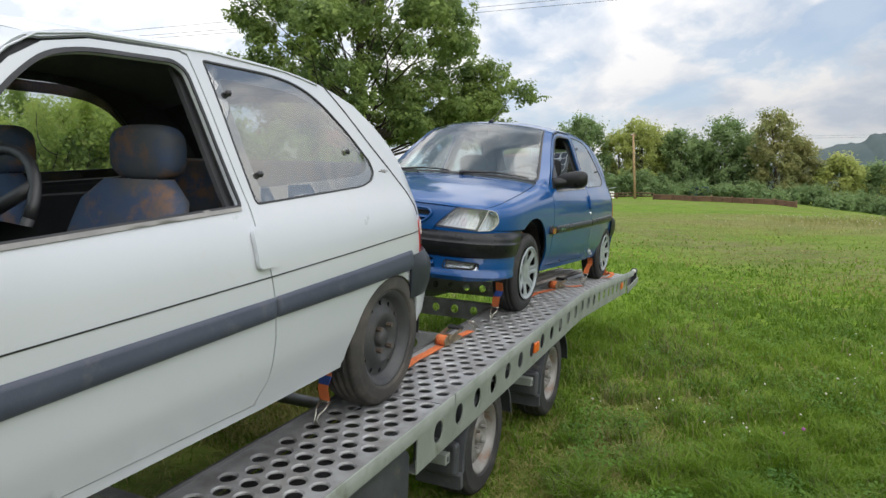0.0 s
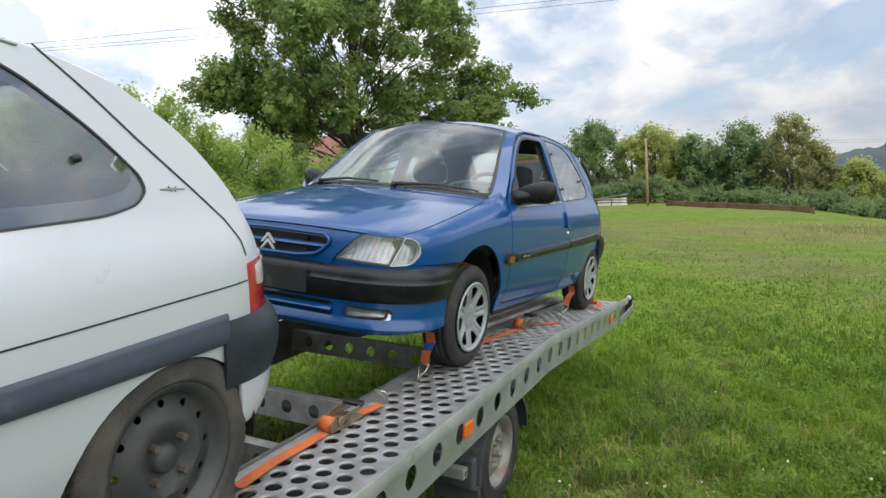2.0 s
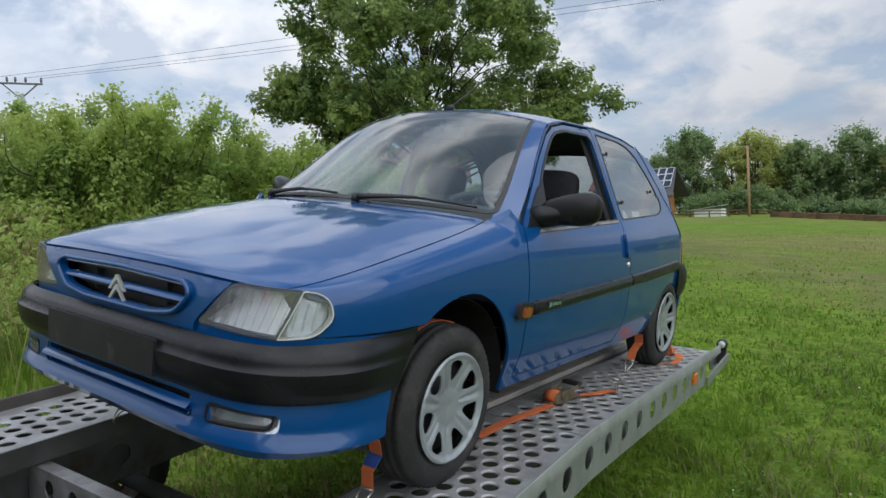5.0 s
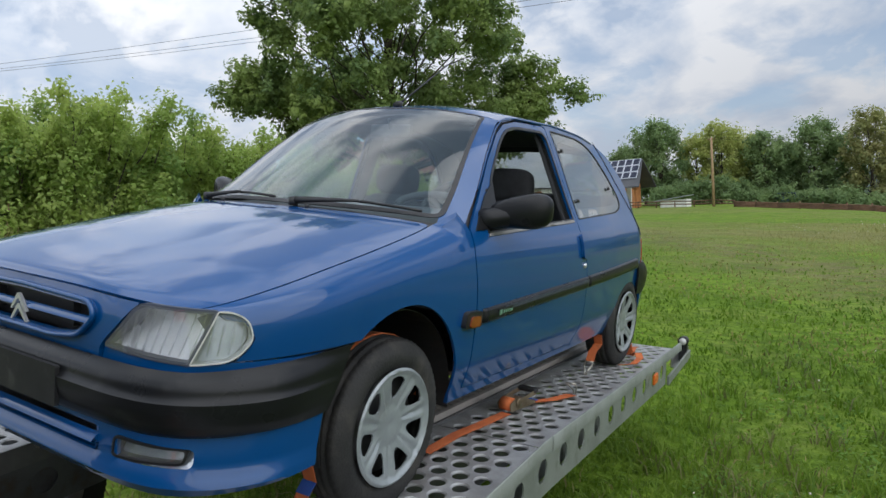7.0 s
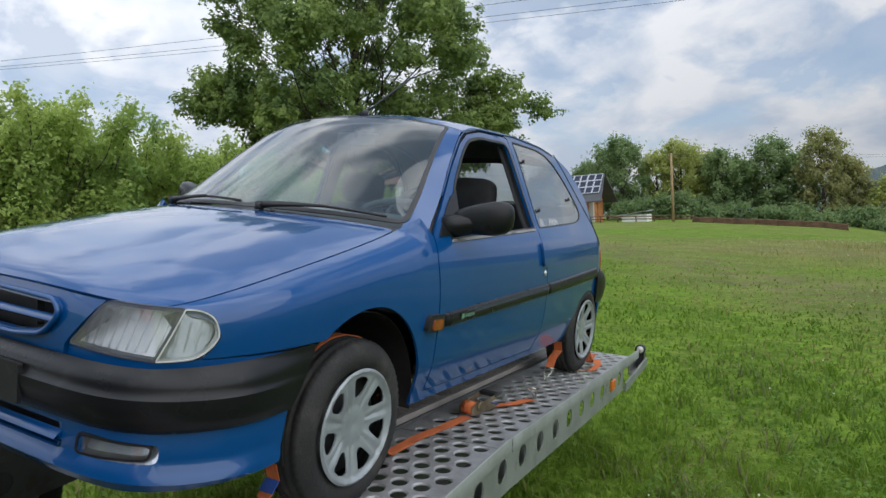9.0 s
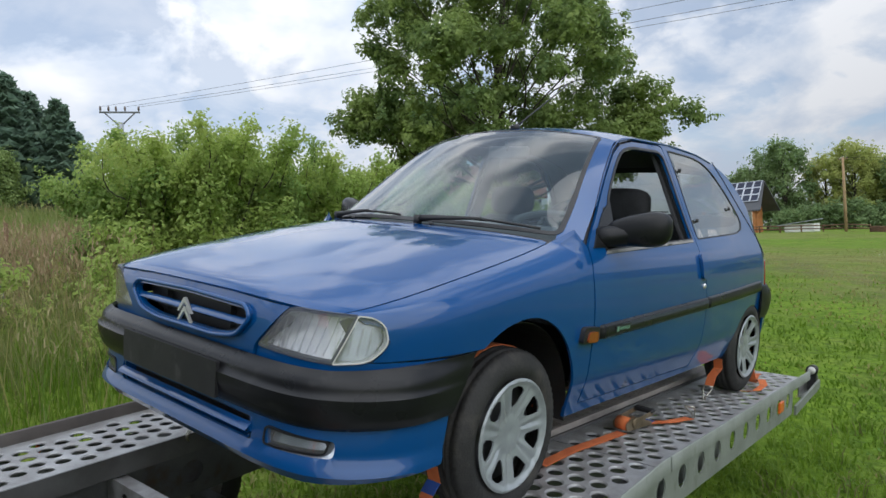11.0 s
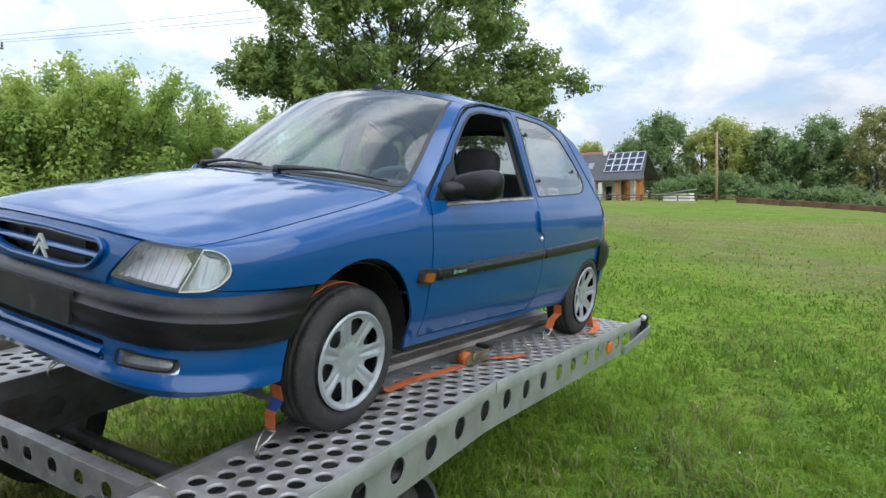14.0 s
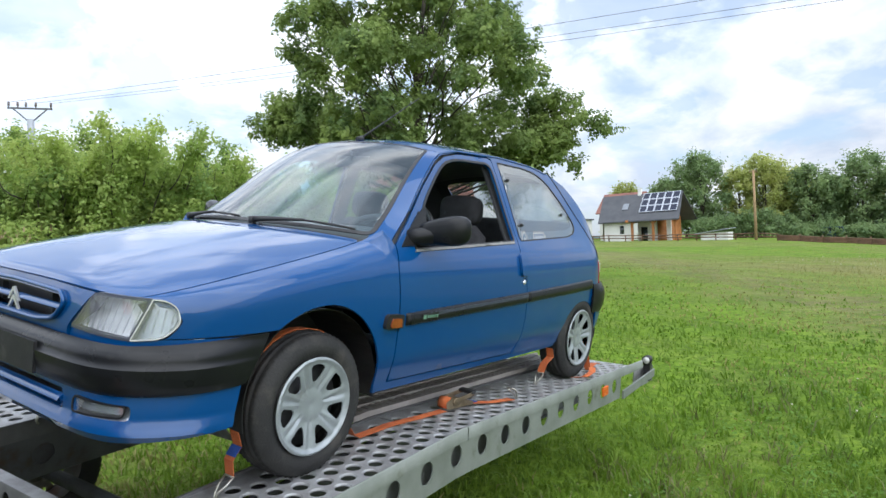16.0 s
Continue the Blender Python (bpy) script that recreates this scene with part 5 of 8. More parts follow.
        def bowl(s, z):
            r2 = ((abs(s) - 0.575) / 0.15) ** 2 + ((z - 0.660) / 0.080) ** 2
            flute = 0.0022 * math.sin(abs(s) * 2 * math.pi / 0.034) * min(r2, 1.0)
            return wrap_at(FRONT, -0.012 - 0.36 * (z - 0.59) + 0.010 * (min(r2, 1.25) - 1.0) + flute)(s, z)

        hl = part("headlight", patch(sgn(lamp), bowl, [], 0.008, False), M_REFLECTOR, c, "headlight reflector", solid=0.004)
        part("lens", patch(sgn(lamp), wrap_at(FRONT, 0.006), [], 0.03), M_GLASS_LAMP, hl, "clear glass lens", solid=0.004)
        for k in range(9):
            a = 0.455 + 0.024 * k
            part("lens_rib", patch(sgn([(a, 0.612), (a + 0.004, 0.612), (a + 0.044, 0.715), (a + 0.040, 0.715)]), wrap_at(FRONT, 0.0), [], 0.06), M_GLASS_CLEAR, hl, solid=0.005)
        hb = grown(lamp, 0.004)
        part("lamp_housing", patch(sgn(hb), wrap_at(FRONT, 0.003), [sgn(grown(lamp, -0.006))], 0.04), M_GREY_TRIM, hl, "grey lamp frame", solid=0.05)
        ti = part("turn_signal", patch(sgn(turn), wrap_at(FRONT, 0.0, [(0.58, -0.024), (0.74, -0.052)]), [], 0.03), M_TURN, c, "front turn signal", solid=0.004)
        part("lens", patch(sgn(turn), wrap_at(FRONT, 0.006), [], 0.03), M_GLASS_CLEAR, ti, "clear ribbed lens", solid=0.004)
        part("lens_rim", patch(sgn(grown(turn, 0.002)), wrap_at(FRONT, 0.008), [sgn(grown(turn, -0.0015))], 0.03), M_CLEAR_LENS, ti, "pale lens rim", solid=0.03)
        for k in range(4):
            a = 0.684 + 0.026 * k
            part("lens_rib", patch(sgn([(a, 0.615), (a + 0.006, 0.615), (a + 0.022, 0.690), (a + 0.016, 0.690)]), wrap_at(FRONT, -0.004), [], 0.06), M_GLASS_CLEAR, ti, solid=0.006)
        # strip of paint under the lamps
        under = [(0.387, 0.562), (0.70, 0.562), (s_of(FRONT, -0.262), 0.580), (s_of(FRONT, -0.262), 0.589), (0.762, 0.595), (0.752, 0.596), (0.65, 0.587), (0.402, 0.599)]
        part("lamp_sill", patch(sgn(under), wrap_at(FRONT, 0.0), [], 0.03), paint, c, solid=0.012)
    bs = s_of(FRONT, -0.255)
    plate = (-0.325, 0.285)
    bprof = [(0.415, 0.026), (0.43, 0.044), (0.455, 0.057), (0.485, 0.064), (0.512, 0.066), (0.519, 0.056), (0.527, 0.053), (0.545, 0.050), (0.558, 0.042), (0.570, 0.026), (0.580, 0.012), (0.60, 0.004)]
    bump_out = rounded([(-1.005, 0.432), (-0.5, 0.418), (0.5, 0.418), (1.005, 0.432), (1.105, 0.597), (0.65, 0.577), (-0.65, 0.577), (-1.105, 0.597)], 0.012)
    part("front_bumper", patch(bump_out, wrap_at(FRONT, 0.0, bprof), [], 0.007), trim, c, "black textured plastic bumper" if not white else "grey plastic bumper", solid=0.012)
    fs = s_of(FRONT, -0.33)
    sprof = [(0.262, 0.018), (0.284, 0.034), (0.300, 0.048), (0.310, 0.050), (0.336, 0.030), (0.376, 0.030), (0.43, 0.024)]
    intake = rounded([(-0.425, 0.338), (0.425, 0.338), (0.425, 0.406), (-0.425, 0.406)], 0.012)
    fogs = [[(sg * a, b) for a, b in rounded([(0.487, 0.340), (0.668, 0.345), (0.672, 0.392), (0.487, 0.400)], 0.016)] for sg in (1, -1)]
    spoiler = [(-0.965, 0.296), (-0.6, 0.272), (0.6, 0.272), (0.965, 0.296), (0.995, 0.430), (0.5, 0.416), (-0.5, 0.416), (-0.995, 0.430)]
    part("front_spoiler", patch(spoiler, wrap_at(FRONT, 0.0, sprof), [intake] + fogs, 0.022), paint, c, solid=0.012)
    part("intake_backing", patch(grown(intake, 0.03), wrap_at(FRONT, -0.010), [], 0.04), M_BLACK, c, "dark air intake", solid=0.004)
    part("intake_blade", patch(rounded([(-0.425, 0.366), (0.425, 0.366), (0.425, 0.386), (-0.425, 0.386)], 0.004), wrap_at(FRONT, 0.0, [(0.366, 0.048), (0.372, 0.047), (0.386, 0.026)]), [], 0.008), paint, c, solid=0.05)
    part("intake_frame", patch(grown(intake, 0.004), wrap_at(FRONT, 0.026), [grown(intake, -0.003)], 0.03), paint, c, solid=0.045)
    for sg in (1, -1):
        sh = rounded([(0.490, 0.343), (0.665, 0.348), (0.669, 0.389), (0.490, 0.397)], 0.016)
        fog = part("fog_lamp", patch([(sg * a, b) for a, b in grown(sh, 0.012)], wrap_at(FRONT, 0.0, [(0.33, 0.012), (0.41, -0.022)]), [], 0.03), M_TURN, c, "fog lamp", solid=0.004)
        part("lens", patch([(sg * a, b) for a, b in sh], wrap_at(FRONT, 0.028), [], 0.03), M_GLASS_CLEAR, fog, "clear lens", solid=0.006)
        part("fog_frame", patch([(sg * a, b) for a, b in grown(sh, 0.002)], wrap_at(FRONT, 0.034), [[(sg * a, b) for a, b in grown(sh, -0.004)]], 0.03), M_BLACK, fog, solid=0.05)
    if not white:
        pl = rounded([(plate[0], 0.432), (plate[1], 0.432), (plate[1], 0.540), (plate[0], 0.540)], 0.006)
        part("plate_holder", patch(pl, wrap_at(FRONT, 0.068), [], 0.05), M_DUSTY, c, "empty dusty black number plate holder", solid=0.012)
    # rear bumper, tail lamps
    rb = REAR_END
    rprof = [(0.36, 0.006), (0.43, 0.022), (0.47, 0.038), (0.52, 0.048), (0.57, 0.050), (0.60, 0.043), (0.625, 0.030), (0.645, 0.014), (0.656, 0.004)]
    part("rear_bumper", patch(rounded([(-rb, 0.44), (rb, 0.44), (rb, 0.640), (0.45, 0.655), (-0.45, 0.655), (-rb, 0.640)], 0.01), wrap_at(REAR, 0.0, rprof), [], 0.03, True), trim, c, "black plastic rear bumper" if not white else "grey plastic rear bumper", solid=0.012)
    part("rear_skirt", patch([(-rb + 0.08, 0.30), (rb - 0.08, 0.30), (rb - 0.06, 0.445), (-rb + 0.06, 0.445)], wrap_at(REAR, 0.0, [(0.28, -0.02), (0.34, 0.010), (0.445, 0.026)]), [], 0.04, True), paint, c, solid=0.010)
    for sg in (1, -1):
        la, lb = s_of(REAR, 3.000), s_of(REAR, 2.745)
        tl = rounded([(sg * la, 0.658), (sg * lb, 0.628), (sg * lb, 0.792), (sg * la, 0.822)], 0.012)
        t = part("tail_lamp", patch(tl, wrap_at(REAR, 0.004), [], 0.02, True), M_RED_LENS, c, "red and white tail lamp", solid=0.02)
        lm = la + 0.86 * (lb - la)
        wl_ = rounded([(sg * (la + 0.012), 0.726), (sg * lm, 0.716), (sg * lm, 0.779), (sg * (la + 0.012), 0.806)], 0.010)
        part("reversing_lens", patch(wl_, wrap_at(REAR, 0.007), [], 0.02, True), M_CLEAR_LENS, t, "white ribbed lens", solid=0.005)
        part("rear_corner", patch([(sg * (la + 0.005), 0.815), (sg * s_of(REAR, 2.735), 0.785), (sg * s_of(REAR, 2.735), 0.82), (sg * (la + 0.01), 0.845)], wrap_at(REAR, -0.004), [], 0.03, True), paint, c, solid=0.008)
    # underside, cabin
    soft(part("floor_pan", box(-0.60, 0.60, -0.55, 2.85, 0.27, 0.33), M_BLACK, c, "dark underside"), 0.03, 2)
    soft(part("engine_bay", box(-0.42, 0.42, -0.62, 0.40, 0.28, 0.70), M_BLACK, c), 0.03, 2)
    dash = bmesh.new()
    prof = [(0.38, 0.60), (0.42, 0.90), (0.50, 0.945), (0.74, 0.965), (0.86, 0.93), (0.90, 0.86), (0.84, 0.66), (0.80, 0.50)]
    rows = [[dash.verts.new((x, y + 0.05 * (abs(x) / 0.68) ** 2, z - 0.02 * (abs(x) / 0.68) ** 3)) for y, z in prof] for x in np.linspace(-0.67, 0.67, 13)]
    for a, b in zip(rows, rows[1:]):
        for k in range(len(prof) - 1):
            dash.faces.new((a[k], a[k + 1], b[k + 1], b[k]))
    part("dashboard", dash, M_DASH, c, "grey plastic dashboard")
    hoodlet = [(0.36 + 0.19 * math.cos(radians(a)), 0.80 + 0.03 * math.sin(radians(a)), 0.965 + 0.055 * math.sin(radians(a))) for a in range(0, 181, 15)]
    part("instrument_cowl", tube(hoodlet, 0.016, seg=8), M_DASH, c)
    ring = [Vector((0.36 + 0.185 * math.cos(a), 0.185 * math.sin(a) * 0.42, 0.185 * math.sin(a) * 0.90)) + Vector((0, 0.98, 0.92)) for a in (2 * math.pi * k / 28 for k in range(29))]
    sw = part("steering_wheel", tube(ring, 0.015, seg=8), M_BLACK, c, "black steering wheel")
    for k in (-0.3, 0.5, math.pi - 0.5, math.pi + 0.3):
        part("spoke", tube([(0.36, 0.97, 0.905), (0.36 + 0.18 * math.cos(k), 0.98 + 0.18 * math.sin(k) * 0.42, 0.92 + 0.18 * math.sin(k) * 0.9)], 0.018, seg=6), M_BLACK, sw)
    part("column", tube([(0.36, 0.80, 0.84), (0.36, 0.97, 0.905)], 0.05, seg=10), M_BLACK, sw)
    cloth = M_SEAT_PATTERN if white else M_SEAT_DARK
    for x in (0.36, -0.36):
        seat(c, x, 1.24, cloth, M_SEAT_DARK if not white else M_SEAT_PATTERN)
    bench = soft(part("rear_bench", box(-0.62, 0.62, 2.02, 2.50, 0.42, 0.60), cloth, c, "rear seat bench"), 0.05, 3)
    bm = box(-0.60, 0.60, -0.07, 0.07, 0.0, 0.52, pose(0, 2.50, 0.55, -16, 0, 0))
    soft(part("rear_backrest", bm, cloth, c, "rear seat backrest"), 0.05, 3)
    soft(part("parcel_shelf", box(-0.60, 0.60, 2.62, 2.80, 0.90, 0.925), M_INTERIOR, c), 0.008)
    mirror = soft(part("rear_view_mirror", box(-0.11, 0.11, -0.012, 0.022, -0.032, 0.032, pose(0.0, 0.95, 1.315, -8, 0, 8)), M_BLACK, c, "black rear-view mirror"), 0.012, 3)
    part("mirror_stem", tube([(0, 0.93, 1.37), (0, 0.945, 1.32)], 0.008), M_BLACK, mirror)
    for sg in (1, -1):
        belt = [side_at(sg, -0.05)(1.52, z) for z in (0.55, 0.9, 1.15, 1.25)]
        part("seat_belt", ribbon(belt, (0, 1, 0), 0.048), M_BLACK, c, "black seat belt", solid=0.002)
        b = part("pillar_trim", patch([(1.50, 0.925), (1.60, 0.93), (1.575, 1.37), (1.47, 1.36)], side_at(sg, -0.035), [], 0.06, sg < 0), M_INTERIOR, c, "dark pillar trim", solid=0.015)
    # wipers
    for wx, wy, ang in ((0.10, 0.235, 0), (-0.50, 0.30, 0)):
        pts = [top_at(SCREEN, 2.4, 2.2, 0.022)((wx + d) / 0.74, 0.026 + 0.016 * math.sin(math.pi * d / 0.5)) for d in np.linspace(0, 0.50, 9)]
        wp = part("wiper_blade", tube(pts, 0.006, seg=6), M_BLACK, c, "black wiper blade")
        pts2 = [top_at(SCREEN, 2.4, 2.2, 0.03)((wx + 0.02 + d) / 0.74, 0.0 + 0.034 * d / 0.26) for d in np.linspace(0.0, 0.26, 5)]
        part("wiper_arm", tube(pts2, 0.009, seg=6, radii=[0.016, 0.011, 0.009, 0.008, 0.007]), M_BLACK, wp)
        part("wiper_pivot", tube([pts2[0] + Vector((0, 0, -0.02)), pts2[0] + Vector((0, 0, 0.012))], 0.018, seg=10), M_BLACK, wp)
    for wx in (0.22, -0.22):
        p = top_at(HOOD, 3.0, (6.5, 2.0), 0.004)(wx / 0.72, 0.93)
        part("washer_jet", tube([p, p + Vector((0, 0, 0.014))], 0.009, seg=8), M_BLACK, c)
    # aerial
    a0 = top_at(ROOF, 2.8, 2.0, 0.0)(0.0, 0.10)
    ab = part("aerial_base", tube([a0, a0 + Vector((0, 0.03, 0.022))], 0.02, seg=10, radii=[0.024, 0.012]), M_BLACK, c, "black roof aerial")
    if not white:
        part("aerial_rod", tube([a0 + Vector((0, 0.025, 0.02)), a0 + Vector((0, 0.52, 0.33))], 0.004, seg=6, radii=[0.005, 0.0025]), M_BLACK, ab)
    if white:
        for sg in (1, -1):
            px = side_at(sg, 0.003)
            cy, cz = 2.535, 1.02
            bm = None
            for sy in (1, -1):
                bm = patch([(cy, cz - 0.003), (cy + sy * 0.045, cz - 0.001), (cy + sy * 0.045, cz + 0.002), (cy, cz + 0.004)], px, [], 0.05, sg < 0, bm)
                bm = patch([(cy + sy * 0.002, cz), (cy + sy * 0.013, cz + 0.009), (cy + sy * 0.016, cz + 0.008), (cy + sy * 0.009, cz)], px, [], 0.05, sg < 0, bm)
                bm = patch([(cy + sy * 0.001, cz), (cy + sy * 0.007, cz), (cy + sy * 0.009, cz - 0.008)], px, [], 0.05, sg < 0, bm)
            part("side_emblem", bm, M_WAIST, c, "small grey winged emblem", solid=0.003)
    # wheels
    if white:
        for wx, wy in ((0.700, 0.0), (-0.700, 0.0), (0.683, AXLE), (-0.683, AXLE)):
            steel_wheel(c, "wheel", (wx - math.copysign(0.012, wx), wy - 0.02, 0.298), 0.298, 0.202, 0.175, M_STEEL_BLACK, 1 if wx > 0 else -1, 12)
    else:
        for wx, wy in ((0.690, 0.0), (-0.690, 0.0), (0.672, AXLE), (-0.672, AXLE)):
            hubcap_wheel(c, (wx, wy, 0.282), 1 if wx > 0 else -1)
    return c



CAR_X = -0.05
BLUE_CAR = LEVEL @ pose(CAR_X, 0.0, 0.670) @ pose(0.69, 0, 0) @ pose(0, 0, 0, -0.80, 1.8, 0.6) @ pose(-0.69, 0, 0) @ Matrix.Diagonal((1.02, 1, 1, 1))
WHITE_CAR = LEVEL @ pose(0.08, -2.04, 0.578) @ pose(0, 0, 0, 2.6, 0, 2.86) @ pose(0, -AXLE, 0) @ Matrix.Diagonal((1.02, 1, 1, 1))
build_car("blue_hatchback", "dark blue three-door hatchback car with black bumpers, driver's window open", BLUE_CAR, M_BLUE, M_BUMPER, M_BUMPER, False)
build_car("white_hatchback", "white three-door hatchback car with grey plastic trim and black steel wheels", WHITE_CAR, M_WHITE, M_GREY_BUMPER_SHADED, M_GREY_TRIM, True)


# ---- lashing straps on the trailer ----
def wire_hook(parent, at, turn=0.0):
    m = Matrix.Translation(at) @ Matrix.Rotation(turn, 4, "Z")
    for sx in (-1, 1):
        pts = [(sx * 0.024, 0.055, 0.065), (sx * 0.020, 0.025, 0.040), (sx * 0.008, 0.004, 0.022), (sx * 0.005, -0.006, 0.0), (sx * 0.005, 0.002, -0.018)]
        part("hook_wire", tube([m @ Vector(p) for p in pts], 0.0045, seg=6), M_HOOK, parent, "bent wire hook")
    part("hook_bar", tube([m @ Vector((-0.026, 0.055, 0.065)), m @ Vector((0.026, 0.055, 0.065))], 0.0045, seg=6), M_HOOK, parent)


def ratchet(parent, at, turn, slope=0.0):
    m = Matrix.Translation(at) @ Matrix.Rotation(turn, 4, "Z") @ Matrix.Rotation(slope, 4, "X")

    def add(name, bm, material, label="", bev=0.003):
        bmesh.ops.transform(bm, verts=bm.verts, matrix=m)
        return soft(part(name, bm, material, parent, label), bev)

    roll = tube([(-0.026, -0.075, 0.034), (0.026, -0.075, 0.034)], 0.032, seg=18)
    bmesh.ops.transform(roll, verts=roll.verts, matrix=m)
    part("webbing_roll", roll, M_STRAP, parent, "rolled-up orange webbing")
    for sx in (-1, 1):
        fr = patch(rounded([(-0.095, 0.004), (0.115, 0.006), (0.115, 0.022), (0.02, 0.048), (-0.06, 0.062), (-0.105, 0.040)], 0.012), lambda y, z: m @ Vector((sx * 0.034, y, z)), [], 0.03)
        part("ratchet_plate", fr, M_RATCHET, parent, "worn zinc ratchet plate", smooth=False, solid=0.004)
        gear = lathe([(sx * 0.036, 0.0), (sx * 0.036, 0.024), (sx * 0.041, 0.024), (sx * 0.041, 0.0)], 18)
        bmesh.ops.transform(gear, verts=gear.verts, matrix=m @ Matrix.Translation((0, -0.030, 0.036)))
        part("ratchet_gear", gear, M_RATCHET, parent)
        add("ratchet_arm", box(sx * 0.044 - 0.002, sx * 0.044 + 0.002, -0.04, 0.11, 0.040, 0.062, Matrix.Rotation(radians(8), 4, "X")), M_RATCHET)
    add("ratchet_handle", box(-0.05, 0.05, 0.085, 0.125, 0.052, 0.072, Matrix.Rotation(radians(6), 4, "X")), M_BLACK, "black ratchet handle", 0.008)
    add("ratchet_bar", box(-0.034, 0.034, 0.0, 0.03, 0.020, 0.032), M_RATCHET)
    add("blue_patch", box(-0.024, 0.024, 0.10, 0.16, 0.010, 0.0125), M_BLUE_CLOTH, "blue sewn label", 0.001)


def wheel_strap(label, centre, radius, width_x, hook, rear, ratchet_at=None, end=None, turn=0.0, slope=0.0, tail=(), sleeved=True):
    """A strap from a hook on the deck over a tyre to the deck behind it, with a ratchet lying on the deck."""
    s = thing("lashing_strap", label, "strap", LEVEL, "orange lashing straps")
    cx, cy, cz = centre
    r = radius + 0.006
    arc = [Vector((cx, cy - r * math.sin(radians(a)), cz + r * math.cos(radians(a)))) for a in range(112, -118, -12)]
    h = Vector(hook)
    up = [h + Vector((0, 0.055, 0.065)), h.lerp(arc[0], 0.45) + Vector((0, 0.01, 0.05)), arc[0]]
    path = up + arc[1:]
    rv = Vector(rear)
    path += [arc[-1].lerp(rv, 0.6) + Vector((0, 0, -0.02)), rv]
    if ratchet_at:
        ra = Vector(ratchet_at)
        path += [rv.lerp(ra, 0.35) + Vector((0, 0, 0.012)), rv.lerp(ra, 0.7) + Vector((0, 0, 0.006)), ra + Vector((0, 0, 0.004))]
    part("webbing", ribbon(path, (1, 0, 0), 0.050), M_STRAP, s, "orange webbing", solid=0.003)
    sleeve = [up[1].lerp(up[2], t) + Vector((0, -0.003, 0.002)) for t in (0.25, 0.6, 1.0)]
    if sleeved:
        part("sleeve", ribbon(sleeve, (1, 0, 0), 0.053), M_BLUE_CLOTH, s, "blue sleeve", solid=0.004)
    wire_hook(s, hook)
    if ratchet_at:
        ratchet(s, Vector(ratchet_at) + Vector((0, 0.10, 0.002)), turn, slope)
        e = Vector(end)
        part("webbing_end", ribbon([ra + Vector((0, 0.16, 0.012)), ra.lerp(e, 0.7) + Vector((0, 0, 0.008)), e + Vector((0, 0, 0.006))], (1, 0, 0), 0.048), M_STRAP, s, "orange webbing", solid=0.003)
        wire_hook(s, e + Vector((0, 0.05, 0.0)), math.pi)
    for loop in tail:
        part("loose_webbing", ribbon(loop, (0.8, 0.6, 0), 0.046), M_STRAP, s, "loose orange webbing", solid=0.003)
    return s


CB = -0.05
wheel_strap("orange ratchet strap over a front tyre, ratchet on the deck", (CB + 0.70, 0.0, 0.95), 0.284, 0.05, (0.63, -0.34, 0.664), (0.60, 0.405, 0.702), (0.625, 1.02, 0.692), (0.735, 1.52, 0.674), -0.10, -0.036)
wheel_strap("orange strap over a rear tyre, loose end on the deck", (CB + 0.685, 2.44, 0.922), 0.284, 0.05, (0.62, 2.02, 0.655), (0.67, 2.70, 0.645),
            tail=([(0.70, 2.66, 0.66), (0.76, 2.56, 0.70), (0.80, 2.47, 0.69), (0.78, 2.40, 0.665), (0.72, 2.36, 0.66)], [(0.66, 2.74, 0.66), (0.64, 2.86, 0.67), (0.62, 2.96, 0.645)]), sleeved=False)
wheel_strap("orange ratchet strap over a rear tyre beside a blue label", (0.735, -2.04, 0.872), 0.302, 0.05, (0.715, -2.36, 0.575), (0.675, -1.63, 0.606), (0.640, -1.12, 0.624), (0.665, -0.75, 0.648), -0.02, 0.048)
wheel_strap("orange strap over a front tyre on the far track", (CB - 0.70, 0.0, 0.95), 0.284, 0.05, (-0.757, -0.36, 0.664), (-0.72, 0.405, 0.70))
wheel_strap("orange strap over a rear tyre on the far track", (CB - 0.685, 2.44, 0.922), 0.284, 0.05, (-0.74, 2.02, 0.655), (-0.72, 2.70, 0.645))


# ---- trees, hedge, grass ----
rng = np.random.default_rng(7)


def leaf_mat(name, a, b, c, trans=0.35, scale=0.35):
    return mat(name, a, 0.55, 0, b, scale, 60, 0.0, (0.4, 0.6), trans=trans, island=c, spec=0.3)


M_OAK = leaf_mat("oak_leaves", (0.135, 0.212, 0.072), (0.31, 0.395, 0.105), (0.26, 0.345, 0.105), 0.52, 0.9)
M_HEDGE = leaf_mat("hedge_leaves", (0.325, 0.450, 0.120), (0.45, 0.555, 0.140), (0.44, 0.51, 0.15), 0.62, 0.8)
M_HEDGE_DARK = leaf_mat("dark_hedge_leaves", (0.255, 0.385, 0.110), (0.36, 0.475, 0.130), (0.38, 0.48, 0.14), 0.6, 0.8)
M_FAR_TREE = leaf_mat("far_tree_leaves", (0.185, 0.285, 0.125), (0.24, 0.335, 0.135), (0.29, 0.37, 0.15), 0.55)
M_FAR_YELLOW = leaf_mat("yellowing_tree_leaves", (0.36, 0.43, 0.13), (0.43, 0.475, 0.14), (0.48, 0.49, 0.16), 0.55)
M_FAR_BROWN = leaf_mat("browning_tree_leaves", (0.27, 0.31, 0.125), (0.33, 0.335, 0.13), (0.37, 0.345, 0.14), 0.55)
M_YOUNG = leaf_mat("young_tree_leaves", (0.20, 0.29, 0.10), (0.25, 0.34, 0.11), (0.31, 0.39, 0.13), 0.5)
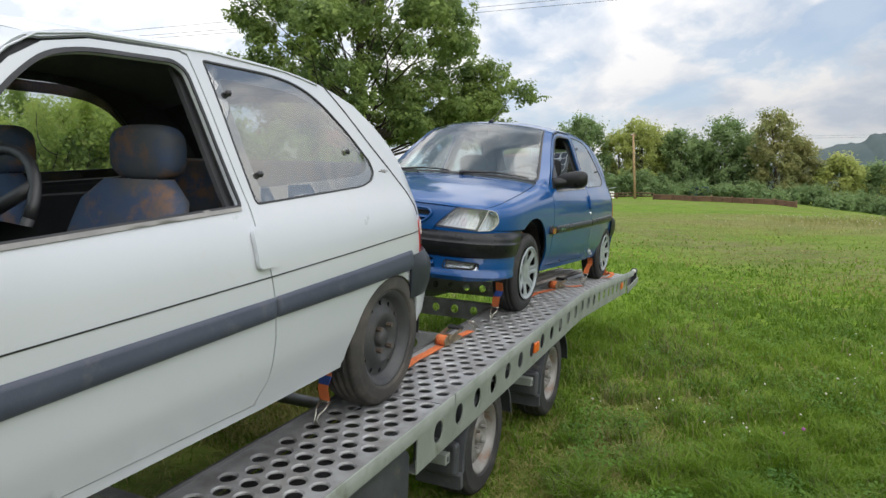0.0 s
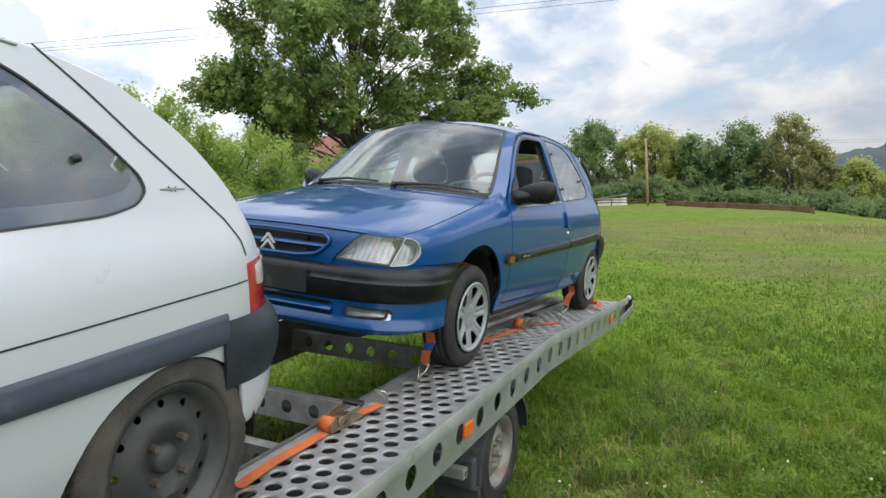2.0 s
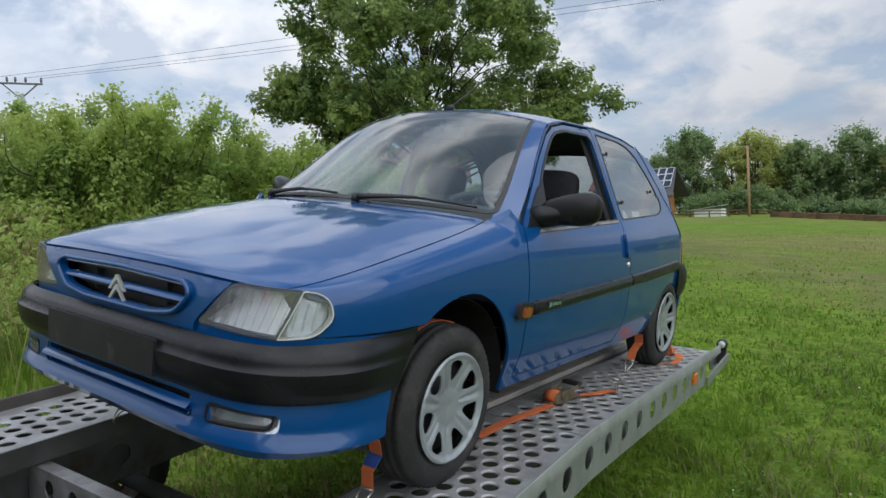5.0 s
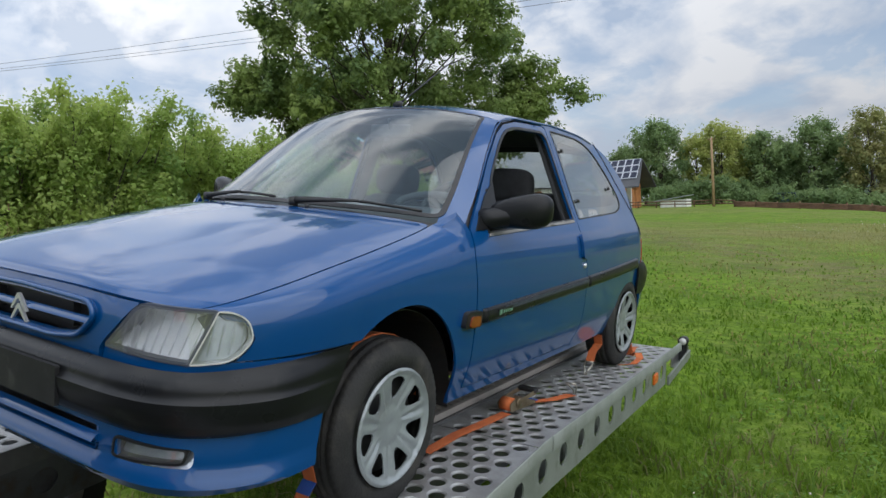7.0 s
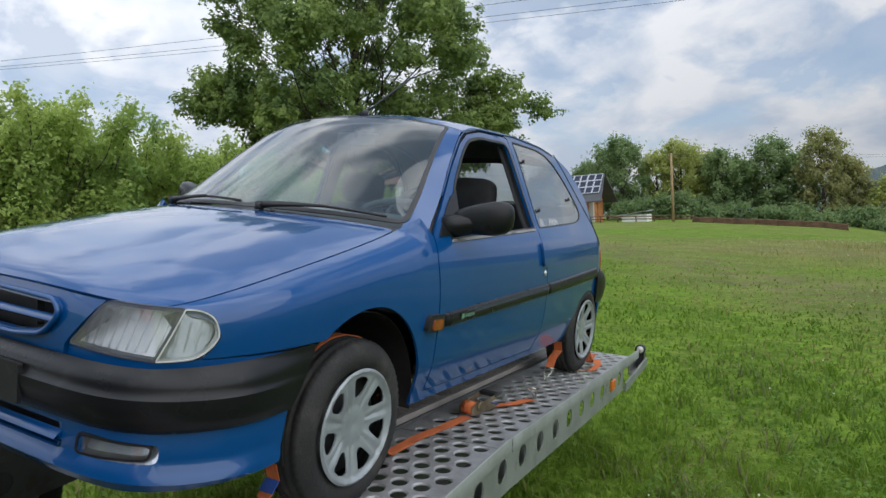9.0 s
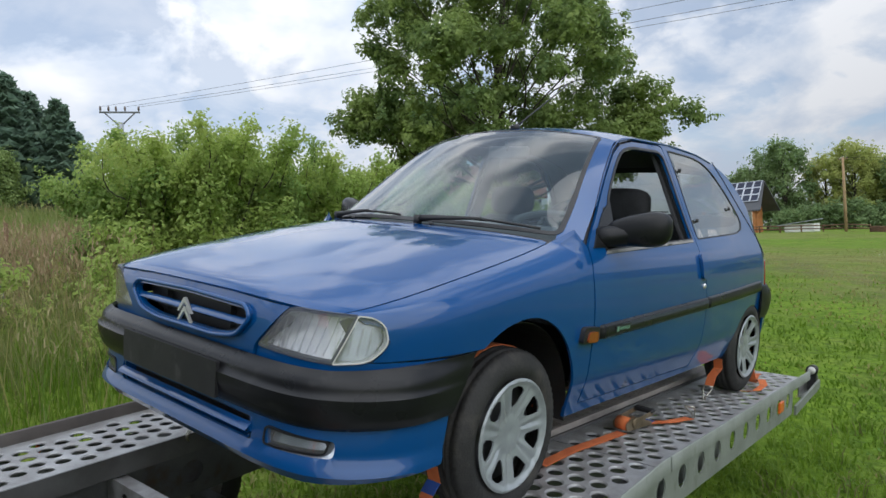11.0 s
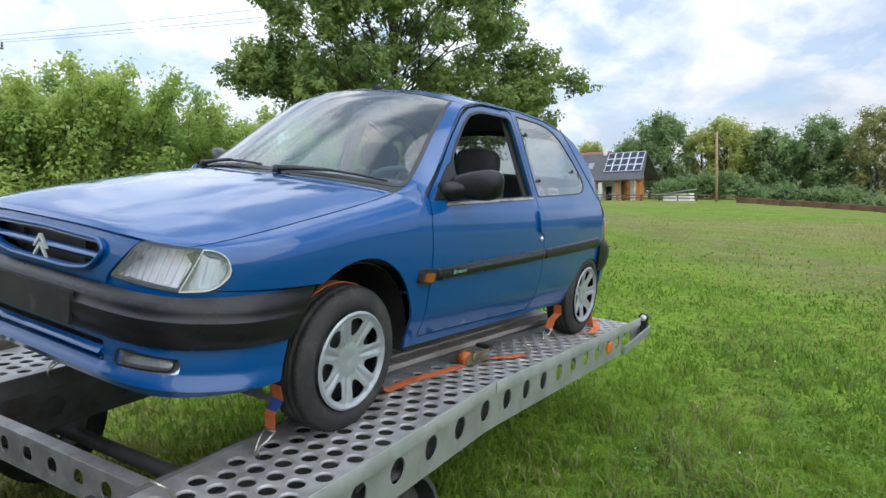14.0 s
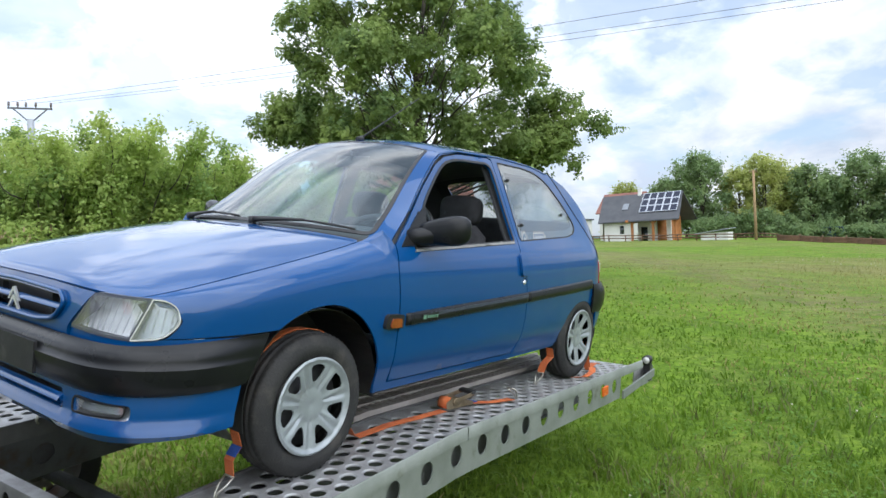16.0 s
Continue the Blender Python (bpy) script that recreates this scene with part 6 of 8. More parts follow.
M_NEEDLES = leaf_mat("spruce_needles", (0.165, 0.250, 0.190), (0.195, 0.280, 0.200), (0.225, 0.31, 0.205), 0.5)
M_OLD_WOOD = mat("weathered_grey_wood", (0.26, 0.25, 0.23), 0.9, 0, (0.18, 0.17, 0.155), 5, 40, 0.7)
M_BARK = mat("bark", (0.075, 0.06, 0.045), 0.9, 0, (0.045, 0.038, 0.03), 6, 40, 0.8)
M_GRASS = leaf_mat("meadow_grass", (0.074, 0.150, 0.010), (0.144, 0.246, 0.018), (0.235, 0.332, 0.044), 0.5)
M_CLOVER_LEAF = leaf_mat("clover_leaves", (0.068, 0.156, 0.017), (0.114, 0.225, 0.026), (0.165, 0.285, 0.046), 0.4, 1.5)
M_GRASS_DRY = leaf_mat("dry_grass", (0.21, 0.225, 0.060), (0.29, 0.27, 0.09), (0.35, 0.31, 0.13), 0.35)
M_GRASS_TALL = leaf_mat("tall_meadow_grass", (0.135, 0.200, 0.046), (0.205, 0.240, 0.070), (0.29, 0.28, 0.11), 0.45)
M_STRAW_SHADED = leaf_mat("shade_toned_olive_straw", (0.085, 0.115, 0.030), (0.15, 0.165, 0.055), (0.25, 0.23, 0.10), 0.35)
M_SEED = leaf_mat("seed_heads", (0.235, 0.205, 0.095), (0.31, 0.265, 0.12), (0.39, 0.33, 0.17), 0.3)
M_RED_STALK = leaf_mat("reddish_dry_stalks", (0.27, 0.19, 0.105), (0.34, 0.25, 0.14), (0.42, 0.33, 0.20), 0.3)
M_CLOVER = mat("white_clover_flower", (0.72, 0.68, 0.60), 0.8, 0, (0.6, 0.52, 0.45), 200, 400, 0.3)
M_YARROW = mat("yarrow_flower", (0.46, 0.43, 0.33), 0.85, 0, (0.36, 0.33, 0.22), 20, 90, 0.3)
M_PURPLE = mat("purple_clover_flower", (0.42, 0.12, 0.36), 0.8, 0, (0.32, 0.08, 0.28), 200, 400, 0.3)


def leaf_cloud(name, centres, radii, count, size, material, parent, fill=0.5, per_twig=16, spread=1.5):
    """Many small leaves on twigs, the twigs in clumps, denser towards each clump's skin."""
    centres, radii = np.asarray(centres, float), np.asarray(radii, float)
    w = radii ** 2
    twigs = max(1, count // per_twig)
    count = twigs * per_twig
    k = rng.choice(len(radii), twigs, p=w / w.sum())
    d = rng.normal(size=(twigs, 3))
    d /= np.linalg.norm(d, axis=1)[:, None]
    r = radii[k] * (fill + (1 - fill) * rng.random(twigs) ** 0.6) * (1 + 0.18 * rng.normal(size=twigs))
    p = centres[k] + d * r[:, None] * np.array([1, 1, 0.8])
    # leaves along each twig, which points outwards and a little up
    out = d + rng.normal(size=(twigs, 3)) * 0.5 + np.array([0, 0, 0.25])
    out /= np.linalg.norm(out, axis=1)[:, None]
    p, d, out = (np.repeat(q, per_twig, 0) for q in (p, d, out))
    p = p + out * (rng.uniform(-1.3, 1.3, count) * size * spread)[:, None] + rng.normal(size=(count, 3)) * size * spread * 0.42
    n = d * 0.9 + rng.normal(size=(count, 3)) * 0.45 + np.array([0, 0, 0.55])
    n /= np.linalg.norm(n, axis=1)[:, None]
    t = np.cross(n, rng.normal(size=(count, 3)))
    t /= np.linalg.norm(t, axis=1)[:, None]
    b = np.cross(n, t)
    s = size * (0.6 + 0.8 * rng.random(count))[:, None]
    fold = n * s * 0.18
    v = np.stack([p - t * s * 0.5, p + b * s * 0.30 + fold, p + t * s * 0.5, p - b * s * 0.30 + fold], 1).reshape(-1, 3)
    f = np.arange(4 * count).reshape(-1, 4)
    return mesh_of(name, v, f, material, parent)


def limb_mesh(paths):
    bm = bmesh.new()
    for pts, r0, r1 in paths:
        n = len(pts)
        tube(pts, r0, bm, 7, [r0 + (r1 - r0) * i / (n - 1) for i in range(n)])
    return bm


def bent(a, b, sag, n=5):
    a, b = Vector(a), Vector(b)
    k = Vector(rng.normal(size=3)) * sag
    return [a.lerp(b, i / n) + k * math.sin(math.pi * i / n) for i in range(n + 1)]


def broad_tree(label, x, y, height, crown, clumps, leaves, size, material, low=0.28, wide=1.0, group="", clump_r=(0.16, 0.27), trunk_r=None, sky_gap=0.45):
    z0 = float(ground_z(x, y))
    t = thing("tree", label, "tree", Matrix.Translation((x, y, z0)), group)
    tr = trunk_r or height * 0.028
    fork = height * (low + 0.06)
    paths = [(bent((0, 0, -0.2), (0.1 * tr, 0, fork), tr * 0.4), tr, tr * 0.72), (bent((0, 0, fork), (rng.normal() * 0.1 * crown, rng.normal() * 0.1 * crown, height * 0.9), crown * 0.05), tr * 0.7, tr * 0.12)]
    cs, rs = [], []
    for i in range(clumps):
        a = 2.399963 * i + rng.normal() * 0.3
        u = (i + 0.5) / clumps
        zz = height * (low + (1 - low) * (0.06 + 0.90 * u))
        prof = math.sqrt(max(0.02, 1 - ((u - 0.36) / 0.68) ** 2))
        rad = crown * wide * prof * (0.35 + 0.65 * math.sqrt(rng.random()))
        c = (rad * math.cos(a), rad * math.sin(a), zz)
        cs.append(c)
        rs.append(crown * rng.uniform(*clump_r))
        if i % 2 == 0:
            s = fork + (height * 0.8 - fork) * max(0.0, u - 0.25) * 0.8
            paths.append((bent((0, 0, s), c, crown * 0.05), tr * 0.30 * (1 - 0.5 * u), tr * 0.05))
    part("trunk", limb_mesh(paths), M_BARK, t, "rough bark")
    leaf_cloud("crown", cs, rs, leaves, size, material, t, fill=sky_gap)
    return t


def spruce(x, y, height, radius, label="dark green spruce at the wood's edge", group="spruces at the wood's edge"):
    z0 = float(ground_z(x, y))
    t = thing("spruce", label, "conifer", Matrix.Translation((x, y, z0)), group)
    part("trunk", limb_mesh([([(0, 0, -0.2), (0, 0, height * 0.5), (0, 0, height)], radius * 0.09, 0.01)]), M_BARK, t)
    vs = []
    levels = int(height * 4.5)
    for i in range(levels):
        u = i / levels
        z = height * (0.06 + 0.93 * u)
        r = radius * (1 - u) ** 0.75 * rng.uniform(0.7, 1.15) + 0.10
        nb = int(9 + 16 * (1 - u))
        for k in range(nb):
            a = rng.uniform(0, 2 * math.pi)
            rb = r * rng.uniform(0.6, 1.15)
            d = np.array([math.cos(a), math.sin(a), 0.0])
            side = np.array([-d[1], d[0], 0.0])
            for q in np.linspace(0.15, 1.0, 6):
                p = d * rb * q + np.array([0, 0, z - 0.32 * rb * q ** 1.5 + (0.10 * rb if q > 0.9 else 0)])
                w = 0.30 * r * (1.1 - q) + 0.24
                for sgn in (-1, 1):
                    tip = p + side * sgn * w + d * w * 0.5 + np.array([0, 0, -0.10 * w + rng.normal() * 0.16])
                    vs += [p - d * 0.16 + np.array([0, 0, rng.normal() * 0.08]), p + d * 0.22 + np.array([0, 0, 0.10 + rng.normal() * 0.08]), tip]
    v = np.array(vs)
    mesh_of("needles", v, np.arange(len(v)).reshape(-1, 3), M_NEEDLES, t)
    return t


def shrub(x, y, height, radius, leaves, material, label, size=0.11, sprigs=8):
    z0 = float(ground_z(x, y))
    t = thing("bush", label, "bush", Matrix.Translation((x, y, z0)), "bushes of the hedge")
    cs, rs, paths = [], [], []
    n = 26
    for i in range(n):
        a, u = rng.uniform(0, 2 * math.pi), (i + 0.5) / n
        rr = radius * math.sqrt(rng.random()) * (1.05 - 0.55 * u ** 2)
        c = (rr * math.cos(a), rr * math.sin(a), height * (0.10 + 0.80 * u) * rng.uniform(0.9, 1.05))
        cs.append(c)
        rs.append(radius * rng.uniform(0.20, 0.36))
        if i % 3 == 0:
            paths.append((bent((0.2 * c[0], 0.2 * c[1], -0.1), c, 0.1), 0.03, 0.008))
    for i in range(sprigs):
        a = rng.uniform(0, 2 * math.pi)
        q = radius * 0.8 * math.sqrt(rng.random())
        base = np.array([q * math.cos(a), q * math.sin(a), height * 0.75])
        tip = base + np.array([0.35 * math.cos(a), 0.35 * math.sin(a), height * rng.uniform(0.22, 0.36)])
        paths.append((bent(base, tip, 0.08), 0.012, 0.004))
        for k in np.linspace(0.4, 1, 4):
            cs.append(tuple(base + (tip - base) * k))
            rs.append(0.16)
    part("branch_frame", limb_mesh(paths), M_BARK, t)
    leaf_cloud("foliage", cs, rs, leaves, size, material, t, fill=0.55, spread=1.7)
    return t


# the large oak behind the blue car
def oak():
    x, y = -10.3, 14.9
    z0 = float(ground_z(x, y))
    t = thing("oak_tree", "large dark green oak with a broad open crown", "tree", Matrix.Translation((x, y, z0)))
    tr = 0.34
    ahead = np.array([0.55, 0.83, 0])  # across the view, to its right
    paths = [(bent((0, 0, -0.2), (0, 0, 2.6), 0.05), tr, tr * 0.8), (bent((0, 0, 2.6), (0.2, 0.3, 9.0), 0.25, 8), tr * 0.75, 0.05)]
    cs, rs = [], []
    for i in range(150):
        u = (i + 0.5) / 150
        a = 2.399963 * i + rng.normal() * 0.25
        zz = 2.9 + 7.7 * u
        prof = math.sqrt(max(0.03, 1 - ((u - 0.38) / 0.76) ** 2))
        rad = 4.15 * prof * (0.12 + 0.88 * math.sqrt(rng.random()))
        c = np.array([rad * math.cos(a), rad * math.sin(a), zz + 0.25 * rng.normal()])
        cs.append(c)
        rs.append(rng.uniform(0.34, 0.70))
        if i % 2 == 0:
            s = 2.2 + 5.0 * max(0.0, u - 0.15)
            paths.append((bent((0, 0, s), c, 0.35), 0.055 * (1.1 - u), 0.010))
    # long boughs that hang out to both sides
    right, left = np.array([3.75, 2.15, 0]), np.array([-3.0, -2.7, 0])
    for bough, zs in ((right, (4.9, 4.3, 3.7)), (left, (5.4, 4.7))):
        for zz in zs:
            end = bough * rng.uniform(0.86, 1.06) + np.array([rng.normal() * 0.4, rng.normal() * 0.4, zz])
            pts = bent((0, 0, 3.0), end, 0.3, 7)
            paths.append((pts, 0.12, 0.015))
            for q in pts[3:]:
                for _ in range(3):
                    cs.append(np.array(q) + rng.normal(size=3) * np.array([0.45, 0.45, 0.28]))
                    rs.append(rng.uniform(0.32, 0.55))
    part("trunk", limb_mesh(paths), M_BARK, t, "rough grey-brown bark")
    leaf_cloud("crown", cs, rs, 148000, 0.124, M_OAK, t, fill=0.45, per_twig=14, spread=1.05)


oak()

# hedge of shrubs along the meadow's edge
HEDGE = ((-9.1, 2.75, 2.1, 1.0), (-8.6, 3.5, 2.5, 1.3), (-8.7, 4.3, 2.75, 1.45), (-9.0, 5.2, 2.75, 1.55), (-8.5, 6.3, 2.45, 1.5), (-8.9, 7.6, 2.35, 1.6), (-8.4, 9.2, 2.15, 1.6),
         (-9.2, 10.9, 2.05, 1.6), (-8.6, 12.8, 1.9, 1.6), (-10.9, 4.5, 2.9, 1.5), (-11.2, 5.8, 2.75, 1.7), (-11.6, 8.4, 2.3, 1.7), (-12.6, 14.5, 1.9, 1.7))
for i, (hx, hy, hh, hr) in enumerate(HEDGE):
    shrub(hx, hy, hh, hr, 16000 if i == 0 else 24000, M_HEDGE_DARK if i % 3 == 0 else M_HEDGE, "tall leafy green hedge bush at the meadow's edge" if i else "slender green bush at the hedge's end", 0.072, 12 if i < 6 else 6)

# grey fence post standing in the tall grass
def fence_post(x, y, top):
    z0 = float(ground_z(x, y))
    p = thing("fence_post", "weathered grey wooden fence post in the tall grass", "post", Matrix.Translation((x, y, z0)) @ Matrix.Rotation(0.07, 4, (1, 0.2, 0)))
    part("post", tube([(0, 0, -0.3), (0.01, 0, top - 0.03 - z0), (0.01, 0, top - z0)], 0.05, seg=9, radii=[0.055, 0.05, 0.038]), M_OLD_WOOD, p, smooth=False)


fence_post(-9.3, 1.16, 2.47)

# wood beyond the hedge
for sx, sy, sh, sr in ((-42.0, 2.5, 8.8, 2.0), (-43.5, 4.6, 10.0, 2.3), (-41.8, 6.6, 8.6, 1.9), (-43.0, 8.2, 10.4, 2.2), (-41.3, 9.9, 9.8, 2.0), (-42.5, 11.4, 8.9, 2.0), (-40.4, 12.3, 8.4, 1.7), (-45.0, 0.2, 10.5, 2.3), (-46.0, 6.0, 11.0, 2.4), (-46.5, -3.0, 10.5, 2.4), (-36.0, 24.0, 6.6, 1.7), (-37.5, 25.6, 6.0, 1.6), (-38.5, 22.4, 5.4, 1.5), (-40.0, 27.0, 5.8, 1.6), (-44.5, 13.5, 8.0, 1.9)):
    spruce(sx, sy, 0.80 * sh, 1.45 * sr)
for bx, by, bh, bc in ((-36.5, 2.2, 3.8, 1.9), (-37.5, 5.6, 3.4, 1.8), (-36.0, -2.2, 4.6, 2.2), (-38.5, 8.2, 3.2, 1.7)):
    broad_tree("young green tree before the spruces", bx, by, bh, bc, 26, 9000, 0.17, M_YOUNG, 0.06, group="young trees before the spruces")

# trees beyond the field
FAR_TREES = ((-37, 131, 15.0, 4.6, 0), (-33, 128, 16.0, 4.4, 0), (-27.5, 133, 13.2, 4.6, 1), (-23, 130, 14.8, 4.8, 1), (-19.5, 136, 13.0, 4.4, 1), (-15.5, 130, 12.4, 4.0, 0), (-12.0, 134, 10.4, 3.6, 0), (-8.0, 131, 15.0, 4.4, 0), (-4.0, 136, 12.5, 4.2, 0), (0.5, 130, 16.0, 4.3, 2), (4.4, 135, 11.5, 3.6, 2),
             (10.5, 132, 8.8, 3.8, 1), (16, 136, 8.0, 3.8, 0), (21, 131, 9.0, 4.2, 1), (27, 134, 10.0, 4.4, 0), (-43, 137, 12.0, 4.4, 0), (-50, 133, 11.0, 4.4, 1), (34, 132, 10.0, 4.4, 0))
for fx, fy, fh, fc, kind in FAR_TREES:
    broad_tree(("tall green tree at the far field edge", "yellow-green tree at the far field edge", "tall tree turning brown at the far field edge")[kind], fx, fy, fh, 0.9 * fc, 34, 8000, 0.50, (M_FAR_TREE, M_FAR_YELLOW, M_FAR_BROWN)[kind], 0.04, group="trees beyond the field", sky_gap=0.15, clump_r=(0.26, 0.42))
for fx, fh in zip(np.arange(-31, 33, 3.1).tolist(), rng.uniform(2.2, 5.2, 30).tolist()):
    broad_tree("dark green bush below the far trees", fx, 122 + rng.uniform(-3, 3), 0.6 * fh + (1.6 if fx < -18 else 0), 1.7 + 0.2 * fh, 14, 2400, 0.40, M_FAR_TREE, 0.02, group="bushes below the far trees", sky_gap=0.15, clump_r=(0.3, 0.5))


def hill():
    xs = np.linspace(-500, 900, 420)
    rows = []
    for k, (yy, top) in enumerate(((480, 0.0), (560, 0.72), (640, 1.0), (760, 0.8))):
        ridge = 6 + 34 / (1 + np.exp(-(xs + 8) / 30.0)) + 4 * np.sin(xs / 90.0 + 1) * (xs > 60)
        bump = rng.normal(size=len(xs)) * 0.8 * (top > 0.5)
        rows.append(np.stack([xs, np.full_like(xs, yy), -14 + (ridge + 14) * top + bump], -1))
    v = np.concatenate(rows)
    n = len(xs)
    f = [(r * n + i, r * n + i + 1, (r + 1) * n + i + 1, (r + 1) * n + i) for r in range(3) for i in range(n - 1)]
    m = mat("far_wooded_hill", (0.043, 0.068, 0.068), 0.95, 0, (0.058, 0.083, 0.08), 0.05, 0.4, 0.8, stain=(0.05, 0.075, 0.07), stain_scale=0.12)
    ob = mesh_of("backdrop", v, f, m, smooth=True)
    tagged(ob, "dark wooded hill in the distance", "hill", kind="structure")


hill()


# ---- grass ----
def blade_mesh(name, x, y, h, w, lean, material, label, lift=0.0):
    n = len(x)
    z = ground_z(x, y) - 0.01 + lift
    a = rng.uniform(0, 2 * np.pi, n)
    side = np.stack([np.cos(a), np.sin(a), np.zeros(n)], -1) * (w / 2)[:, None]
    b = rng.uniform(0, 2 * np.pi, n)
    d = np.stack([np.cos(b), np.sin(b), np.zeros(n)], -1)
    p0 = np.stack([x, y, z], -1)
    up = np.array([0, 0, 1.0])
    p1 = p0 + up * (h * 0.55)[:, None] + d * (h * lean * 0.25)[:, None]
    p2 = p0 + up * (h * (1 - 0.35 * lean))[:, None] + d * (h * lean)[:, None]
    v = np.stack([p0 - side, p0 + side, p1 - side * 0.75, p1 + side * 0.75, p2], 1).reshape(-1, 3)
    k = 5 * np.arange(n)[:, None]
    f = np.concatenate([k + [0, 1, 3], k + [0, 3, 2], k + [2, 3, 4]], 1).reshape(-1, 3)
    ob = mesh_of(name, v, f, material)
    return tagged(ob, label, "grass", kind="stuff")


def clumpy(x, y, s, seed):
    q = np.random.default_rng(seed).uniform(0, 6.28, 6)
    return (np.sin(s * x + q[0]) * np.sin(s * 1.13 * y + q[1]) + np.sin(s * 2.3 * x + s * 0.9 * y + q[2]) * 0.6 + np.sin(s * 3.1 * y - s * 1.7 * x + q[3]) * 0.5) / 2.1


def around(n, r0, r1, a0, a1, cx=2.2, cy=-2.4):
    r = np.exp(rng.uniform(math.log(r0), math.log(r1), n))
    a = np.radians(rng.uniform(a0, a1, n))
    return cx - r * np.sin(a), cy + r * np.cos(a), r


def bank_edge(y):
    """Where the mown meadow ends and the wild bank begins."""
    return -2.4 - 0.12 * np.clip(y, 0, 4) - 0.62 * np.clip(y - 4, 0, 14)


def build_grass():
    x, y, r = around(190000, 0.5, 26, -60, 75)
    xb, yb, rb = around(56000, 0.1, 8.5, 60, 315)
    x, y, r = np.r_[x, xb], np.r_[y, yb], np.r_[r, rb]
    keep = (x > bank_edge(y) - 0.3) & (rng.random(len(x)) < np.clip((22 - r) / 13, 0, 1))
    x, y, r = x[keep], y[keep], r[keep]
    c = clumpy(x, y, 7.0, 3)
    dry = clumpy(x, y, 0.35, 5) + 0.35 * clumpy(x, y, 3.1, 9) + 0.55 * np.clip((y - 6) / 10, 0, 1) * (np.abs(clumpy(x, y, 0.12, 12)) < 0.5)
    h = (0.055 + 0.045 * np.clip(c + 0.3, 0, 1.2)) * rng.uniform(0.6, 1.4, len(x)) * np.where(x < 0.9, 1.25, 1.0)
    w = 0.0050 * (1 + r / 3.0) * rng.uniform(0.7, 1.4, len(x))
    lean = rng.uniform(0.35, 1.25, len(x))
    track = np.exp(-((x - 1.55 - 0.15 * np.sin(y)) / 0.45) ** 2) * (y > -3.5) * (y < 4.5) + np.exp(-((y - 6.5 - 0.35 * x) / 1.3) ** 2) * 0.9 + np.exp(-((y - 12.5 - 0.2 * x) / 1.6) ** 2) * 0.8
    h = h * (1 - 0.35 * np.clip(track, 0, 1))
    d = dry + 0.72 * np.clip(track, 0, 1) + 0.35 * rng.normal(size=len(x)) > 0.62
    blade_mesh("grass", x[~d], y[~d], h[~d], w[~d], lean[~d], M_GRASS, "bright green mown meadow grass with trampled tufts")
    blade_mesh("dry_grass", x[d], y[d], h[d], w[d], lean[d], M_GRASS_DRY, "dry yellow grass among the green")
    # flattened long tufts in the mown part
    x, y, r = around(90000, 1.2, 14, -58, 35)
    c = clumpy(x, y, 6.5, 21) + 0.35 * clumpy(x, y, 1.5, 22)
    k = (c > 0.05) & (x > 0.75) & (rng.random(len(x)) < np.clip((12 - r) / 6, 0, 1))
    x, y, r, c = x[k], y[k], r[k], c[k]
    flatten = clumpy(x, y, 0.9, 23)
    # trampled straw beside the trailer, its olive tone darkened to stand for shade
    straw = (np.exp(-((x - 1.45) / 0.55) ** 2) * 0.45 + 0.3 * clumpy(x, y, 3.0, 24) + 0.35 * rng.normal(size=len(x))) > 0.55
    hh = 0.15 * (0.7 + 0.5 * np.clip(c, 0, 1)) * rng.uniform(0.6, 1.5, len(x))
    lean = np.clip(0.75 + 0.45 * flatten, 0.25, 1.35) * rng.uniform(0.7, 1.2, len(x))
    for mask, mm, lab in ((~straw, M_GRASS, "long flattened grass tufts"), (straw, M_STRAW_SHADED, "flattened olive straw in the grass, darkened for the trailer's shade")):
        blade_mesh("grass_tuft", x[mask], y[mask], hh[mask], (0.0055 * (1 + r / 4.5))[mask], lean[mask], mm, lab)
    # clover leaves between the blades
    x, y, r = around(80000, 0.9, 10, -60, 60)
    k = (x > 1.15) & (clumpy(x, y, 2.6, 27) + 0.6 * clumpy(x, y, 8.0, 28) > 0.1) & (rng.random(len(x)) < np.clip((10 - r) / 5, 0, 1))
    x, y, r = x[k], y[k], r[k]
    n = len(x)
    a, tilt = rng.uniform(0, 2 * np.pi, n), rng.normal(size=(n, 2)) * 0.35
    p = np.stack([x, y, ground_z(x, y) + rng.uniform(0.035, 0.085, n)], -1)
    e1, e2 = np.stack([np.cos(a), np.sin(a), tilt[:, 0]], -1), np.stack([-np.sin(a), np.cos(a), tilt[:, 1]], -1)
    q = (0.0062 * (1 + r / 6) * rng.uniform(0.7, 1.3, n))[:, None]
    v = np.stack([p - e1 * q, p + e2 * q, p + e1 * q, p - e2 * q], 1).reshape(-1, 3)
    tagged(mesh_of("clover_leaf", v, np.arange(4 * n).reshape(-1, 4), M_CLOVER_LEAF), "small green clover leaves in the meadow", "clover", kind="stuff")
    # far field
    n = 60000
    rr = np.exp(rng.uniform(math.log(20), math.log(110), n))
    a = np.radians(rng.uniform(-45, 75, n))
    x, y = 2.2 - rr * np.sin(a), -2.4 + rr * np.cos(a)
    k = (y < 112) & (x > -7.5 - 0.12 * y)
    x, y, rr = x[k], y[k], rr[k]
    dry = clumpy(x, y * 2.2, 0.07, 31) + 0.4 * clumpy(x, y, 0.5, 32)
    hh = rng.uniform(0.03, 0.07, len(x)) * (1 + 0.5 * (dry > 0.3))
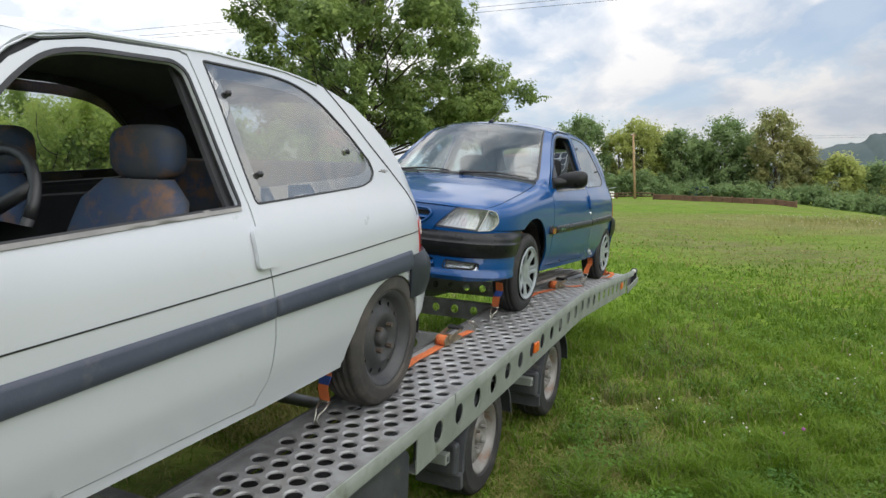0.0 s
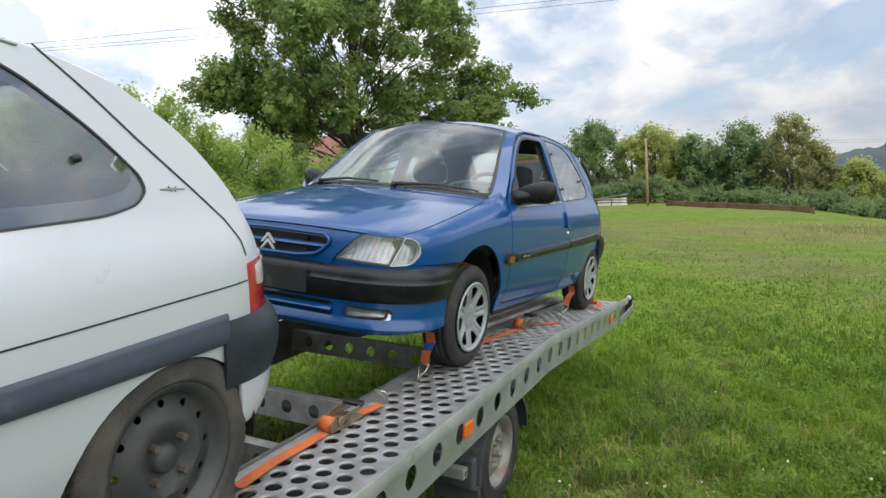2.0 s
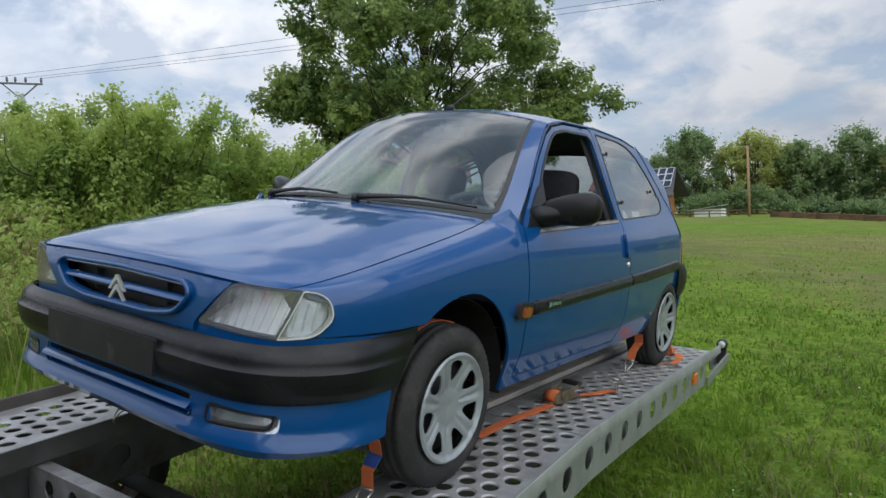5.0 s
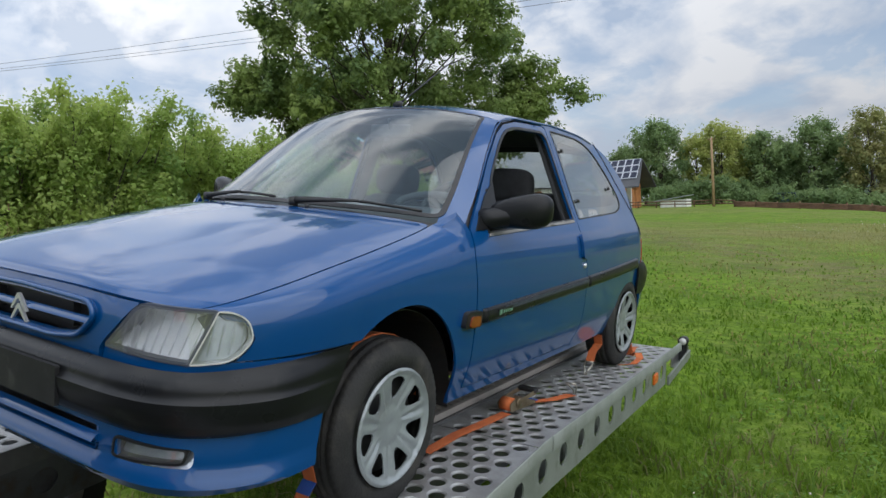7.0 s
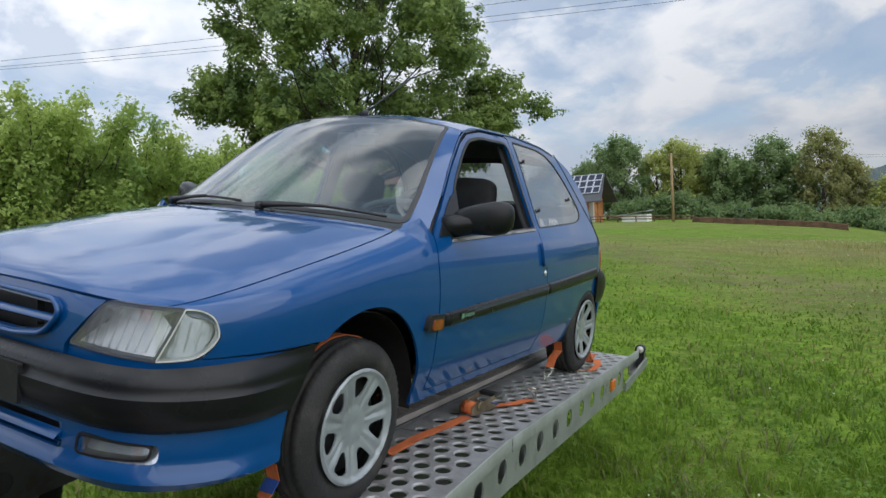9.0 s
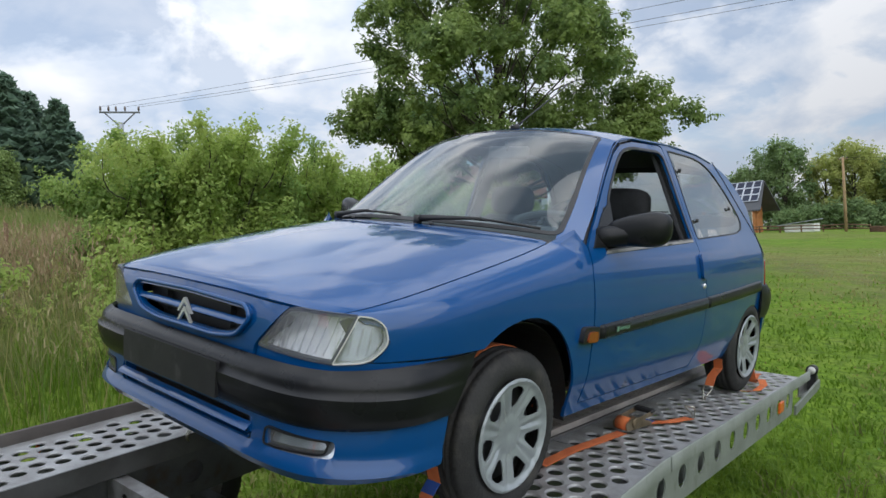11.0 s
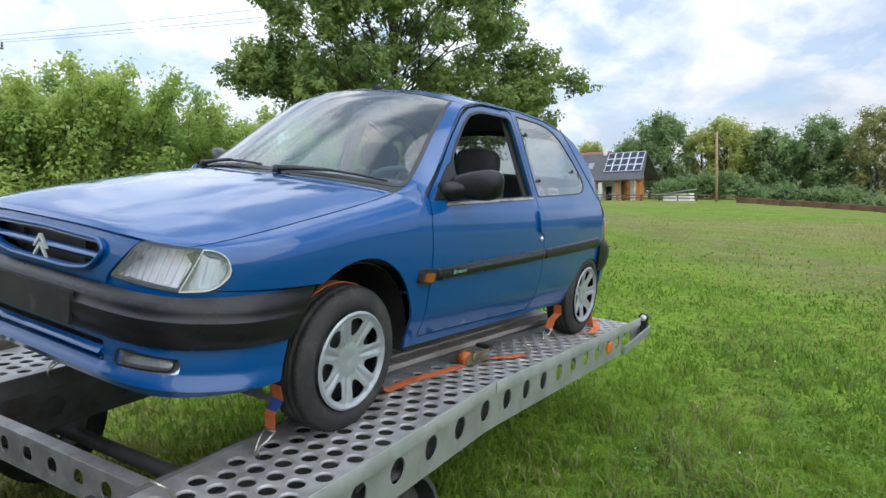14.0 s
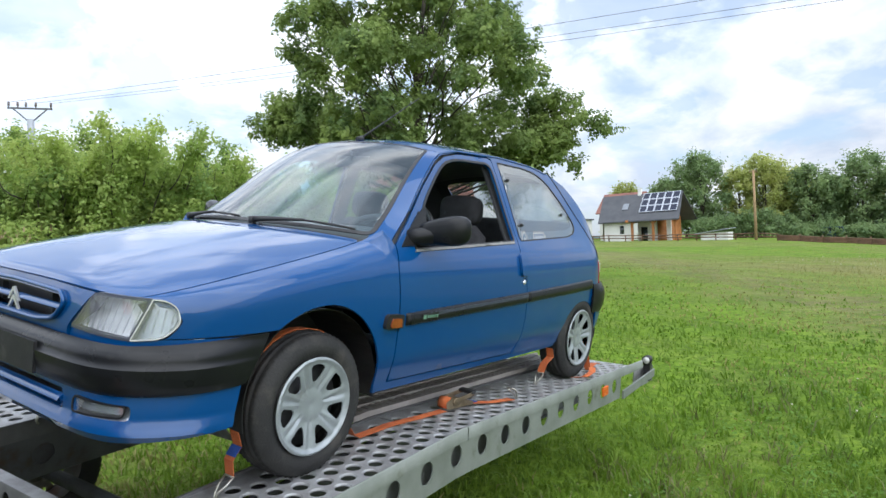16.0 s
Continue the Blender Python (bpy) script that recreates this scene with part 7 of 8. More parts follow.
    d = (dry > 0.0) | ((y > 24) & (y < 44) & (clumpy(x, y, 0.2, 37) + 0.3 * rng.normal(size=len(x)) > -0.35) & (x > -2))
    for mask, m, lab in ((~d, M_GRASS, "green grass of the far field"), (d, M_GRASS_DRY, "dry straw-coloured grass of the far field")):
        blade_mesh("field_grass", x[mask], y[mask], hh[mask], 0.008 * (1 + rr[mask] / 14), rng.uniform(0.5, 1.2, mask.sum()), m, lab)
    # the strip of tall dry grass across the field
    n = 16000
    x, y = rng.uniform(-8, 34, n), rng.normal(35, 5.5, n)
    k = (clumpy(x, y, 0.35, 33) + 0.45 * rng.normal(size=n) + np.clip((x - 2) / 10, -0.6, 0.5) > 0.1) & (y > 22)
    x, y = x[k], y[k]
    n = len(x)
    straw = rng.random(n) < 0.8
    h = rng.uniform(0.16, 0.42, n) * np.clip((x + 10) / 14, 0.4, 1.0)
    for mask, mm, lab in ((straw, M_GRASS_DRY, "tall straw-coloured grass in a strip across the field"), (~straw, M_GRASS_TALL, "tall green stalks among the straw across the field")):
        blade_mesh("field_stalk", x[mask], y[mask], h[mask], rng.uniform(0.012, 0.028, mask.sum()), rng.uniform(0.2, 0.9, mask.sum()), mm, lab)
    # wild tall grass on the bank
    n = 85000
    x, y = rng.uniform(-16, -2.6, n), rng.uniform(-7, 17, n)
    k = rng.random(n) < np.clip((bank_edge(y) - x) / 1.6, 0, 1) * np.where(x < -9, 0.55, 1.0)
    x, y = x[k], y[k]
    c = clumpy(x, y, 1.1, 41)
    h = (0.46 + 0.26 * np.clip(c + 0.2, -0.4, 1) + 0.10 * np.clip((-3 - x) / 3, 0, 1)) * rng.uniform(0.6, 1.35, len(x))
    tone = clumpy(x, y, 0.55, 43) + 0.6 * clumpy(x, y, 2.2, 44) + 0.25 * np.clip(x + 5.5, -2, 2) + 0.25 * rng.normal(size=len(x))
    red = (tone <= 0.35) & (clumpy(x, y, 0.42, 46) + 0.3 * rng.normal(size=len(x)) + np.clip((-8 - x) / 4, 0, 0.5) > 1.05)
    for mask, mm, lab in ((tone > 0.35, M_GRASS, "fresh green tall grass on the bank"), ((tone <= 0.35) & ~red, M_GRASS_TALL, "tall unmown meadow grass on the bank"), (red, M_SEED, "straw-brown tall grass on the bank")):
        q = mask.sum()
        blade_mesh("tall_grass", x[mask], y[mask], h[mask], 0.009 * rng.uniform(0.7, 1.8, q), rng.uniform(0.1, 0.8, q), mm, lab)
    # pale dry stalks that nod over the rest
    sx, sy = rng.uniform(-9, -3.2, 900), rng.uniform(-5, 12, 900)
    k = sx < bank_edge(sy) - 0.8
    sx, sy = sx[k], sy[k]
    n = len(sx)
    blade_mesh("dry_stalk", sx, sy, rng.uniform(0.8, 1.25, n), rng.uniform(0.008, 0.016, n), rng.uniform(0.2, 0.6, n), M_GRASS_DRY, "pale dry stalks nodding over the grass")
    # slender stems with pale plumes
    x, y = rng.uniform(-8.5, -3.4, 900), rng.uniform(-5, 9, 900)
    k = (clumpy(x, y, 1.3, 47) + 0.4 * rng.normal(size=900) > 0.3) & (x < bank_edge(y) - 0.7)
    x, y = x[k], y[k]
    h = rng.uniform(0.75, 1.2, len(x))
    blade_mesh("plume_stem", x, y, h, np.full(len(x), 0.006), rng.uniform(0.05, 0.25, len(x)), M_GRASS_DRY, "slender stems of pale plumed grass")
    m = rng.integers(0, len(x), 5000)
    blade_mesh("pale_plume", x[m] + rng.normal(size=5000) * 0.022, y[m] + rng.normal(size=5000) * 0.022, rng.uniform(0.04, 0.08, 5000), rng.uniform(0.008, 0.015, 5000), rng.uniform(0.4, 1.2, 5000), M_GRASS_DRY, "pale feathery plumes of the grass", lift=h[m] * rng.uniform(0.76, 1.0, 5000))
    # stems with seed heads
    n = 3600
    x, y = rng.uniform(-15, -3.0, n), rng.uniform(-6, 14, n)
    k = (clumpy(x, y, 0.8, 51) + 0.5 * rng.normal(size=n) > 0.1) & (x < bank_edge(y) - 0.6)
    x, y = x[k], y[k]
    h = rng.uniform(0.7, 1.2, len(x))
    blade_mesh("grass_stem", x, y, h, np.full(len(x), 0.005), rng.uniform(0.05, 0.35, len(x)), M_SEED, "brown flowering grass stems")
    m = rng.integers(0, len(x), 9000)
    blade_mesh("seed_head", x[m] + rng.normal(size=len(m)) * 0.045, y[m] + rng.normal(size=len(m)) * 0.045, rng.uniform(0.05, 0.12, len(m)), rng.uniform(0.006, 0.014, len(m)), rng.uniform(0.3, 1.0, len(m)), M_SEED, "feathery brown seed heads", lift=h[m] * rng.uniform(0.72, 0.98, len(m)))
    # stands of tall reddish stalks before the hedge
    q = rng.integers(0, 3, 520)
    x = np.choose(q, (-9.6, -10.8, -8.6)) + rng.normal(size=520) * 0.6
    y = np.choose(q, (0.3, 1.2, 2.0)) + rng.normal(size=520) * 0.55
    h = rng.uniform(0.9, 1.55, 520)
    blade_mesh("tall_stalk", x, y, h, rng.uniform(0.008, 0.016, 520), rng.uniform(0.05, 0.3, 520), M_RED_STALK, "tall reddish-brown dry stalks before the hedge")
    m = rng.integers(0, 520, 5200)
    blade_mesh("stalk_plume", x[m] + rng.normal(size=5200) * 0.07, y[m] + rng.normal(size=5200) * 0.07, rng.uniform(0.06, 0.16, 5200), rng.uniform(0.010, 0.022, 5200), rng.uniform(0.3, 1.1, 5200), M_RED_STALK, "feathery reddish plumes of the tall stalks", lift=h[m] * rng.uniform(0.55, 0.98, 5200))
    # far rough meadow up to the spruces
    n = 26000
    x, y = rng.uniform(-44, -12, n), rng.uniform(-12, 26, n)
    c = clumpy(x, y, 0.35, 61)
    for mask, mm, lab in ((c < 0.15, M_GRASS_TALL, "rough grass before the wood"), (c >= 0.15, M_SEED, "straw-brown grass before the wood")):
        blade_mesh("rough_grass", x[mask], y[mask], rng.uniform(0.4, 0.9, mask.sum()), rng.uniform(0.02, 0.045, mask.sum()), rng.uniform(0.1, 0.6, mask.sum()), mm, lab)


build_grass()


def weed(x, y, h, label="leafy green weed among the tall grass"):
    t = thing("weed", label, "plant", Matrix.Translation((x, y, float(ground_z(x, y)))), "weeds on the bank")
    cs = [(rng.normal() * 0.16, rng.normal() * 0.16, h * (0.25 + 0.7 * k / 9)) for k in range(10)]
    part("stem", limb_mesh([(bent((0, 0, -0.05), c, 0.04), 0.008, 0.003) for c in cs[::3]]), M_GRASS_TALL, t)
    leaf_cloud("foliage", cs, [0.16] * 10, 700, 0.075, M_HEDGE, t, fill=0.2)


for wx_, wy_, wh_ in ((-6.6, 1.6, 1.15), (-7.2, 2.3, 1.3), (-6.2, 2.6, 1.0), (-5.6, 3.6, 0.95), (-6.9, 0.6, 1.0), (-5.2, 1.2, 0.8), (-7.6, -0.6, 1.1), (-5.9, 4.9, 1.0), (-8.6, -1.6, 1.0), (-4.8, 5.6, 0.85)):
    weed(wx_, wy_, wh_)


def flowers(name, label, x, y, h, r, material):
    bm = bmesh.new()
    for px, py, ph, pr in zip(x, y, h, r):
        z = float(ground_z(px, py))
        g = bmesh.ops.create_icosphere(bm, subdivisions=1, radius=pr)["verts"]
        bmesh.ops.translate(bm, verts=g, vec=(px, py, z + ph))
    me = bpy.data.meshes.new(name)
    bm.to_mesh(me)
    bm.free()
    me.materials.append(material)
    tagged(new(name, me), label, "flowers", kind="stuff")


fx_, fy_, fr_ = around(260, 2.2, 14, -58, 22)
kf = (clumpy(fx_, fy_, 0.9, 71) > 0.0) & (fx_ > 1.2)
flowers("clover_flower", "small white clover flowers in the grass", fx_[kf], fy_[kf], rng.uniform(0.06, 0.12, kf.sum()), rng.uniform(0.005, 0.009, kf.sum()), M_CLOVER)
flowers("purple_clover", "two purple clover flowers", [2.45, 2.56], [-0.06, 0.02], [0.08, 0.09], [0.012, 0.012], M_PURPLE)
yx, yy = rng.normal(7, 4.5, 620), rng.normal(36, 4.5, 620)
ky = clumpy(yx, yy, 0.5, 81) > 0.05
flowers("yarrow", "patches of white yarrow in the dry grass", yx[ky], yy[ky], rng.uniform(0.15, 0.3, ky.sum()), rng.uniform(0.015, 0.035, ky.sum()), M_YARROW)


# ---- buildings, fence, poles and wires ----
M_PLASTER = mat("white_render", (0.72, 0.71, 0.68), 0.9, 0, (0.62, 0.61, 0.58), 0.6, 30, 0.2)
M_SLATE = mat("dark_grey_roof_tiles", (0.055, 0.058, 0.066), 0.7, 0, (0.075, 0.078, 0.085), 0.8, 4, 0.4)
M_TIMBER = mat("orange_stained_timber", (0.42, 0.17, 0.05), 0.7, 0, (0.30, 0.115, 0.035), 1.5, 20, 0.3)
M_RED_TILE = mat("red_clay_tiles", (0.26, 0.115, 0.085), 0.85, 0, (0.19, 0.085, 0.065), 1.2, 8, 0.5, stain=(0.14, 0.07, 0.045), stain_scale=1.5)
M_ROOF_WINDOW = mat("roof_window_glass", (0.20, 0.22, 0.25), 0.2, 0, (0.16, 0.18, 0.20), 2, 20, 0.02, coat=0.4)
M_PANEL = mat("solar_panel", (0.012, 0.016, 0.035), 0.30, 0.0, (0.016, 0.022, 0.045), 2, 20, 0.02, spec=0.25)
M_ALU = mat("aluminium_frame", (0.55, 0.57, 0.60), 0.4, 0.8, (0.45, 0.47, 0.5), 3, 40, 0.05)
M_DARK_WINDOW = mat("dark_window_pane", (0.02, 0.03, 0.03), 0.1, 0, (0.03, 0.04, 0.04), 1, 10, 0.0, coat=1.0)
M_LOG = mat("weathered_brown_logs", (0.17, 0.095, 0.055), 0.9, 0, (0.11, 0.065, 0.04), 1.5, 15, 0.6)
M_POLE = mat("pale_wooden_pole", (0.36, 0.25, 0.13), 0.85, 0, (0.27, 0.18, 0.10), 2.5, 20, 0.4)
M_WIRE = mat("dark_wire", (0.05, 0.05, 0.055), 0.5, 0.5, (0.04, 0.04, 0.045), 1, 10, 0.0)
M_PORCELAIN = mat("brown_insulator", (0.10, 0.07, 0.06), 0.3, 0, (0.08, 0.06, 0.05), 5, 20, 0.0, coat=0.6)
M_VAN = mat("blue_van_paint", (0.05, 0.11, 0.17), 0.35, 0, (0.04, 0.09, 0.15), 1, 40, 0.0, coat=0.8)
M_TIN = mat("grey_sheet_roof", (0.42, 0.44, 0.47), 0.5, 0.3, (0.33, 0.35, 0.38), 1, 10, 0.1)


def flat(name, corners, material, parent, thick=0.1, label=""):
    bm = bmesh.new()
    bm.faces.new([bm.verts.new(c) for c in corners])
    return part(name, bm, material, parent, label, smooth=False, solid=thick)


def timber_house():
    x0, x1, y0, y1 = -41.0, -29.2, 100.0, 108.0
    zb, ze, zr = 0.9, 5.0, 8.95
    h = thing("house", "white house with dark roof, solar panels and timber porch", "house", Matrix.Translation((0, 0, 0)))
    xw = -36.4
    part("front_wall", patch([(x0, zb - 1.5), (xw, zb - 1.5), (xw, ze), (x0, ze)], lambda x, z: (x, y0, z), [[(-38.2, 2.6), (-37.5, 2.6), (-37.5, 3.9), (-38.2, 3.9)]], 2.0), M_PLASTER, h, smooth=False, solid=0.3)
    part("back_wall", box(xw, x1 - 1.9, y0 + 3.0, y0 + 3.3, zb - 1.5, ze), M_PLASTER, h, smooth=False)
    part("end_wall", patch([(y0, zb - 1.5), (y1, zb - 1.5), (y1, ze), ((y0 + y1) / 2, zr - 0.3), (y0, ze)], lambda y, z: (x0 + 0.01, y, z), [], 3.0), M_TIMBER, h, "orange timber gable", smooth=False, solid=-0.2)
    part("end_wall", patch([(y0 + 3.3, zb - 1.5), (y1, zb - 1.5), (y1, ze), ((y0 + y1) / 2, zr - 0.3), (y0 + 3.3, ze)], lambda y, z: (x1 - 1.9, y, z), [], 3.0), M_TIMBER, h, "orange timber gable", smooth=False, solid=0.2)
    part("window", box(-38.2, -37.5, y0 + 0.06, y0 + 0.12, 2.6, 3.9), M_DARK_WINDOW, h, "dark window")
    part("door", box(-35.8, -34.8, y0 + 2.93, y0 + 2.99, zb, 3.6), M_DARK_WINDOW, h, "dark green door")
    part("porch_wall", box(-33.2, -31.8, y0 + 2.90, y0 + 2.98, zb - 1, ze), M_TIMBER, h, "timber cladding")
    ya, ym = y0 - 0.7, (y0 + y1) / 2
    k = (zr - ze) / (ym - y0)
    za = ze - 0.7 * k
    flat("roof", [(x0 - 0.5, ya, za + 0.25), (x1 + 0.5, ya, za + 0.25), (x1 - 0.2, ym, zr), (x0 - 1.4, ym, zr)], M_SLATE, h, 0.15, "dark grey tiled roof slope")
    flat("roof", [(x1 - 0.2, ym, zr), (x1 + 0.5, y1 + 0.7, za + 0.25), (x0 - 0.5, y1 + 0.7, za + 0.25), (x0 - 1.4, ym, zr)], M_SLATE, h, 0.15, "dark grey tiled roof slope")
    part("gutter", tube([(x0 - 0.5, ya - 0.05, za + 0.12), (x1 + 0.5, ya - 0.05, za + 0.12)], 0.07, seg=8), M_SLATE, h)

    def on_roof(x, u, off):
        n = Vector((0, -k, 1)).normalized()
        return Vector((x, ya + (ym - ya) * u, za + 0.25 + (zr - za - 0.25) * u)) + n * off

    for i in range(5):
        for j in range(3):
            xa, xb = -35.2 + i * 1.18, -35.2 + i * 1.18 + 1.06
            ua, ub = 0.28 + j * 0.235, 0.28 + j * 0.235 + 0.215
            sh = -0.30 * (ua - 0.28)
            p = part("solar_panel", patch([(0, 0), (1, 0), (1, 1), (0, 1)], lambda s, t: on_roof(xa + (xb - xa) * s + sh, ua + (ub - ua) * t, 0.16), [], 2.0), M_PANEL, h, "dark blue solar panel", smooth=False, solid=0.05)
            part("panel_frame", patch([(-0.04, -0.03), (1.04, -0.03), (1.04, 1.03), (-0.04, 1.03)], lambda s, t: on_roof(xa + (xb - xa) * s + sh, ua + (ub - ua) * t, 0.175), [[(0.05, 0.04), (0.95, 0.04), (0.95, 0.96), (0.05, 0.96)]], 2.0), M_ALU, p, smooth=False, solid=0.05)
    part("skylight", patch([(0, 0), (1, 0), (1, 1), (0, 1)], lambda s, t: on_roof(-38.2 + 0.9 * s, 0.42 + 0.22 * t, 0.12), [], 2.0), M_ROOF_WINDOW, h, "roof window", smooth=False, solid=0.1)
    part("chimney", box(-36.4, -35.9, ym - 0.3, ym + 0.2, zr - 0.4, zr + 0.9), M_PLASTER, h, smooth=False)
    part("dormer_ornament", box(-36.9, -36.5, ya - 0.2, ya + 0.3, za, za + 0.4), M_TIMBER, h, smooth=False)
    for px in (-36.2, -32.9, -29.5):
        post = part("porch_post", box(px - 0.16, px + 0.16, y0 - 0.1, y0 + 0.22, zb - 1, ze), M_TIMBER, h, "orange timber post", smooth=False)
        for s in (-1, 1):
            part("brace", tube([(px, y0 + 0.06, ze - 1.1), (px + s * 0.8, y0 + 0.06, ze - 0.25)], 0.09, seg=4), M_TIMBER, post, smooth=False)
    part("porch_beam", box(-36.4, -29.3, y0 - 0.1, y0 + 0.2, ze - 0.3, ze), M_TIMBER, h, smooth=False)
    part("slab", box(-36.4, -29.2, y0 - 0.6, y0 + 3.2, zb - 1.5, zb), M_PLASTER, h, smooth=False)


timber_house()


def red_house():
    m = Matrix.Translation((-36.5, 46.5, 0)) @ Matrix.Rotation(radians(38), 4, "Z")
    h = thing("house", "old house with a red clay tile roof behind the oak", "house", m)
    z = float(ground_z(-36.5, 46.5))
    part("wall", box(-5, 5, -3.6, 3.6, z - 1, 5.8), M_PLASTER, h, smooth=False)
    flat("roof", [(-5.5, -4.2, 5.4), (5.5, -4.2, 5.4), (5.5, 0, 8.9), (-5.5, 0, 8.9)], M_RED_TILE, h, 0.2, "red tiled roof slope")
    flat("roof", [(5.5, 0, 8.9), (5.5, 4.2, 5.4), (-5.5, 4.2, 5.4), (-5.5, 0, 8.9)], M_RED_TILE, h, 0.2, "red tiled roof slope")
    for s in (-5.02, 5.02):
        part("gable", patch([(-3.6, 5.7), (3.6, 5.7), (0, 8.7)], lambda y, q: (s, y, q), [], 3.0), M_PLASTER, h, smooth=False, solid=0.1)
    for wx in (-2.5, 0.5, 3.0):
        part("window", box(wx - 0.5, wx + 0.5, -3.64, -3.58, z + 1.2, z + 2.6), M_DARK_WINDOW, h)


red_house()


def side_house():
    h = thing("house", "old building with a low red tiled roof behind the timber house", "house", Matrix())
    part("wall", box(-48.5, -41.2, 116, 124, -1, 7.0), M_PLASTER, h, smooth=False)
    flat("roof", [(-49.0, 115.4, 6.8), (-40.8, 115.4, 6.8), (-40.8, 120.0, 10.5), (-49.0, 120.0, 10.5)], M_RED_TILE, h, 0.2, "red tiled roof slope")
    flat("roof", [(-40.8, 120.0, 10.5), (-40.8, 124.6, 6.8), (-49.0, 124.6, 6.8), (-49.0, 120.0, 10.5)], M_RED_TILE, h, 0.2, "red tiled roof slope")
    part("gable", patch([(116, 6.9), (124, 6.9), (120, 10.2)], lambda y, q: (-41.15, y, q), [], 3.0), M_PLASTER, h, "cream gable", smooth=False, solid=0.1)
    g = thing("annex", "cream annex with orange boards beside the timber house", "annex", Matrix())
    part("wall", box(-55.0, -49.6, 110, 115, -1, 5.6), M_PLASTER, g, smooth=False)
    part("boards", box(-50.8, -49.55, 109.7, 109.98, 0.2, 5.2), M_TIMBER, g, "orange boarded front", smooth=False)
    part("roof", box(-55.3, -49.3, 109.6, 115.3, 5.6, 5.85), M_SLATE, g, "flat dark roof", smooth=False)


side_house()


def shed():
    s = thing("shed", "low shed with a pale sheet roof by the fence", "shed", Matrix())
    z = float(ground_z(-24, 101))
    part("wall", box(-26.0, -22.2, 100.5, 103.5, z - 0.5, z + 1.1), M_PLASTER, s, smooth=False)
    flat("roof", [(-26.8, 100.0, z + 1.05), (-21.9, 100.0, z + 1.65), (-21.9, 104.0, z + 1.75), (-26.8, 104.0, z + 1.15)], M_TIN, s, 0.1, "pale sheet roof")


shed()


def van():
    x, y = -11.6, 123.5
    z = float(ground_z(x, y))
    v = thing("parked_van", "dark blue van parked under the far trees", "van", Matrix.Translation((x, y, z)))
    side = [(-2.2, 0.35), (2.2, 0.35), (2.25, 0.95), (1.7, 1.15), (1.3, 1.95), (-2.1, 2.0), (-2.25, 1.2)]
    body = bmesh.new()
    for yy, fl in ((-0.9, False), (0.9, True)):
        patch(rounded(side, 0.15), lambda a, b: (a, yy, b), [], 1.0, not fl, body)
    ring = rounded(side, 0.15)
    for a, b in zip(ring, ring[1:] + ring[:1]):
        body.faces.new([body.verts.new(p) for p in ((a[0], -0.9, a[1]), (a[0], 0.9, a[1]), (b[0], 0.9, b[1]), (b[0], -0.9, b[1]))])
    part("body", body, M_VAN, v)
    for a, b in ((-1.9, -0.7), (-0.6, 0.4), (0.5, 1.4)):
        part("window", box(a, b, -0.93, -0.88, 1.25, 1.75), M_DARK_WINDOW, v, smooth=False)
    for wx in (-1.4, 1.4):
        for wy in (-0.8, 0.8):
            part("wheel", tube([(wx, wy - 0.1, 0.33), (wx, wy + 0.1, 0.33)], 0.33, seg=18), M_RUBBER, v)


van()


def log_fence():
    f = thing("log_fence", "weathered brown log fence along the field's far edge", "fence", Matrix())
    xs = np.arange(-46, 6, 2.6).tolist()
    for x in xs:
        z = float(ground_z(x, 95.6))
        part("post", tube([(x, 95.6, z - 0.2), (x, 95.6, z + 0.95)], 0.09, seg=7), M_LOG, f)
    for a, b in zip(xs, xs[1:]):
        za, zb = float(ground_z(a, 95.6)), float(ground_z(b, 95.6))
        for h in ((0.45, 0.85) if a < -17 else (0.12, 0.30, 0.48, 0.66)):
            part("rail", tube([(a, 95.5, za + h), (b, 95.5, zb + h)], 0.075 if a < -17 else 0.095, seg=7), M_LOG, f)


log_fence()


def wire(points, r=0.0085):
    w = thing("overhead_wire", "thin dark overhead power wire", "wire", Matrix(), "overhead wires")
    part("cable", tube(points, r, seg=5), M_WIRE, w)


def hang(a, b, sag, n=16):
    a, b = Vector(a), Vector(b)
    return [a.lerp(b, i / n) - Vector((0, 0, sag * 4 * (i / n) * (1 - i / n))) for i in range(n + 1)]


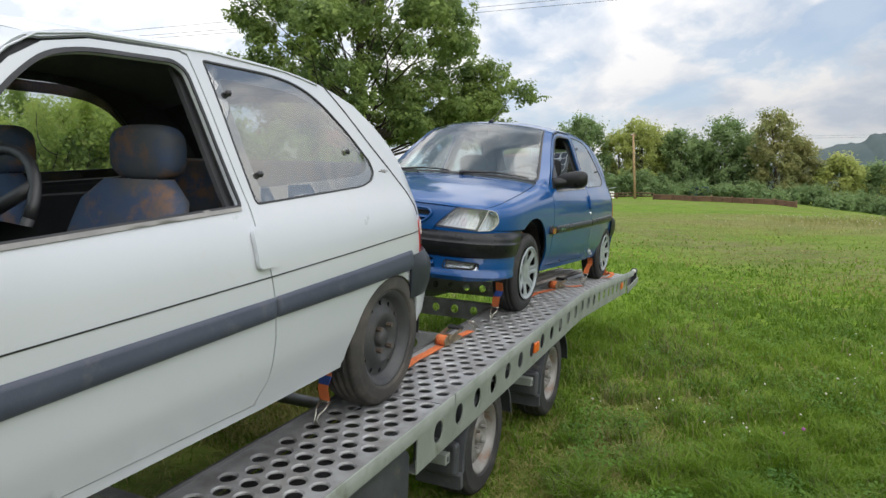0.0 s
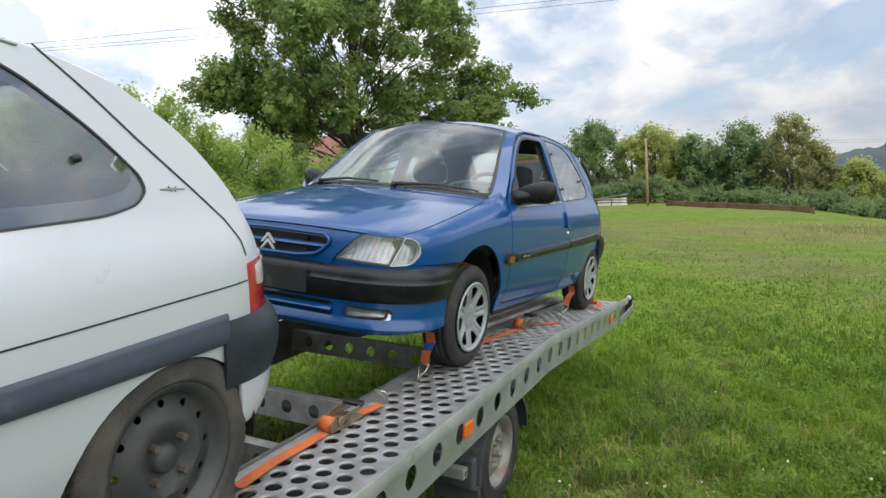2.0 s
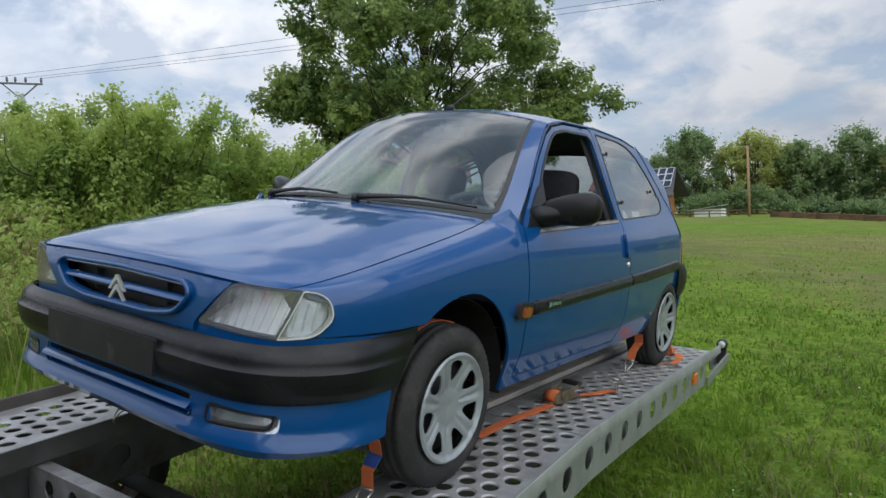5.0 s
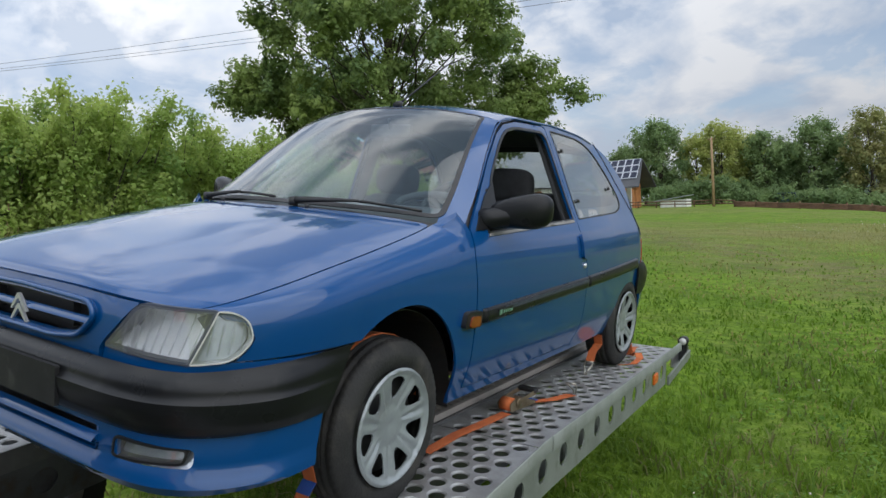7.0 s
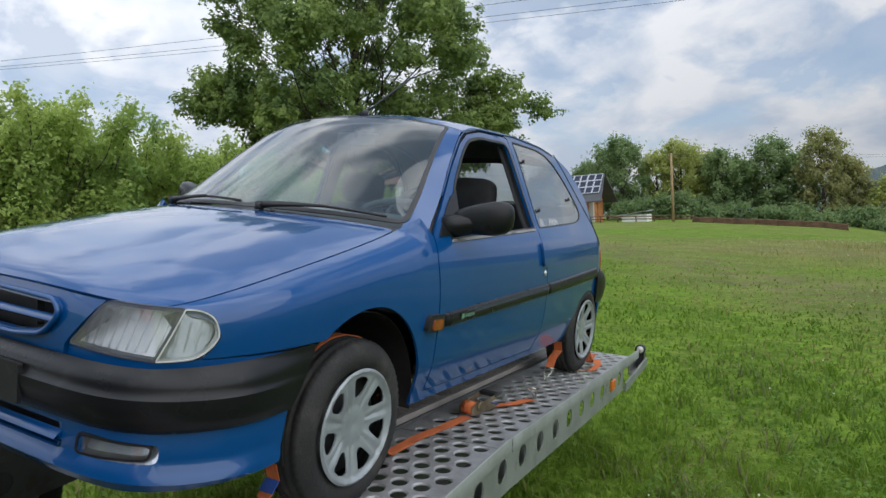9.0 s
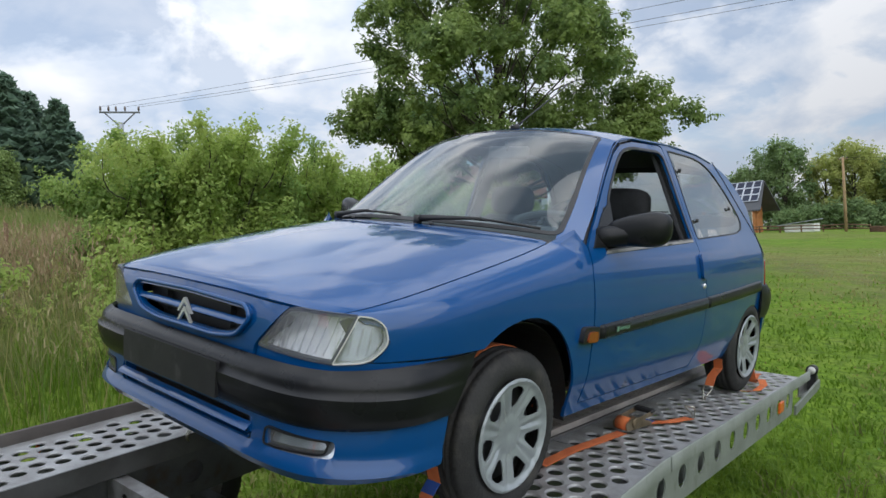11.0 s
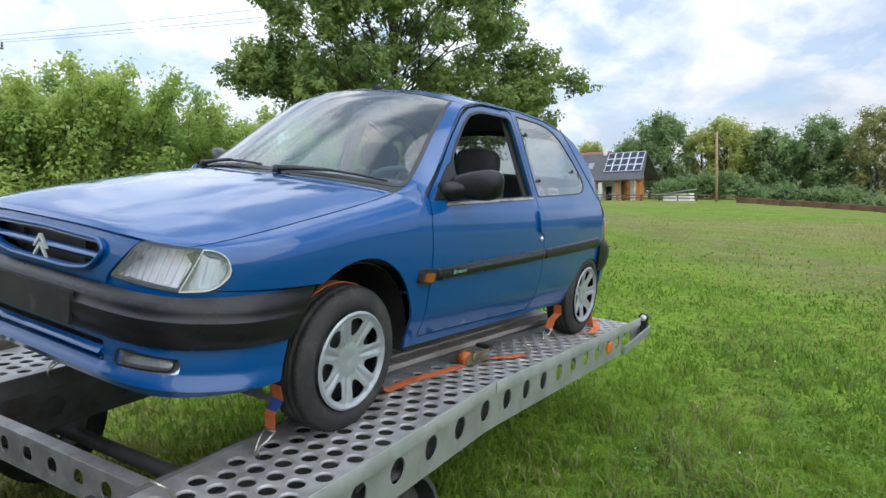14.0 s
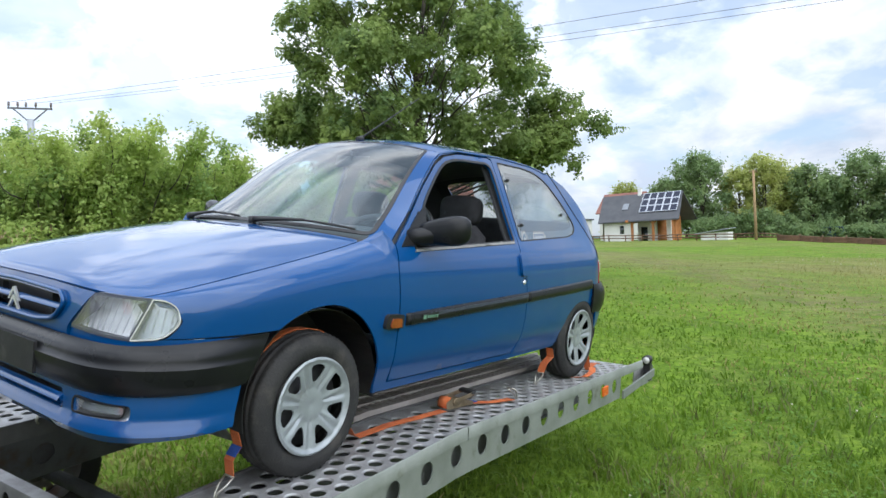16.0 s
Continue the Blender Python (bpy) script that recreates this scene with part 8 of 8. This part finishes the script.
def field_pole():
    x, y = -17.3, 95.0
    z = float(ground_z(x, y))
    p = thing("utility_pole", "pale wooden utility pole in dry grass at the field's edge", "pole", Matrix.Translation((x, y, z)))
    part("shaft", tube([(0, 0, -0.3), (0, 0, 4.5), (0, 0, 9.3)], 0.16, seg=12, radii=[0.20, 0.175, 0.14]), M_POLE, p)
    part("cross_arm", box(-0.5, 0.5, -0.06, 0.06, 9.0, 9.12), M_POLE, p, smooth=False)
    for k in (-0.42, 0.42):
        part("insulator", tube([(k, 0, 9.12), (k, 0, 9.32)], 0.05, seg=8), M_PORCELAIN, p)
    for k, dz in ((-0.42, 0.0), (0.42, -0.35)):
        wire(hang((x + k, y, z + 9.3 + dz), (x + 46, y + 26, z + 7.6 + dz), 0.5), 0.011)


field_pole()


def pylon():
    x, y = -34.5, 13.4
    z = float(ground_z(x, y))
    p = thing("power_pole", "grey power pole with a steel cross arm and insulators", "pole", Matrix.Translation((x, y, 0)) @ Matrix.Rotation(radians(58), 4, "Z"))
    part("shaft", tube([(0, 0, z - 0.3), (0, 0, 9.1)], 0.16, seg=12, radii=[0.2, 0.16]), M_TIN, p)
    part("cross_arm", box(-1.0, 1.0, -0.045, 0.045, 9.62, 9.70), M_GALV_DARK, p, smooth=False)
    for s in (-1, 1):
        part("brace", tube([(0, 0, 8.9), (s * 0.75, 0, 9.63)], 0.035, seg=6), M_GALV_DARK, p)
    for k in (-0.94, -0.54, -0.18, 0.26, 0.94):
        part("insulator", tube([(k, 0, 9.72), (k, 0, 9.8), (k, 0, 9.98)], 0.05, seg=8, radii=[0.025, 0.06, 0.05]), M_PORCELAIN, p)
    for k, dz in ((-0.94, 0.0), (0.26, -0.02), (0.94, 0.0)):
        q = Vector((x + k * math.cos(radians(58)), y + k * math.sin(radians(58)), 9.95))
        e = Vector((46 - 0.9 * k, 38.0 + 1.9 * k, 11.2 + dz))
        wire(hang(q, e, 1.0))


pylon()
for k in (0, 1):
    sx, sy = 11.2 + 0.9 * k, 36.0 + 1.5 * k
    z = float(ground_z(sx, sy))
    st = thing("stake", "thin grey stake in the meadow", "stake", Matrix.Translation((sx, sy, z)), "stakes in the meadow")
    part("rod", tube([(0, 0, -0.1), (0.02, 0, 1.5)], 0.025, seg=6), M_LOG, st)
st = thing("stake", "grey wooden stake in the tall grass", "stake", Matrix.Translation((-14.5, 2.6, float(ground_z(-14.5, 2.6)))), "stakes in the meadow")
part("rod", tube([(0, 0, -0.1), (0.03, 0, 1.15)], 0.045, seg=7), M_LOG, st)
